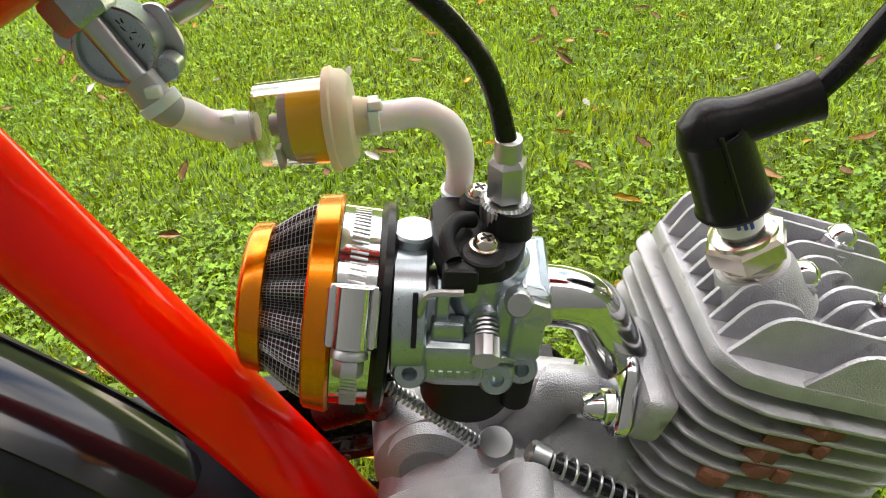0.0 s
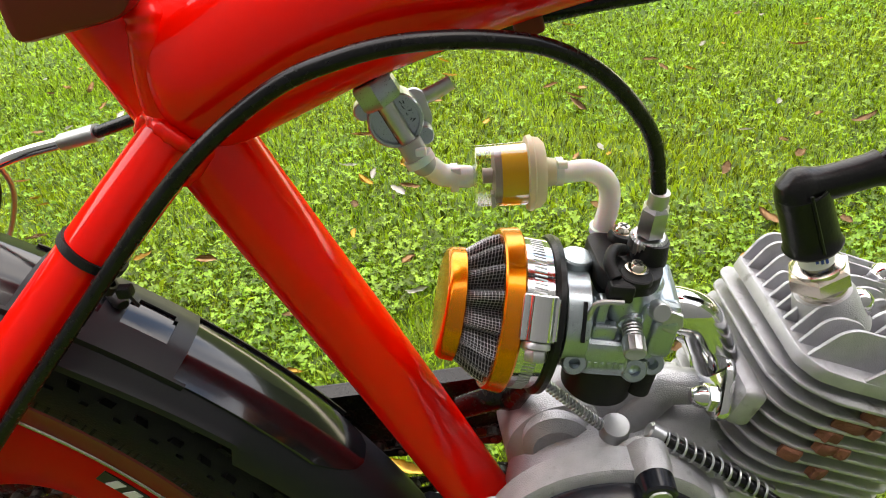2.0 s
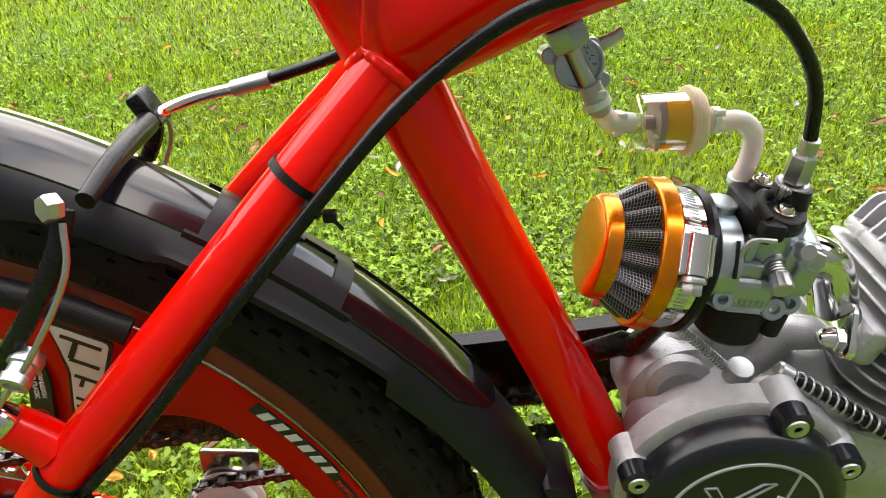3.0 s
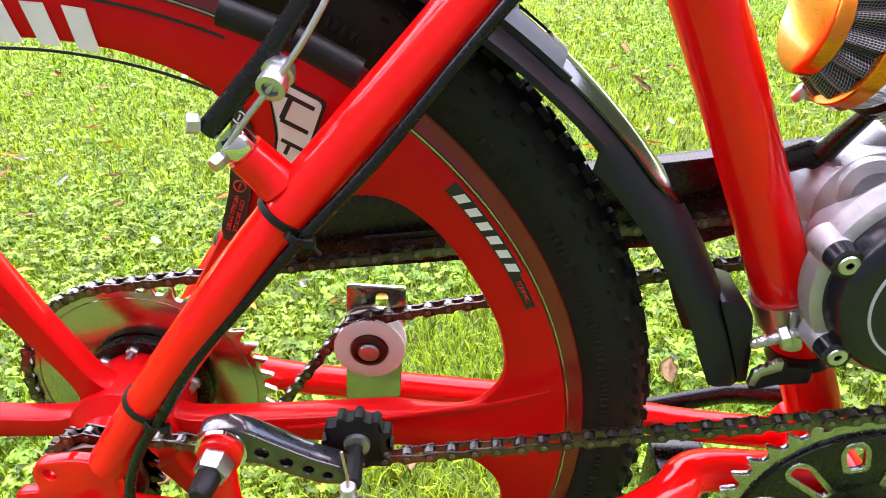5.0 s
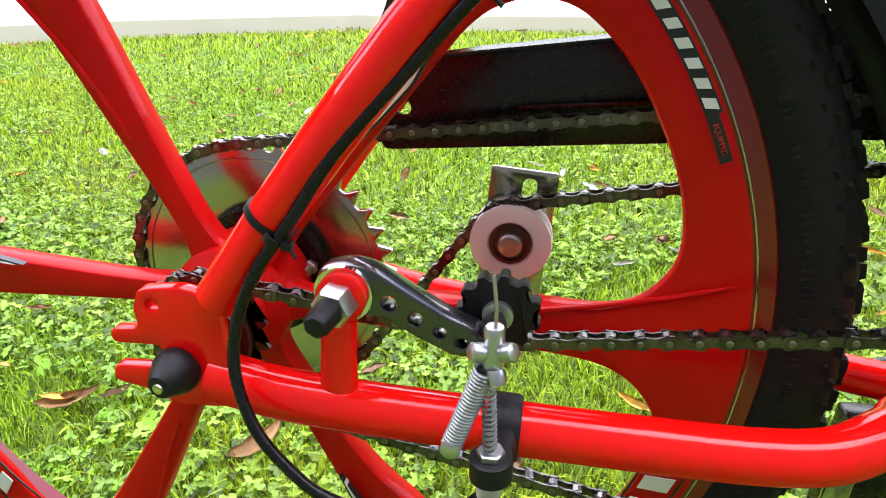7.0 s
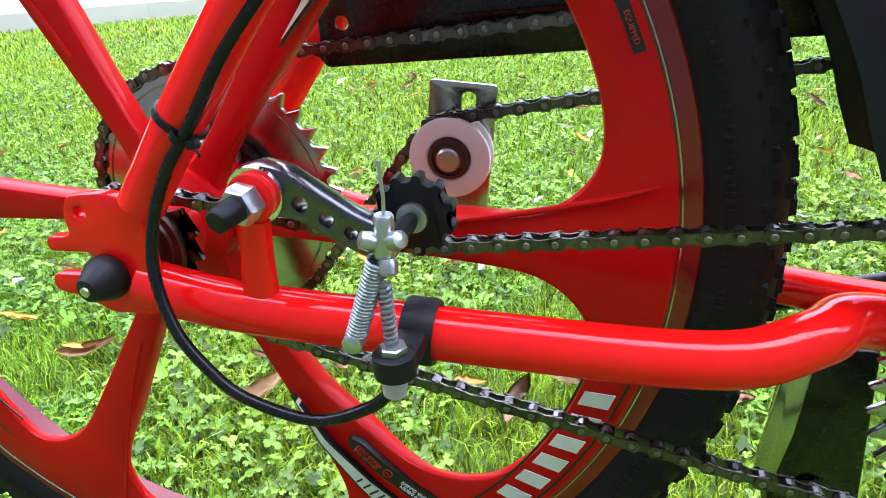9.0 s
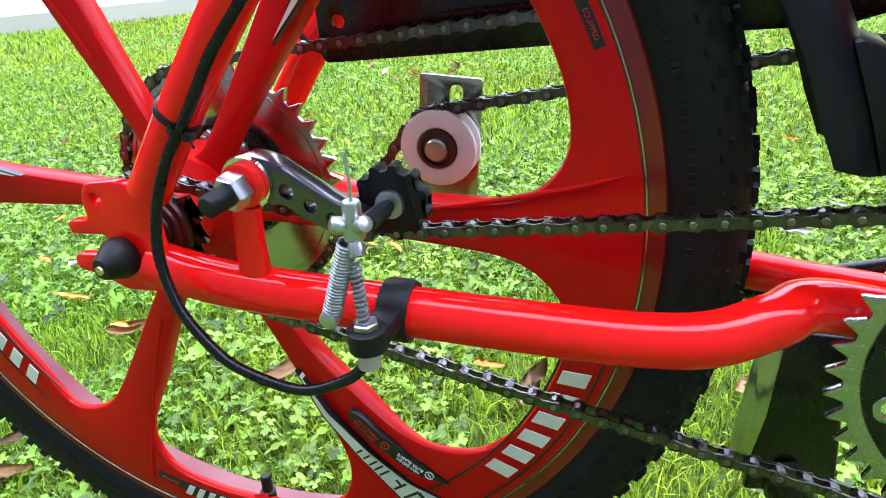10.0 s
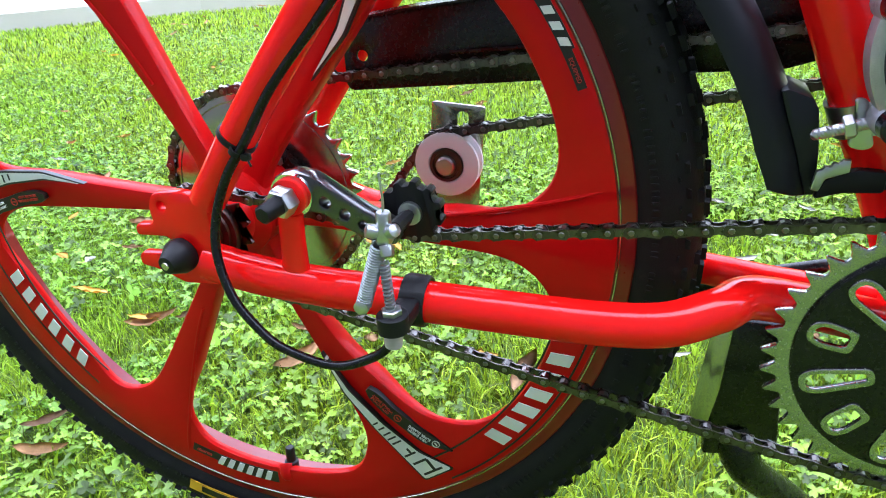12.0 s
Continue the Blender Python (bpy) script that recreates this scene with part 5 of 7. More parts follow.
# flakes of rust caught on the near side of the fins
random.seed(5)
for i, (x, k, wide) in enumerate(((0.0125, 0, 0.0085), (0.0050, 1, 0.0095), (0.0150, 1, 0.0050), (-0.0010, 2, 0.0070), (0.0095, 3, 0.0050), (0.0020, 3, 0.0055), (-0.0100, 4, 0.0068), (0.0080, 5, 0.0050))):
    bm = bmesh.new()
    out = [(x + wide * math.cos(t) * random.uniform(0.6, 1.1), -0.0385 + 0.0034 * math.sin(t) * random.uniform(0.6, 1.1)) for t in (2 * math.pi * j / 13 for j in range(13))]
    z = -0.0105 - 0.0074 * k
    plate(bm, [out], z - 0.0076, z - 0.0016, 0.0012, EF)
    part("rust_flake", bm, RUST, engine, "brown rust scale between the fins")
# crankcase
bm = bmesh.new()
lathe(bm, [(-0.034, 0.040), (-0.031, 0.041), (-0.004, 0.041), (0.0, 0.0425), (0.004, 0.041), (0.026, 0.038), (0.030, 0.032)], (0.434, 0, 0.116), (0, 1, 0), 56)
lathe(bm, [(-0.004, 0.024), (0.002, 0.031), (0.030, 0.034), (0.036, 0.030)], (0.424, 0, 0.134), (0, 1, 0), 44)
lathe(bm, [(-0.010, 0.012), (-0.006, 0.017), (0.004, 0.018)], (0.418, 0, 0.146), (0.1, 1, -0.1), 32)
case = part("clutch_case", bm, CAST, engine, "cast aluminium crankcase")
bm = bmesh.new()
lathe(bm, [(-0.033, 0.040), (-0.030, 0.047), (0.030, 0.047), (0.034, 0.040)], (0.500, 0.004, 0.084), (0, 1, 0), 48)
part("crankcase", bm, CAST, engine)
bm = bmesh.new()
sweep(bm, [(0.45, 0.004, 0.130), (0.478, 0.004, 0.138), (0.500, 0.004, 0.110)], [0.024, 0.026, 0.030], 24)
part("case_web", bm, CAST, engine)
bm = bmesh.new()
lathe(bm, [(0, 0.034), (0.004, 0.036), (0.022, 0.034), (0.030, 0.030)], EF @ V((0.005, -0.006, -0.112)), HZ, 40)
part("cylinder_base", bm, CAST, engine)
for x, y, z, r in ((0.452, 0.012, 0.168, 0.014), (0.468, 0.004, 0.172, 0.011), (0.428, 0.018, 0.165, 0.012)):
    bm = bmesh.new()
    sweep(bm, [(x - 0.02, y, z - 0.022), (x, y, z), (x + 0.022, y - 0.006, z + 0.002)], [r, r * 0.9, r * 0.7], 16)
    part("case_rib", bm, CAST, engine)
# clutch cover
cover = tagged(new("clutch_cover"), "black engine side cover with a round white emblem")
cover.parent = engine
CC = V((0.434, 0, 0.116))
lugs = [V((0.4512, 0, 0.1670)), V((0.3859, 0, 0.1351)), V((0.3935, 0, 0.0815)), V((0.4445, 0, 0.0650)), V((0.4850, 0, 0.1000)), V((0.4800, 0, 0.138))]
bm = bmesh.new()
lathe(bm, [(-0.059, 0.0), (-0.0592, 0.0400), (-0.0580, 0.0455), (-0.0545, 0.0485), (-0.0440, 0.0500)], CC, (0, 1, 0), 64)
shell = part("cover_shell", bm, BLACK, cover, "glossy black cover")
bm = bmesh.new()
ringband(bm, [(-0.0440, 0.0480), (-0.0440, 0.0525), (-0.0420, 0.0555), (-0.0300, 0.0560), (-0.0300, 0.048)], CC, (0, 1, 0), 64)
part("cover_edge", bm, CAST, cover, "bare aluminium edge of the cover")
for q in lugs:
    bm = bmesh.new()
    lathe(bm, [(-0.0545, 0.0066), (-0.0535, 0.0076), (-0.0450, 0.0080)], q, (0, 1, 0), 22)
    lug = part("lug", bm, BLACK, cover)
    bm = bmesh.new()
    lathe(bm, [(-0.0450, 0.0080), (-0.0400, 0.0088), (-0.030, 0.0092)], q, (0, 1, 0), 22)
    part("lug_base", bm, CAST, lug)
    bm = bmesh.new()
    lathe(bm, [(-0.0545, 0.0050), (-0.0552, 0.0046), (-0.0552, 0.0019), (-0.0543, 0.0017), (-0.0543, 0.0)], q, (0, 1, 0), 18)
    part("screw", bm, STEEL, lug)
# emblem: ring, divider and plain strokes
def flat_stroke(pts, w, name="bar", mat=GREY_PRINT, parent=None):
    bm = bmesh.new()
    rows = []
    for i, (x, z) in enumerate(pts):
        (xa, za), (xb, zb) = pts[max(i - 1, 0)], pts[min(i + 1, len(pts) - 1)]
        d = V((xb - xa, zb - za, 0)).normalized() if (xa, za) != (xb, zb) else V((1, 0, 0))
        n_ = V((-d.y, d.x, 0)) * w / 2
        rows.append([bm.verts.new(p) for p in ((x - n_.x, -0.0598, z - n_.y), (x + n_.x, -0.0598, z + n_.y), (x + n_.x, -0.0588, z + n_.y), (x - n_.x, -0.0588, z - n_.y))])
    for A, B in zip(rows, rows[1:]):
        for k in range(4):
            bm.faces.new((A[k], A[(k + 1) % 4], B[(k + 1) % 4], B[k]))
    bm.faces.new(rows[0])
    bm.faces.new(rows[-1])
    return part(name, bm, mat, parent or shell, smooth=False)


bm = bmesh.new()
ringband(bm, [(-0.0600, 0.0350), (-0.0600, 0.0362), (-0.0588, 0.0362), (-0.0588, 0.0350)], CC, (0, 1, 0), 72)
emblem = part("emblem_ring", bm, GREY_PRINT, shell, "pale ring of the emblem")
cx, cz = CC.x, CC.z
flat_stroke([(cx + 0.0085, cz - 0.034), (cx + 0.0215, cz + 0.028)], 0.0011)
flat_stroke([(cx - 0.020, cz + 0.021), (cx - 0.010, cz + 0.004), (cx + 0.012, cz + 0.022), (cx + 0.006, cz + 0.022), (cx - 0.009, cz + 0.010), (cx - 0.0145, cz + 0.021), (cx - 0.020, cz + 0.021)], 0.0010)
flat_stroke([(cx - 0.004 + 0.013 * math.cos(t), cz - 0.011 + 0.011 * math.sin(t)) for t in (radians(20 + 28 * i) for i in range(12))] + [(cx + 0.008, cz - 0.010), (cx - 0.002, cz - 0.010)], 0.0010)
flat_stroke([(cx - 0.004 + 0.0085 * math.cos(t), cz - 0.011 + 0.0065 * math.sin(t)) for t in (radians(30 + 28 * i) for i in range(11))], 0.0010)
flat_stroke([(cx + 0.016 + 0.0022 * math.sin(2.4 * i), cz - 0.020 + 0.0022 * i) for i in range(16)], 0.0011, mat=WHITE)
# clutch arm post, lever and cables
bm = bmesh.new()
lathe(bm, [(-0.020, 0.0068), (0.0036, 0.0068), (0.0048, 0.0060), (0.005, 0.0)], (0.4425, -0.0105, 0.1600), (0.05, -0.25, 1), 24)
part("clutch_post", bm, STEEL, engine, "round steel clutch arm post")
bm = bmesh.new()
sweep(bm, [(0.449, -0.022, 0.160), (0.4508, -0.034, 0.1585), (0.4512, -0.046, 0.158)], [0.0095, 0.009, 0.0088], 18)
part("case_boss", bm, CAST, engine)
s0, s1 = V((0.4075, -0.004, 0.1905)), V((0.4385, -0.011, 0.1615))
bm = bmesh.new()
sweep(bm, helix(s0, s1 - s0, 0.0021, (s1 - s0).length, 22, 9), 0.00065, 6)
part("spring", bm, STEEL, engine, "thin coil spring on the clutch cable")
bm = bmesh.new()
sweep(bm, [s0, s1], 0.0010, 6)
part("wire", bm, STEEL, engine)
c0, c1 = V((0.4560, -0.024, 0.1720)), V((0.4900, -0.034, 0.1520))
bm = bmesh.new()
sweep(bm, spline([c0, (0.470, -0.029, 0.1645), c1, (0.53, -0.05, 0.125), (0.58, -0.06, 0.08)], 5), 0.0029, 10)
part("cable", bm, CABLE, engine, "black clutch cable")
bm = bmesh.new()
sweep(bm, helix(c0 + (c1 - c0) * 0.12, c1 - c0, 0.0040, (c1 - c0).length * 1.3, 12, 10), 0.0006, 6)
part("spring", bm, STEEL, engine, "open coil spring round the cable")
bm = bmesh.new()
lathe(bm, [(0, 0.003), (0.001, 0.0042), (0.007, 0.0042), (0.008, 0.003)], c0 - (c1 - c0).normalized() * 0.003, c1 - c0, 16)
part("ferrule", bm, STEEL, engine)
# black actuating arm and bolts behind the filter
bm = bmesh.new()
sweep(bm, [(0.372, 0.020, 0.150), (0.392, 0.018, 0.158), (0.412, 0.016, 0.152)], [0.007, 0.008, 0.007], 12, flat=0.6)
sweep(bm, [(0.398, 0.014, 0.160), (0.404, 0.006, 0.176), (0.407, -0.003, 0.189)], [0.006, 0.005, 0.004], 10)
part("clutch_lever", bm, SATIN_BLACK, engine, "black clutch lever")
bm = bmesh.new()
hexnut(bm, (0.4126, 0.0147, 0.1510), (0.1, -1, 0.3), 0.0058, 0.005)
part("bolt", bm, STEEL, engine)
bm = bmesh.new()
sweep(bm, spline([(0.378, 0.012, 0.196), (0.384, 0.012, 0.192), (0.396, 0.008, 0.190), (0.402, 0.004, 0.189)], 4), 0.0028, 10)
lathe(bm, [(0, 0.0024), (0.001, 0.0030), (0.007, 0.0030), (0.008, 0.0022)], (0.376, 0.012, 0.1905), (0.3, -0.3, 0.6), 14)
part("cable_stop", bm, STEEL, engine, "small bright cable stop")

# ---- intake ----
bm = bmesh.new()
sweep(bm, spline([(0.455, -0.004, 0.2240), (0.467, -0.003, 0.2220), (0.4775, -0.001, 0.2150), (0.4840, 0.0, 0.2010), (0.4885, 0.001, 0.1880)], 5), 0.0100, 22)
part("intake_pipe", bm, CHROME, engine, "chrome intake pipe")
bm = bmesh.new()
fm = at((0.4895, -0.003, 0.1840), (0, -1, 0), HZ, HX)
plate(bm, [rounded([(-0.021, 0.004), (-0.010, 0.012), (0.010, 0.012), (0.024, -0.004), (0.022, -0.010), (0.008, -0.013), (-0.010, -0.010), (-0.021, -0.004)], 0.004, 4)], -0.0065, -0.0015, 0.0012, fm)
part("intake_flange", bm, CHROME, engine, "chrome flange")
bm = bmesh.new()
block(bm, (0.044, 0.020, 0.012), fm @ Matrix.Translation((0, 0, 0.005)), 0.004)
part("intake_port", bm, CAST, engine)
na = V((0.4860, -0.0165, 0.1820))
for p in (na, V((0.4880, 0.016, 0.190))):
    bm = bmesh.new()
    lathe(bm, [(0, 0.0062), (0.004, 0.0062)], p + EX * 0.001, -EX, 18)
    part("washer", bm, GASKET, engine)
    bm = bmesh.new()
    hexnut(bm, p - EX * 0.003, -EX, 0.0062, 0.0045)
    lathe(bm, [(0.0045, 0.0050), (0.008, 0.0046), (0.0105, 0.0030), (0.0115, 0.0)], p - EX * 0.003, -EX, 18)
    part("dome_nut", bm, CHROME, engine, "chrome dome nut")

# ---- carburettor (X along the bore, Z up the slide) ----
carb = tagged(new("carburettor"), "zinc cast carburettor with a black plastic cap")
carb.parent = engine


def c(x, y, z):
    return CF @ V((x, y, z))


CX, CZ = EX, EZ
bm = bmesh.new()
lathe(bm, [(-0.020, 0.0185), (-0.0185, 0.0195), (-0.0150, 0.0195), (-0.0140, 0.0175), (-0.0130, 0.0135), (0.012, 0.0125), (0.020, 0.0115)], c(0, 0, -0.003), CX, 36)
part("throat", bm, CARB, carb)
bm = bmesh.new()
lathe(bm, [(-0.0208, 0.0190), (-0.0202, 0.0208), (-0.0112, 0.0208), (-0.0104, 0.0196), (-0.0104, 0.010)], c(0, -0.0025, -0.0025), CX, 40)
part("inlet_flange", bm, CARB, carb)
bm = bmesh.new()
block(bm, (0.0085, 0.0065, 0.022), CF @ Matrix.Translation((0.0140, -0.0125, 0.0030)), 0.0016)
block(bm, (0.0100, 0.0055, 0.0070), CF @ Matrix.Translation((-0.0040, -0.0150, 0.0010)), 0.0014)
block(bm, (0.0040, 0.0060, 0.0200), CF @ Matrix.Translation((-0.0060, -0.0120, 0.0050)), 0.0012)
block(bm, (0.0220, 0.0045, 0.0028), CF @ Matrix.Translation((0.0060, -0.0165, -0.0080)), 0.0010)
part("body_rib", bm, CARB, carb)
for i in range(6):
    bm = bmesh.new()
    block(bm, (0.0014, 0.0006, 0.0030), CF @ Matrix.Translation((-0.0080 + 0.0026 * i, -0.0208, -0.0125)), 0.0002)
    part("raised_mark", bm, CARB, carb)
bm = bmesh.new()
lathe(bm, [(-0.004, 0.0040), (0.005, 0.0040), (0.0058, 0.0034), (0.0058, 0.0)], c(0.0150, -0.0140, 0.0120), (0.1, -1, 0.45), 18)
part("side_screw", bm, STEEL, carb, "small bright side screw")
bm = bmesh.new()
lathe(bm, [(-0.022, 0.012), (-0.02, 0.0138), (0.018, 0.0138), (0.0195, 0.0125)], c(0.006, 0, 0), CZ, 32)
part("slide_body", bm, CARB, carb)
bm = bmesh.new()
block(bm, (0.030, 0.034, 0.010), CF @ Matrix.Translation((0.004, -0.001, -0.0165)), 0.003)
block(bm, (0.020, 0.010, 0.016), CF @ Matrix.Translation((-0.002, -0.0155, -0.010)), 0.003)
part("float_bowl_flange", bm, CARB, carb)
for x, y, z, r, ln in ((-0.0145, -0.020, -0.0135, 0.0052, 0.010), (0.0119, -0.016, -0.0187, 0.0055, 0.010), (0.0198, -0.013, -0.0172, 0.0052, 0.010)):
    bm = bmesh.new()
    lathe(bm, [(-0.004, r), (ln - 0.001, r), (ln, r * 0.85), (ln, r * 0.45), (ln - 0.004, r * 0.4), (ln - 0.004, 0)], c(x, y + 0.006, z), (0.05, -1, 0.35), 18)
    part("screw_boss", bm, CARB, carb)
bm = bmesh.new()
lathe(bm, [(-0.044, 0.0), (-0.044, 0.0125), (-0.041, 0.0155), (-0.024, 0.0165), (-0.0225, 0.0165)], c(0.005, 0.001, 0), CZ, 32)
bowl = part("float_bowl", bm, MATT_BLACK, carb, "black plastic float bowl")
bm = bmesh.new()
lathe(bm, [(-0.0365, 0.003), (-0.0355, 0.0052), (-0.020, 0.0058)], c(0.0205, -0.008, 0), CZ, 16)
part("drain_boss", bm, MATT_BLACK, bowl)
# idle screw with its spring
ia = (V((-0.1, -1, -0.30))).normalized()
bm = bmesh.new()
lathe(bm, [(-0.006, 0.0058), (0.001, 0.0052), (0.0015, 0.004)], c(0.007, -0.013, 0.004), ia, 18)
part("screw_boss", bm, CARB, carb)
bm = bmesh.new()
sweep(bm, helix(c(0.007, -0.013, 0.004) + ia * 0.001, ia, 0.0036, 0.0075, 5, 12), 0.0006, 6)
part("spring", bm, STEEL, carb)
bm = bmesh.new()
lathe(bm, [(0, 0.0024), (0.0075, 0.0024), (0.008, 0.0044), (0.0145, 0.0044), (0.015, 0.0038), (0.015, 0.0)], c(0.007, -0.013, 0.004), ia, 22, wobble=lambda t: 1 + 0.05 * math.cos(11 * t))
part("idle_screw", bm, STEEL, carb, "knurled idle screw")
# right end: clamp to the intake pipe
bm = bmesh.new()
block(bm, (0.012, 0.026, 0.026), CF @ Matrix.Translation((0.0200, 0.001, 0.004)) @ Matrix.Rotation(radians(12), 4, "X"), 0.004)
block(bm, (0.010, 0.012, 0.020), CF @ Matrix.Translation((0.0190, -0.013, 0.001)), 0.003)
part("outlet_clamp", bm, CARB, carb)
bm = bmesh.new()
hexnut(bm, c(0.0205, -0.0145, 0.0085), (0.1, -1, 0.2), 0.0052, 0.004)
part("clamp_nut", bm, STEEL, carb)
# top bolt
bm = bmesh.new()
lathe(bm, [(-0.004, 0.0070), (0.0058, 0.0070), (0.0066, 0.0063), (0.0067, 0.0)], c(-0.0150, 0.006, 0.0150), CZ, 32)
part("top_screw", bm, CARB, carb, "smooth round-headed screw")
# slotted choke plate with its wire lever
bm = bmesh.new()
# dark strip on the drum, standing in for the shade inside the slot
block(bm, (0.0016, 0.0160, 0.0016), CF @ at((-0.0140, -0.0025 - 0.0205 * 0.86, -0.0025 + 0.0205 * 0.51), (1, 0, 0), (0, 0.51, 0.86), (0, -0.86, 0.51)), 0.0004)
part("choke_slot_shade", bm, GASKET, carb)
bm = bmesh.new()
sweep(bm, spline([c(-0.0140, -0.0185, -0.004), c(-0.0125, -0.0190, 0.010), c(-0.0105, -0.0200, 0.0175), c(-0.0010, -0.0200, 0.0185)], 4), 0.0011, 8)
part("choke_lever", bm, STEEL, carb, "bent steel choke lever")
# black cap
capm = CF @ Matrix.Translation((0.0050, 0.002, 0.0))
bm = bmesh.new()
plate(bm, [rounded([(-0.0155, 0.014), (-0.012, 0.0185), (0.003, 0.019), (0.0120, 0.010), (0.0130, -0.005), (0.0080, -0.0150), (-0.007, -0.0172), (-0.0140, -0.010)], 0.005, 5)], 0.0165, 0.0248, 0.0012, capm)
plate(bm, [rounded([(-0.0140, 0.012), (-0.011, 0.0165), (0.003, 0.017), (0.0110, 0.009), (0.0118, -0.004), (0.0070, -0.0135), (-0.006, -0.0155), (-0.0125, -0.009)], 0.005, 5)], 0.0120, 0.0166, 0.0006, capm)
capo = part("cap", bm, MATT_BLACK, carb, "black moulded plastic top")
bm = bmesh.new()
lathe(bm, [(0.0250, 0.0062), (0.0262, 0.0062), (0.0280, 0.005)], c(0.0045, 0.0155, 0), CZ, 18)
lathe(bm, [(0.0230, 0.0068), (0.0250, 0.0066), (0.0255, 0.006)], c(0.0045, -0.0100, 0), CZ, 18)
lathe(bm, [(0.0240, 0.0075), (0.031, 0.0066), (0.033, 0.0066)], c(0.0125, 0.0035, 0), CZ, 22)
sweep(bm, spline([c(-0.0040, -0.0135, 0.0245), c(-0.0060, -0.0070, 0.0275), c(-0.0030, 0.0, 0.0290), c(0.002, 0.003, 0.0275)], 4), 0.0025, 10)
block(bm, (0.010, 0.006, 0.008), CF @ Matrix.Translation((-0.002, -0.0155, 0.0205)), 0.0015)
part("cap_mouldings", bm, MATT_BLACK, capo)
AD = (V((0.4560, -0.002, 0.2745)) - V((0.4539, 0.0004, 0.2547))).normalized()
AB = V((0.4539, 0.0004, 0.2547)) - AD * 0.0309
for x, y, z in ((0.0045, 0.0175, 0.0268), (0.0050, -0.0075, 0.0252)):
    bm = bmesh.new()
    lathe(bm, [(0, 0.0046), (0.0012, 0.0046), (0.0013, 0.0037), (0.0026, 0.0035), (0.0036, 0.0025), (0.0038, 0.0)], c(x, y, z), CZ, 20)
    scr = part("screw", bm, BRASS, capo, "bright cross-head screw")
    # two dark strips on the head stand for the shade in its cross recess
    for t in (0.5, 0.5 + math.pi / 2):
        bm = bmesh.new()
        block(bm, (0.0038, 0.0008, 0.0005), CF @ Matrix.Translation((x, y, z + 0.0037)) @ Matrix.Rotation(t, 4, "Z"), 0.0001)
        part("cross_slot_shade", bm, GASKET, scr)
bm = bmesh.new()
lathe(bm, [(0.0270, 0.0062), (0.0278, 0.0073), (0.0335, 0.0073), (0.0345, 0.0062)], AB, AD, 128, wobble=lambda t: 1 + 0.03 * math.cos(32 * t))
adj = part("adjuster", bm, STEEL, carb, "knurled cable adjuster")
bm = bmesh.new()
lathe(bm, [(0.0350, 0.0050), (0.0360, 0.0058), (0.0475, 0.0056), (0.0490, 0.0042)], AB, AD, 6)
part("hexagon", bm, STEEL, adj)
bm = bmesh.new()
lathe(bm, [(0.0485, 0.0040), (0.0550, 0.0038), (0.0555, 0.003)], AB, AD, 18)
part("ferrule", bm, STEEL, adj)

# ---- air filter ----
filt = tagged(new("air_filter"), "cone air filter with gold ends and pleated wire gauze")
filt.parent = engine
FX = V((1.0, 0.0188, -0.265)).normalized()     # along the filter, towards the carburettor
FO = V((0.4385, 0.0041, 0.2126))
CONE, CONE_L = -0.0668, 0.0175


def fring(name, prof, mat, label="", n=64, parent=None):
    bm = bmesh.new()
    ringband(bm, prof, FO, FX, n)
    return part(name, bm, mat, parent or filt, label)


bm = bmesh.new()
lathe(bm, [(-0.0721, 0.0), (-0.0721, 0.0207), (-0.0714, 0.0225), (-0.0700, 0.0237), (-0.0648, 0.0243), (-0.0640, 0.0227), (-0.0656, 0.021)], FO, FX, 64, cap=False)
part("end_cap", bm, GOLD, filt, "gold anodised end cap")
fring("gold_ring", [(-0.0513, 0.0300), (-0.0513, 0.0336), (-0.0506, 0.0344), (-0.0440, 0.0355), (-0.0431, 0.0348), (-0.0431, 0.0300)], GOLD, "gold anodised ring")
# pleated gauze cone
N = 320
PLEATS = 16
def cone_r(s, t):
    f = (s - CONE) / CONE_L
    return 0.0205 + 0.0090 * f + (0.0006 + 0.0026 * min(1.0, f * 1.6)) * (1 - 1.9 * abs(math.sin(PLEATS * t / 2)) ** 3)


a_, u_, w_ = basis(FX)
def cone_p(s, t, lift=0.0):
    r = cone_r(s, t) + lift
    return FO + a_ * s + (u_ * math.cos(t) + w_ * math.sin(t)) * r


bm = bmesh.new()
S = [CONE + CONE_L * i / 4 for i in range(5)]
rows = [[bm.verts.new(cone_p(s, 2 * math.pi * j / N)) for j in range(N)] for s in S]
for A, B in zip(rows, rows[1:]):
    for j in range(N):
        bm.faces.new((A[j], A[(j + 1) % N], B[(j + 1) % N], B[j]))
part("pleated_gauze", bm, FOAM, filt, "black pleated cotton")
verts, faces = [], []
def wire(p0, p1, up_, w):
    d = (p1 - p0).normalized()
    sd = d.cross(up_).normalized() * w
    b = len(verts)
    h = up_ * w * 1.2
    for q in (p0 - sd, p0 + h, p0 + sd, p1 - sd, p1 + h, p1 + sd):
        verts.append(q)
    faces.extend(((b, b + 1, b + 4, b + 3), (b + 1, b + 2, b + 5, b + 4)))


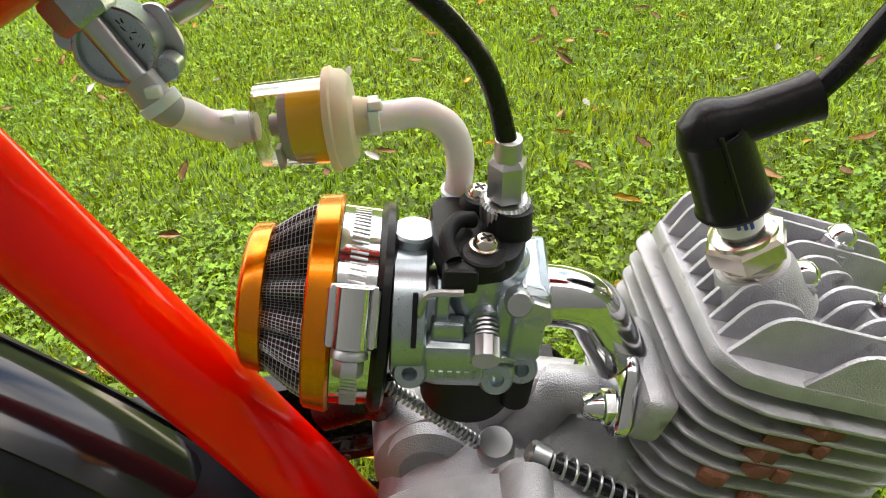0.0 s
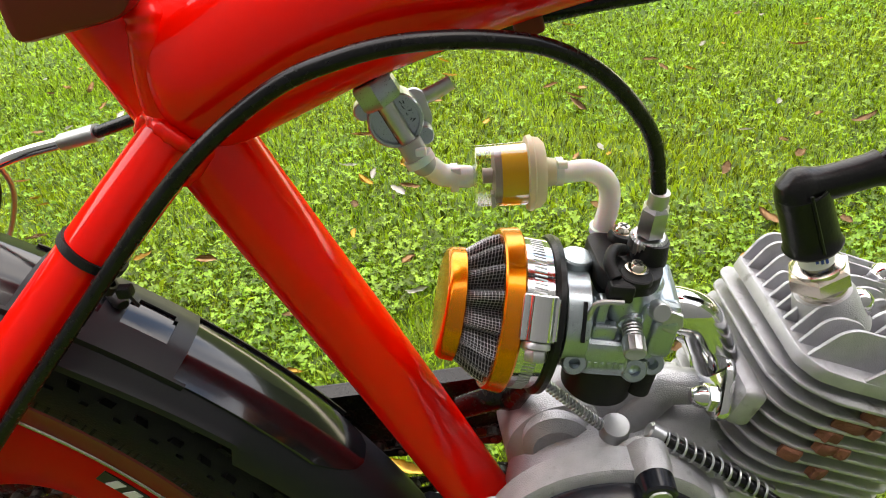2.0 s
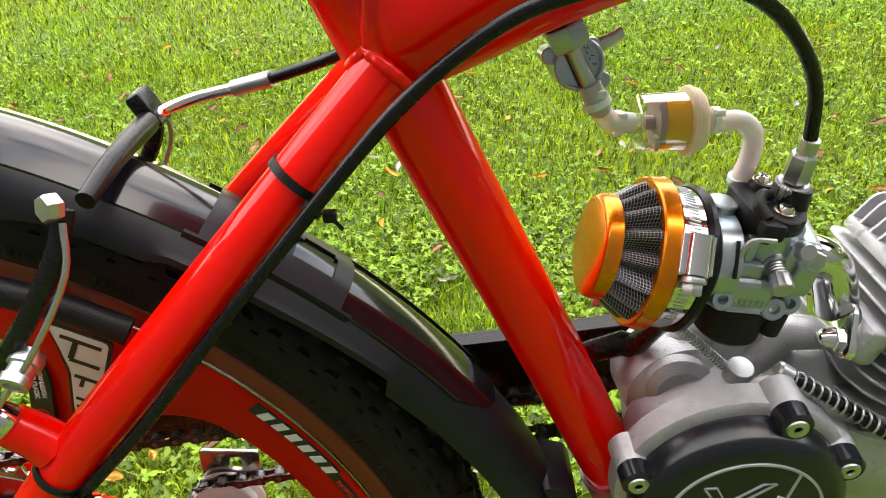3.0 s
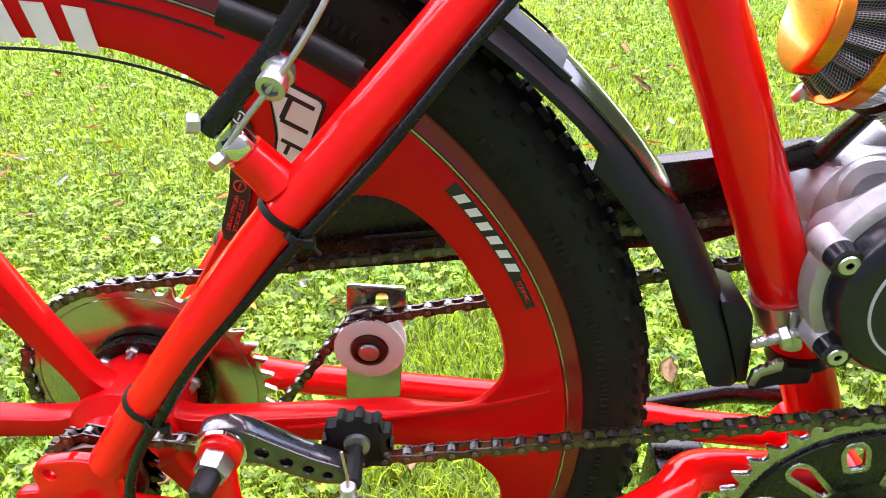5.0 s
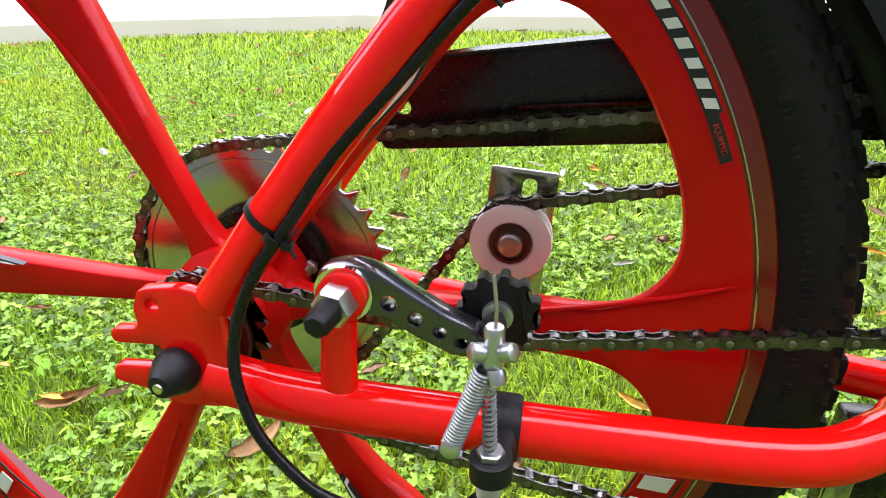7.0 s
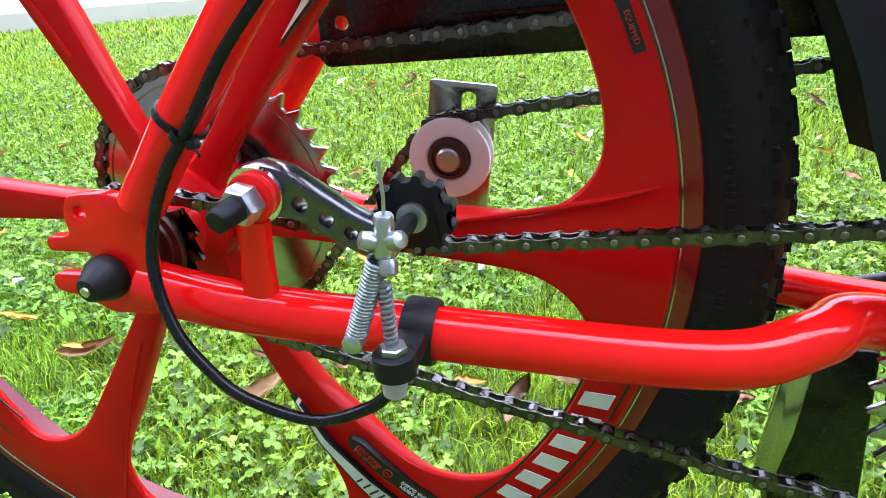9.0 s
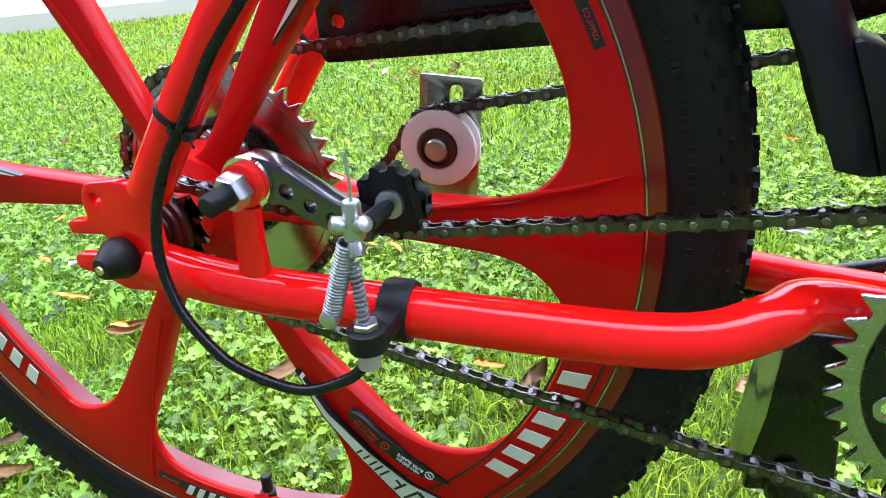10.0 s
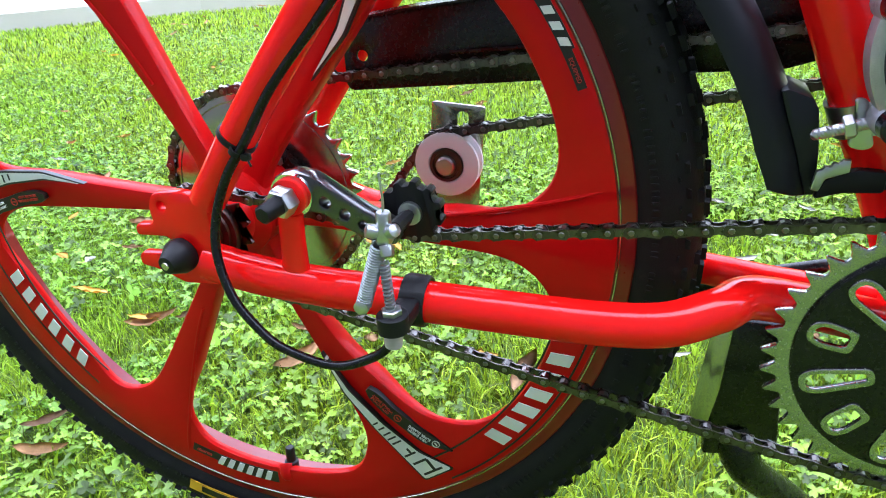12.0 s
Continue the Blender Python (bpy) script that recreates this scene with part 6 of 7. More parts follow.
for j in range(0, 176):
    t = 2 * math.pi * j / 176
    for i in range(6):
        s0_, s1_ = CONE + CONE_L * i / 6, CONE + CONE_L * (i + 1) / 6
        nrm = (u_ * math.cos(t) + w_ * math.sin(t))
        wire(cone_p(s0_, t, 0.0002), cone_p(s1_, t, 0.0002), nrm, 0.0001)
for i in range(1, 14):
    s = CONE + CONE_L * i / 14
    for j in range(N):
        t0, t1 = 2 * math.pi * j / N, 2 * math.pi * (j + 1) / N
        nrm = (u_ * math.cos(t0) + w_ * math.sin(t0))
        wire(cone_p(s, t0, 0.00025), cone_p(s, t1, 0.00025), nrm, 0.0001)
me = bpy.data.meshes.new("wire_gauze")
me.from_pydata(verts, [], faces)
me.materials.append(MESH_WIRE)
wg = new("wire_gauze", me)
wg.parent = filt
tagged(wg, "fine woven steel gauze over the pleats", kind="stuff")
fring("rubber_neck", [(-0.0450, 0.0250), (-0.0450, 0.0318), (-0.0280, 0.0312), (-0.0280, 0.0250)], GASKET, "black rubber neck")
fring("rubber_gasket", [(-0.0303, 0.0250), (-0.0311, 0.0330), (-0.0295, 0.0344), (-0.0272, 0.0342), (-0.0262, 0.0325), (-0.0262, 0.0200)], GASKET, "black rubber gasket")
clampo = tagged(new("hose_clamp"), "zinc plated worm-drive hose clamp")
clampo.parent = engine
fring("band", [(-0.0428, 0.0317), (-0.0428, 0.0326), (-0.0314, 0.0322), (-0.0314, 0.0313)], CHROME, "", 72, clampo)
# worm grooves in the band
for j in range(110):
    t = 2 * math.pi * j / 110
    nrm = u_ * math.cos(t) + w_ * math.sin(t)
    if nrm.y > 0.25:
        continue
    bm = bmesh.new()
    tan = a_.cross(nrm)
    block(bm, (0.0052, 0.0007, 0.0004), at(FO + a_ * -0.0371 + nrm * 0.0325, (a_ + tan * 0.12).normalized(), tan, nrm), 0.0002)
    part("groove", bm, STEEL, clampo)
# the housing sits on the near side
hn = V((0, -0.83, 0.0)) + EZ * 0.56
hn = (hn - a_ * hn.dot(a_)).normalized()
ht = a_.cross(hn).normalized()
if ht.z < 0:
    ht = -ht
hc = FO + a_ * -0.0374 + hn * 0.0348
bm = bmesh.new()
sweep(bm, [hc + ht * -0.0085 + hn * 0.001, hc + ht * 0.0085 + hn * 0.001], 0.0054, 26)
part("housing", bm, CHROME, clampo, "bright clamp housing")
bm = bmesh.new()
block(bm, (0.0138, 0.0030, 0.0185), at(hc - hn * 0.0012, a_, hn, ht), 0.0012)
for sgn in (-1, 1):
    sweep(bm, [hc + ht * -0.0080 + a_ * 0.0056 * sgn + hn * 0.0004, hc + ht * 0.0080 + a_ * 0.0056 * sgn + hn * 0.0004], 0.0020, 12)
part("housing_foot", bm, CHROME, clampo)
bm = bmesh.new()
lathe(bm, [(0, 0.0050), (0.001, 0.0054), (0.0025, 0.0054), (0.003, 0.0044)], hc - ht * 0.0090, -ht, 20)
hexnut(bm, hc - ht * 0.0120, -ht, 0.0044, 0.0048)
part("worm_screw", bm, STEEL, clampo)

# ---- fuel tap, hoses and fuel filter ----
tap = tagged(new("fuel_tap"), "zinc cast fuel tap with a flat lever under the tank tube")
tap.parent = bike
tc_ = V((0.3610, -0.0015, 0.3162))
tn = V((0.12, -0.95, 0.12)).normalized()        # the round face looks this way
ta = V((0.40, -0.06, -0.88))
ta = (ta - tn * ta.dot(tn)).normalized()        # down the tap's stem
ts = ta.cross(tn).normalized()
if ts.x < 0:
    ts = -ts
TM = at(tc_, ts, ta, tn)
bm = bmesh.new()
lathe(bm, [(-0.056, 0.0230), (-0.034, 0.0228), (-0.0255, 0.0212), (-0.0205, 0.0178), (-0.0180, 0.0125), (-0.0172, 0.0090), (-0.0165, 0.0078)], tc_ + V((-0.004, 0, 0)), ta, 32)
part("tank_spigot", bm, RED, tap, "rounded red boss under the tank")
bm = bmesh.new()
hexnut(bm, tc_ - ta * 0.0170 + tn * 0.001, ta, 0.0082, 0.0095, 0.3)
part("union_nut", bm, CARB, tap)
# round body: a raised rim round a sunken face
bm = bmesh.new()
lathe(bm, [(-0.012, 0.0), (-0.012, 0.0098), (-0.002, 0.0100), (0.0016, 0.0100), (0.0022, 0.0095), (0.0022, 0.0086), (0.0002, 0.0084), (0.0, 0.0)], tc_, tn, 44)
body = part("tap_body", bm, CARB, tap, "round zinc tap body with a sunken face")
for u, v in ((-0.0083, -0.0080), (0.0060, 0.0108)):
    bm = bmesh.new()
    lathe(bm, [(-0.008, 0.0034), (-0.001, 0.0034), (-0.0005, 0.0030)], TM @ V((u, v, 0)), tn, 20)
    block(bm, (0.006, 0.005, 0.006), TM @ Matrix.Translation((u * 0.8, v, -0.005)), 0.001)
    part("screw_lobe", bm, CARB, body)
bm = bmesh.new()
plate(bm, [rounded([((r + u) * 0.7071, (r - u) * 0.7071) for r, u in ((0.002, 0.0095), (0.0078, 0.0110), (0.0150, 0.001), (0.0145, -0.0045), (0.0110, -0.0055), (0.006, -0.004))], 0.003, 4)], -0.0125, -0.0095, 0.0006, TM)
part("back_plate", bm, STEEL, tap, "bright pressed plate behind the tap")
bm = bmesh.new()
sweep(bm, [tc_ - ta * 0.0120 + tn * 0.0022, tc_ + ta * 0.0150 + tn * 0.0022], 0.0030, 18)
part("tap_stem", bm, STEEL, tap, "straight bright stem across the face")
bm = bmesh.new()
sweep(bm, [tc_ - ta * 0.0085 + tn * 0.0006 - ts * 0.0032, tc_ + ta * 0.0088 + tn * 0.0006 - ts * 0.0032], 0.0004, 6)
part("rust_line", bm, RUST, tap)
random.seed(3)
for i in range(9):
    bm = bmesh.new()
    u, v = random.uniform(0.0038, 0.0066), random.uniform(-0.0045, 0.0045)
    block(bm, (random.uniform(0.0006, 0.0016), 0.0003, 0.0003), TM @ Matrix.Translation((u, v, 0.0002)) @ Matrix.Rotation(random.uniform(0, 3), 4, "Z"), 0.0)
    part("bar", bm, GASKET, body)
bm = bmesh.new()
sweep(bm, [TM @ V((0.0125, 0.002, -0.014)), V((0.3770, 0.0150, 0.3195)), V((0.3815, 0.0165, 0.3215))], 0.0030, 10, flat=0.4)
part("lever", bm, STEEL, tap, "flat zinc lever")

fuel = tagged(new("fuel_line"), "milky fuel hose with a clear inline filter")
fuel.parent = bike
fa, fb = V((0.3866, 0.0080, 0.2862)), V((0.4140, 0.0088, 0.2850))
fx = (fb - fa).normalized()
p_tap = tc_ + ta * 0.0085 + tn * 0.0022
bm = bmesh.new()
HL = spline([p_tap, p_tap + ta * 0.009, (0.3715, 0.0010, 0.2950), (0.3755, 0.0050, 0.2895), fa - fx * 0.001], 6)
sweep(bm, HL, 0.0044, 18)
part("hose", bm, HOSE, fuel, "milky plastic fuel hose")
bm = bmesh.new()
sweep(bm, HL[0:9], 0.00455, 18)
part("hose_end", bm, HOSE_END, fuel, "hose end darkened by the barb inside")
bm = bmesh.new()
HR = spline([fb + fx * 0.002, (0.4235, 0.0115, 0.2828), (0.4330, 0.0135, 0.2815), (0.4405, 0.0160, 0.2740), (0.4420, 0.0185, 0.2620), (0.4395, 0.0200, 0.2490)], 6)
sweep(bm, HR, 0.0044, 18)
part("hose", bm, HOSE, fuel, "milky plastic fuel hose")
for p, d in ((p_tap + ta * 0.008, ta), (fa - fx * 0.007, fx), (fb + fx * 0.006, fx), (V((0.4400, 0.0200, 0.2500)), V((0.1, -0.1, 1)))):
    bm = bmesh.new()
    ringband(bm, [(-0.0016, 0.0044), (0.0016, 0.0044), (0.0014, 0.0056), (-0.0014, 0.0056)], p, d, 26)
    block(bm, (0.004, 0.0025, 0.003), Matrix.Translation(V(p) + V((0.001, -0.0035, 0.0045))), 0.0006)
    part("hose_clip", bm, HOSE, fuel, "clear plastic hose clip")
ff = tagged(new("fuel_filter"), "clear plastic fuel filter with amber paper")
ff.parent = bike
L_ = (fb - fa).length
def fl(prof, mat, name, label="", n=40, cap=True):
    bm = bmesh.new()
    lathe(bm, prof, fa, fx, n, cap=cap)
    return part(name, bm, mat, ff, label)


fl([(0.0, 0.004), (0.0006, 0.0105), (0.0014, 0.0118), (0.0206, 0.0124)], CLEAR, "clear_cup", "clear plastic cup", cap=False)
fl([(0.0108, 0.0), (0.0108, 0.0114), (0.0208, 0.0118), (0.0208, 0.0)], AMBER, "paper_element", "amber paper element", 40)
fl([(0.0082, 0.0), (0.0082, 0.0104), (0.0107, 0.0110), (0.0107, 0.0)], GREY_PLASTIC, "element_cap", "grey plastic end of the element")
fl([(0.004, 0.0030), (0.0078, 0.0030)], GREY_PLASTIC, "spigot")
fl([(0.0204, 0.0126), (0.0208, 0.0144), (0.0226, 0.0148), (0.0232, 0.0140), (0.0256, 0.0136), (0.0274, 0.0118), (0.0280, 0.006), (0.0340, 0.0046), (0.0344, 0.003)], CREAM, "filter_lid", "cream plastic lid")
fl([(-0.008, 0.0032), (0.0002, 0.0040)], HOSE, "inlet")
bm = bmesh.new()
block(bm, (0.0016, 0.004, 0.006), at(fa + fx * 0.0072 + V((0, -0.0095, -0.005)), fx, (0, 1, 0), (0, 0, 1)), 0.0004)
part("element_key", bm, GREY_PLASTIC, ff)

# under-tank cable and its red tab
bm = bmesh.new()
sweep(bm, spline([(0.345, 0.004, 0.330), (0.3767, 0.002, 0.3405), (0.4028, 0.0, 0.3462), (0.4296, 0.0, 0.3500), (0.4700, 0.0, 0.3540), (0.62, 0, 0.372)], 5), 0.0036, 12)
part("brake_cable", bm, CABLE, bike, "black cable under the tank tube")
bm = bmesh.new()
block(bm, (0.0100, 0.010, 0.014), Matrix.Translation((0.4078, -0.001, 0.3490)) @ Matrix.Rotation(radians(-12), 4, "Y"), 0.0015)
part("cable_tab", bm, DARK_RED, bike, "dark red cable clip")
# dark red side flap by the seat clamp
bm = bmesh.new()
plate(bm, [rounded([(0.255, 0.360), (0.291, 0.3655), (0.297, 0.374), (0.296, 0.41), (0.255, 0.41)], 0.006, 4)], -0.030, -0.018, 0.003, XZ)
part("seat_flap", bm, DARK_RED, bike, "dark red seat clamp cover")

# weld beads at the frame joints
def along(pts, p):
    """Distance from p to a line of points."""
    best = 9.0
    for a, b in zip(pts, pts[1:]):
        d = b - a
        f = max(0.0, min(1.0, (p - a).dot(d) / d.dot(d)))
        best = min(best, (p - a - d * f).length)
    return best


def joint(main, r_main, branch, r_branch, bead, turns, ripple=0.16):
    """A rippled weld bead where a branch tube runs into a main tube."""
    end, start = V(branch[0]), V(branch[1])
    ax = (end - start).normalized()
    _, e1, e2 = basis(ax)
    loop = []
    for i in range(turns * 4):
        t = 2 * math.pi * i / (turns * 4)
        p = start + (e1 * math.cos(t) + e2 * math.sin(t)) * r_branch
        for _ in range(int((end - start).length / 0.0003) + 8):
            if along(main, p) < r_main:
                break
            p = p + ax * 0.0003
        loop.append(p)
    for _ in range(3):
        loop = [(loop[i - 1] + 2 * p + loop[(i + 1) % len(loop)]) / 4 for i, p in enumerate(loop)]
    bm = bmesh.new()
    sweep(bm, loop, [bead * (1 + ripple * math.sin(i * math.pi / 2)) for i in range(len(loop))], 10, closed=True)
    return part("weld_bead", bm, RED, bike, "rippled red weld bead")


SEAT_LINE = [V(p) for p in spline([(0.235, 0, 0.455), (0.258, 0, 0.40), (0.30, 0, 0.295), (0.3467, 0, 0.185), (0.3912, 0, 0.076)], 6)]
for sy in (-1, 1):
    seam = spline([(0.286, sy * 0.0150, 0.378), (0.2905, sy * 0.0165, 0.3657), (0.2905, sy * 0.0175, 0.3580), (0.2886, sy * 0.0175, 0.3494), (0.2870, sy * 0.0170, 0.3366), (0.2890, sy * 0.0165, 0.3295), (0.2930, sy * 0.0150, 0.3231)], 14)
    bm = bmesh.new()
    sweep(bm, seam, [0.0058 * (1 + 0.07 * max(0.0, 1 - i / 45) * math.sin(i * math.pi / 4)) for i in range(len(seam))], 16)
    part("weld_bead", bm, RED, bike, "rippled red weld bead")
for sy in (-1, 1):
    joint(SEAT_LINE, 0.0163, ((0.288, sy * 0.014, 0.322), (0.254, sy * 0.027, 0.290)), 0.0108, 0.0030, 18, 0.08)

# ---- engine clamp on the seat tube, strap and stand ----
uc = tagged(new("engine_clamp"), "steel engine clamp bolted round the seat tube")
uc.parent = bike
tube_at = lambda z: V((0.3915 + (0.075 - z) * 0.425, 0, z))
ax_ = V((-0.37, 0, 0.93))
bm = bmesh.new()
ringband(bm, [(-0.0085, 0.0163), (0.0085, 0.0163), (0.0090, 0.0183), (-0.0090, 0.0183)], tube_at(0.0765), ax_, 40)
part("clamp_band", bm, STEEL, uc)
bm = bmesh.new()
plate(bm, [rounded([(0.3770, 0.0835), (0.3830, 0.0825), (0.3895, 0.0580), (0.3840, 0.0560), (0.3770, 0.0585), (0.3790, 0.070)], 0.003, 4)], -0.0285, -0.0255, 0.001, Matrix.Translation((0.002, 0, 0.0065)) @ XZ)
part("clamp_plate", bm, STEEL, uc)
bm = bmesh.new()
sweep(bm, helix((0.3635, -0.030, 0.0712), (0.04, 0, 0.011), 0.0004, 0.038, 26, 10), 0.0028, 8)
part("threaded_rod", bm, STEEL, uc, "threaded steel rod")
for x in (0.3760, 0.3900):
    bm = bmesh.new()
    hexnut(bm, (x, -0.030, 0.0715 + (x - 0.3635) * 0.27), (0.96, 0, 0.27), 0.0062, 0.0050)
    part("nut", bm, STEEL, uc)
bm = bmesh.new()
ringband(bm, [(-0.0045, 0.0163), (0.0045, 0.0163), (0.0045, 0.0181), (-0.0045, 0.0181)], tube_at(0.0425), (-0.1, 0.05, 0.98), 40)
part("strap", bm, MATT_BLACK, bike, "black strap round the seat tube")
bm = bmesh.new()
plate(bm, [rounded([(0.3646, 0.0340), (0.3663, 0.0440), (0.3690, 0.0450), (0.3700, 0.0470), (0.3725, 0.0465), (0.3735, 0.0490), (0.3760, 0.0485), (0.3775, 0.0505), (0.3815, 0.0505), (0.3815, 0.0440), (0.3710, 0.0400), (0.3685, 0.0330)], 0.0006, 2)], -0.030, -0.0265, 0.0006, Matrix.Translation((0.001, 0, 0.0075)) @ XZ)
part("strap_buckle", bm, STEEL, bike, "serrated steel buckle of the strap")
bm = bmesh.new()
plate(bm, [rounded([(0.3670, 0.0280), (0.3690, 0.0340), (0.3720, 0.0400), (0.3860, 0.0450), (0.3990, 0.0440), (0.3990, 0.0330), (0.3800, 0.0320)], 0.002, 3)], -0.0285, -0.0220, 0.001, Matrix.Translation((0.001, 0, 0.0075)) @ XZ)
part("strap_end", bm, MATT_BLACK, bike)

stand = tagged(new("centre_stand"), "black centre stand with an olive steel plate that holds the rear wheel clear of the grass")
stand.parent = bike
bm = bmesh.new()
plate(bm, [rounded([(0.336, -0.060), (0.372, -0.060), (0.379, -0.165), (0.331, -0.172), (0.332, -0.12)], 0.003, 3)], 0.000, 0.030, 0.003, XZ)
part("stand_body", bm, SATIN_BLACK, stand)
bm = bmesh.new()
plate(bm, [rounded([(0.329, -0.060), (0.341, -0.060), (0.337, -0.110), (0.330, -0.150), (0.321, -0.150), (0.321, -0.125)], 0.003, 3)], -0.008, -0.004, 0.0008, XZ)
part("side_plate", bm, BRUSHED, stand, "bare steel side plate")
bm = bmesh.new()
foot = -AXLE + rise(0.5, 0.1) + 0.004
sweep(bm, spline([(0.352, 0.012, -0.150), (0.3610, 0.004, -0.180), (0.4036, 0.030, -0.2325), (0.490, 0.093, foot + 0.012), (0.515, 0.105, foot)], 4), [0.0150, 0.0145, 0.014, 0.0135, 0.013, 0.0125, 0.012, 0.012, 0.0115, 0.011, 0.011, 0.0105, 0.010, 0.010, 0.0095, 0.009, 0.009], 16)
part("stand_leg", bm, SATIN_BLACK, stand, "black steel leg of the stand")
# ---- grass ----
def leafy(name, rgb, scale, hue=0.05, val=0.35, trans=0.45, rough=0.5):
    m = bpy.data.materials.new(name)
    m.use_nodes = True
    nt = m.node_tree
    b = nt.nodes["Principled BSDF"]
    out = nt.nodes["Material Output"]
    geo, hsv, tex, tc = nt.nodes.new("ShaderNodeNewGeometry"), nt.nodes.new("ShaderNodeHueSaturation"), nt.nodes.new("ShaderNodeTexNoise"), nt.nodes.new("ShaderNodeTexCoord")
    tex.inputs["Scale"].default_value = scale
    nt.links.new(tc.outputs["Object"], tex.inputs["Vector"])
    m1, m2, m3 = nt.nodes.new("ShaderNodeMapRange"), nt.nodes.new("ShaderNodeMapRange"), nt.nodes.new("ShaderNodeMath")
    m1.inputs["To Min"].default_value, m1.inputs["To Max"].default_value = 0.5 - hue, 0.5 + hue * 0.6
    m2.inputs["To Min"].default_value, m2.inputs["To Max"].default_value = 1 - val, 1 + val
    nt.links.new(tex.outputs["Fac"], m1.inputs["Value"])
    nt.links.new(geo.outputs["Random Per Island"], m2.inputs["Value"])
    nt.links.new(m1.outputs["Result"], hsv.inputs["Hue"])
    nt.links.new(m2.outputs["Result"], hsv.inputs["Value"])
    hsv.inputs["Color"].default_value = (*rgb, 1)
    nt.links.new(hsv.outputs["Color"], b.inputs["Base Color"])
    b.inputs["Roughness"].default_value = rough
    b.inputs["Specular IOR Level"].default_value = 0.34
    tr, mx = nt.nodes.new("ShaderNodeBsdfTranslucent"), nt.nodes.new("ShaderNodeMixShader")
    nt.links.new(hsv.outputs["Color"], tr.inputs["Color"])
    mx.inputs["Fac"].default_value = trans
    nt.links.new(b.outputs["BSDF"], mx.inputs[1])
    nt.links.new(tr.outputs["BSDF"], mx.inputs[2])
    nt.links.new(mx.outputs["Shader"], out.inputs["Surface"])
    return m


GRASS = leafy("grass_blades", (0.25, 0.385, 0.018), 1.3, val=0.85, trans=0.36, rough=0.34)
CLOVER = leafy("small_round_leaves", (0.205, 0.375, 0.040), 2.0, val=0.8, trans=0.36, rough=0.34)
rng = np.random.default_rng(7)


def soil(x, y):
    return np.array([rise(a, b) for a, b in zip(x, y)])


def scatter(n, x0, x1, y0, y1):
    return rng.uniform(x0, x1, n) + rng.normal(0, 0.16, n), rng.uniform(y0, y1, n) + rng.normal(0, 0.07 if y1 < 3 else 0.3, n) * (1 if y0 > -1 else 0)


def grass(patches):
    P, F = [], []
    base = 0
    for n, x0, x1, y0, y1, hmin, hmax, w in patches:
        x, y = scatter(n, x0, x1, y0, y1)
        z = soil(x, y)
        a, lean = rng.uniform(0, 2 * np.pi, n), rng.uniform(0.2, 1.2, n)
        h, wd = rng.uniform(hmin, hmax, n), w * rng.uniform(0.6, 1.3, n)
        b = rng.uniform(0, 2 * np.pi, n)
        sx, sy, lx, ly = np.cos(a) * wd, np.sin(a) * wd, np.cos(b) * lean * h, np.sin(b) * lean * h
        rows = [(x - sx, y - sy, z - 0.004), (x + sx, y + sy, z - 0.004), (x - 0.8 * sx + 0.4 * lx, y - 0.8 * sy + 0.4 * ly, z + 0.62 * h), (x + 0.8 * sx + 0.4 * lx, y + 0.8 * sy + 0.4 * ly, z + 0.62 * h), (x + lx, y + ly, z + h * (1.05 - 0.35 * lean))]
        v = np.stack([np.stack(r, 1) for r in rows], 1).reshape(-1, 3)
        i = base + 5 * np.arange(n)[:, None]
        F.append(np.concatenate([i + [0, 1, 3], i + [0, 3, 2], i + [2, 3, 4]], 0))
        P.append(v)
        base += 5 * n
    return np.concatenate(P), np.concatenate(F)


def mesh_from(name, P, F, mat):
    me = bpy.data.meshes.new(name)
    me.vertices.add(len(P))
    me.vertices.foreach_set("co", P.ravel())
    me.loops.add(F.size)
    me.loops.foreach_set("vertex_index", F.ravel().astype(np.int32))
    me.polygons.add(len(F))
    me.polygons.foreach_set("loop_start", np.arange(0, F.size, F.shape[1], dtype=np.int32))
    me.polygons.foreach_set("loop_total", np.full(len(F), F.shape[1], dtype=np.int32))
    me.update(calc_edges=True)
    me.materials.append(mat)
    return new(name, me)


P, F = grass([(60000, -1.1, 1.2, -0.25, 0.65, 0.014, 0.042, 0.0010), (100000, -1.5, 1.5, -0.25, 0.9, 0.008, 0.027, 0.0011), (140000, -2.4, 2.2, 0.7, 2.2, 0.009, 0.028, 0.0016), (100000, -4.2, 3.0, 2.0, 4.9, 0.012, 0.034, 0.0026), (40000, -6, 6, -2.1, -0.2, 0.015, 0.04, 0.004), (60000, -6, 6, 0.3, 5.0, 0.015, 0.036, 0.004), (30000, -14, 10, 9.2, 18, 0.03, 0.06, 0.012)])
tagged(mesh_from("grass", P, F, GRASS), "short bright green lawn grass", "grass", kind="stuff")


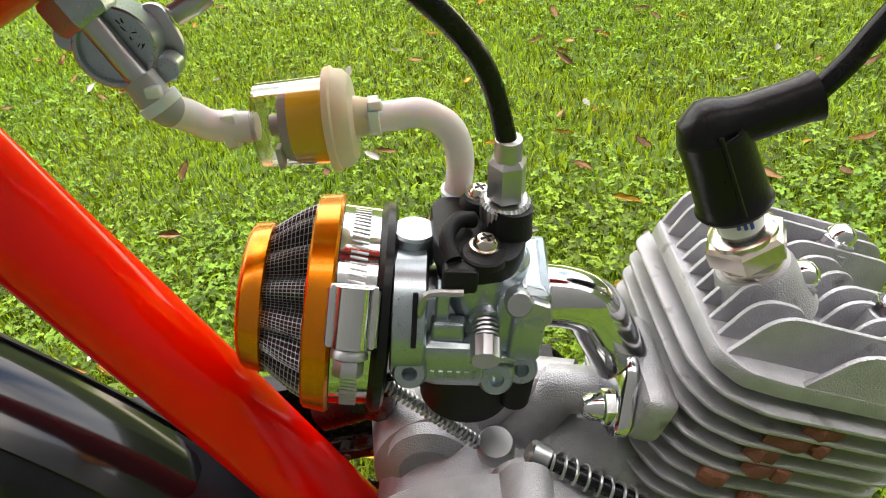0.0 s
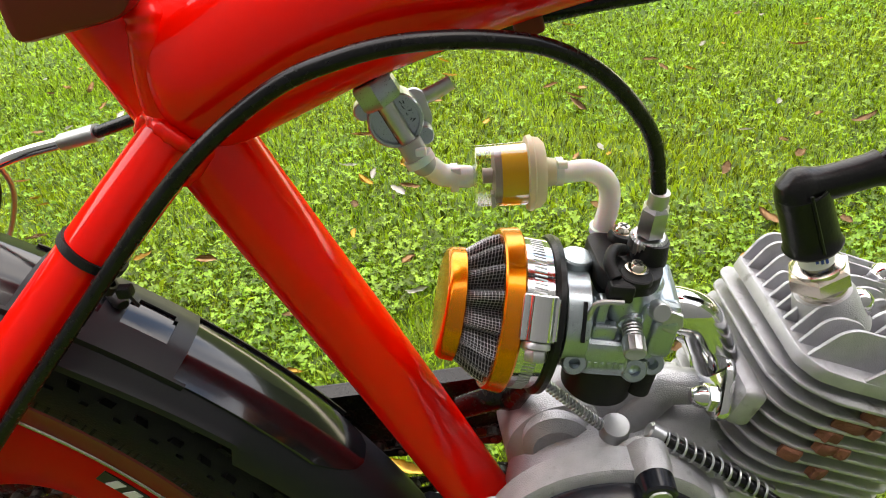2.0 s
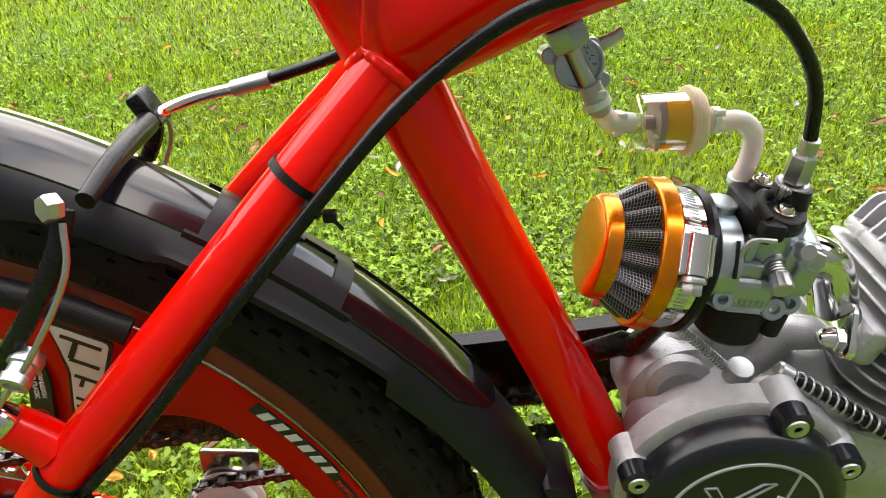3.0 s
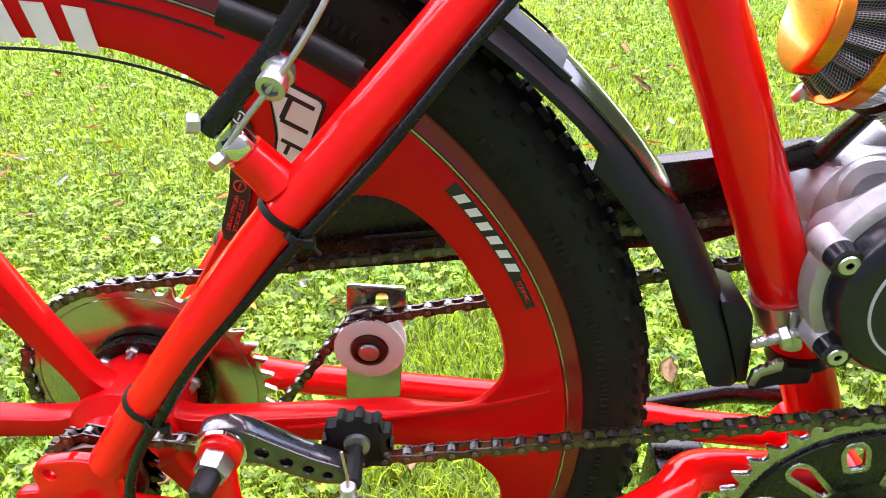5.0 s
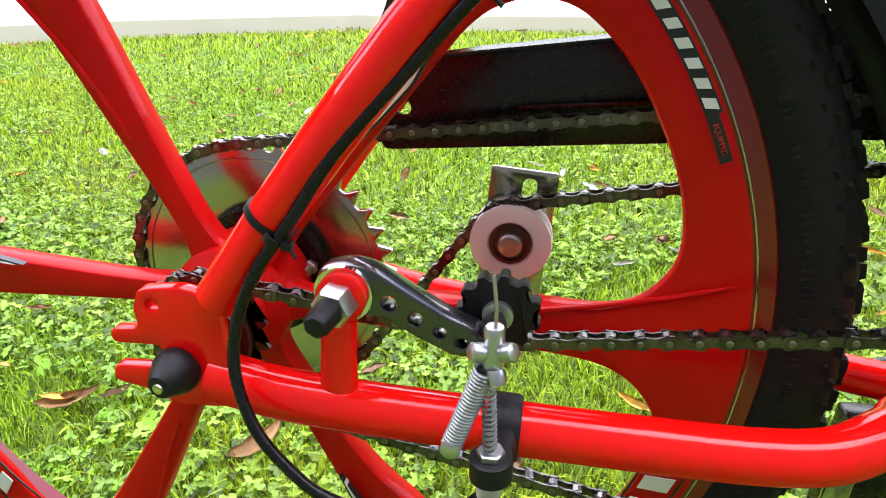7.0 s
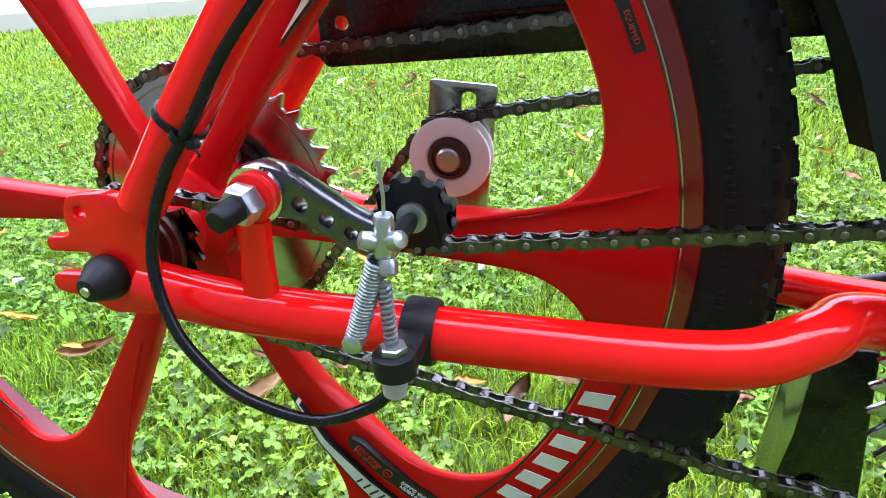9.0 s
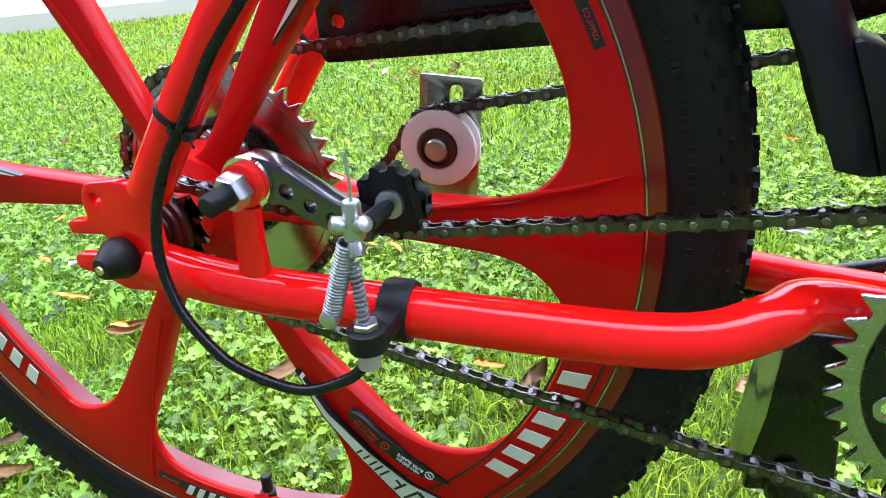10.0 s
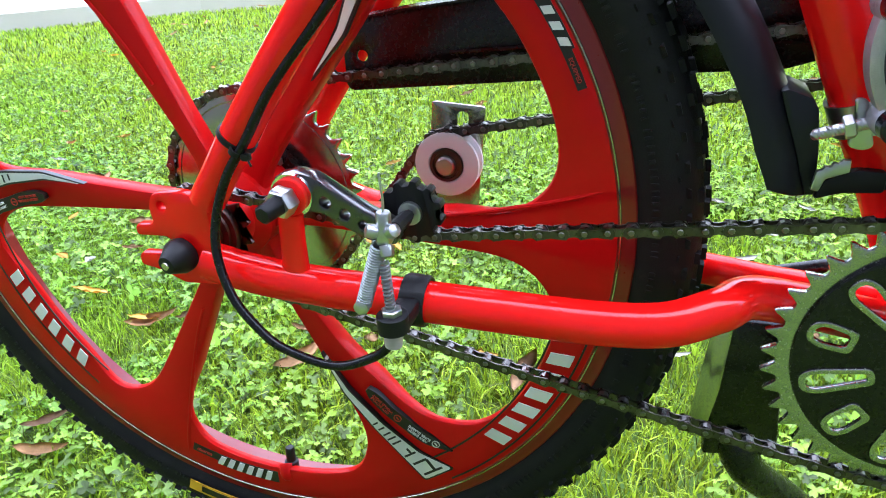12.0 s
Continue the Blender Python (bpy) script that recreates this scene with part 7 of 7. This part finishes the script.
def leaves(patches):
    P, F = [], []
    base = 0
    for n, x0, x1, y0, y1, s0, s1 in patches:
        x, y = scatter(n, x0, x1, y0, y1)
        keep = np.array([noise.noise(V((a * 2.2, b * 2.2, 9.0))) > -0.3 for a, b in zip(x, y)])
        x, y = x[keep], y[keep]
        n = len(x)
        z = soil(x, y) + rng.uniform(0.008, 0.028, n)
        a, s, tx, ty = rng.uniform(0, 2 * np.pi, n), rng.uniform(s0, s1, n), rng.normal(0, 0.35, n), rng.normal(0, 0.35, n)
        ring = []
        for k in range(3):
            for ang, r in ((-0.42, 0.75), (-0.15, 1.0), (0.0, 0.86), (0.15, 1.0), (0.42, 0.75)):
                t = a + 2.094 * k + ang * 1.35
                u, v = np.cos(t) * s * r, np.sin(t) * s * r
                ring.append(np.stack([x + u, y + v, z + tx * u + ty * v - 0.1 * s * (r > 0.9)], 1))
            t = a + 2.094 * k + 1.047
            ring.append(np.stack([x + np.cos(t) * s * 0.28, y + np.sin(t) * s * 0.28, z + tx * np.cos(t) * s * 0.28 + ty * np.sin(t) * s * 0.28], 1))
        v = np.stack([np.stack([x, y, z - 0.0015], 1)] + ring, 1).reshape(-1, 3)
        m = len(ring)
        i = base + (m + 1) * np.arange(n)[:, None]
        F.append(np.concatenate([i + [0, 1 + k, 1 + (k + 1) % m] for k in range(m)], 0))
        P.append(v)
        base += (m + 1) * n
    return np.concatenate(P), np.concatenate(F)


P, F = leaves([(15000, -1.2, 1.3, -0.2, 0.55, 0.004, 0.0115), (15000, -1.5, 1.4, 0.5, 0.95, 0.004, 0.009), (26000, -2.3, 2.1, 0.85, 2.5, 0.004, 0.008)])
tagged(mesh_from("clover", P, F, CLOVER), "low lobed weed leaves among the grass", "weeds", kind="stuff")

# ---- fallen leaves ----
BROWN = material("dry_brown_leaf", (0.36, 0.2, 0.085), 0.7, vary=0.4, scale=150, bump=0.3, bump_scale=600, random_hue=0.45)
YELLOW = material("yellow_leaf", (0.62, 0.36, 0.05), 0.6, vary=0.3, scale=120, bump=0.3, bump_scale=600, random_hue=0.25)
PALELEAF = material("pale_leaf_back", (0.55, 0.52, 0.46), 0.7, vary=0.15, scale=120, bump=0.3, bump_scale=600, random_hue=0.2)


def leaf_mesh(kind_seed, mat, length, width, curl):
    r = random.Random(kind_seed)
    bm = bmesh.new()
    rows = []
    n = 9
    for i in range(n + 1):
        f = i / n
        w = width * (math.sin(math.pi * f) ** 0.75 * (1 - 0.35 * f) + 0.02) * r.uniform(0.88, 1.08)
        zc = curl * length * (0.9 * (f - 0.5) ** 2 * 4 - 0.4) + r.uniform(-0.001, 0.001)
        bend = 0.25 * length * math.sin(f * 2.4) * (r.random() * 0.2 + 0.4) * (1 if kind_seed % 2 else -1)
        rows.append([bm.verts.new((f * length - length / 2, bend + s * w, zc + abs(s) * w * r.uniform(0.25, 0.7))) for s in (-1, -0.5, 0, 0.5, 1)])
    for A, B in zip(rows, rows[1:]):
        for j in range(4):
            bm.faces.new((A[j], A[j + 1], B[j + 1], B[j]))
    geom = bmesh.ops.solidify(bm, geom=bm.faces[:], thickness=0.0005)
    bmesh.ops.recalc_face_normals(bm, faces=bm.faces)
    me = bpy.data.meshes.new("fallen_leaf")
    bm.to_mesh(me)
    bm.free()
    me.materials.append(mat)
    me.shade_smooth()
    return me


KINDS = [(leaf_mesh(1, BROWN, 0.055, 0.014, 0.10), "curled dry brown fallen leaf on the lawn"), (leaf_mesh(2, BROWN, 0.075, 0.013, 0.16), "curled dry brown fallen leaf on the lawn"), (leaf_mesh(3, YELLOW, 0.06, 0.012, 0.12), "yellow fallen leaf on the lawn"), (leaf_mesh(4, YELLOW, 0.04, 0.010, 0.08), "yellow fallen leaf on the lawn"), (leaf_mesh(5, PALELEAF, 0.05, 0.011, 0.10), "pale underside of a fallen leaf on the lawn"), (leaf_mesh(6, PALELEAF, 0.035, 0.010, 0.06), "pale underside of a fallen leaf on the lawn")]


def drop_leaf(x, y, k, s=1.0, turn=None):
    me, label = KINDS[k]
    ob = tagged(new("fallen_leaf", me), label, "leaf", "fallen leaves on the lawn")
    t = random.uniform(0, 6.28) if turn is None else turn
    ob.matrix_basis = Matrix.Translation((x, y, rise(x, y) + 0.031)) @ Euler((random.uniform(-0.3, 0.3), random.uniform(-0.3, 0.3), t)).to_matrix().to_4x4() @ Matrix.Scale(s, 4)


random.seed(11)
# leaves whose places can be told: place, kind, size
PLACED = [(-0.326, 0.433, 2, 0.8), (-1.469, 1.268, 0, 0.8), (-0.398, 0.081, 1, 0.8), (-0.645, 0.439, 5, 0.8), (-0.364, 0.040, 1, 0.8), (0.084, 0.573, 2, 0.8), (0.006, 0.576, 3, 0.8), (-1.158, 1.423, 0, 0.8), (-0.694, 1.809, 0, 0.8), (0.281, 0.764, 4, 0.9), (-0.602, 0.497, 0, 0.8), (-0.363, 0.319, 0, 0.8), (-0.135, 0.908, 0, 0.8), (-0.738, 2.435, 0, 0.8), (0.715, 1.599, 0, 0.8), (0.376, 0.823, 4, 0.9), (0.630, 1.628, 0, 0.8), (-0.373, 1.646, 0, 0.8), (-0.980, 2.829, 0, 0.8), (1.211, 1.323, 0, 0.8), (-0.650, 0.885, 0, 0.8), (0.137, 1.075, 0, 0.8), (0.789, 1.648, 5, 0.8), (0.357, 0.862, 0, 0.8), (1.155, 1.409, 5, 0.8), (0.788, 1.643, 0, 0.8), (0.596, 1.579, 5, 0.8), (0.950, 1.695, 0, 0.8), (1.092, 1.205, 0, 0.8), (0.923, 1.102, 0, 0.8), (1.073, 0.875, 0, 0.8), (0.770, 1.051, 0, 0.8)]
for x, y, k, s in PLACED:
    drop_leaf(x, y, k, s)
for i in range(350):
    y = 0.25 + 4.2 * random.random() ** 1.1
    x = random.uniform(-0.5 - 0.75 * y, 0.75 + 0.62 * y)
    drop_leaf(x, y, random.choice((0, 0, 1, 1, 2, 3, 3, 4, 5)), random.uniform(0.6, 1.1))
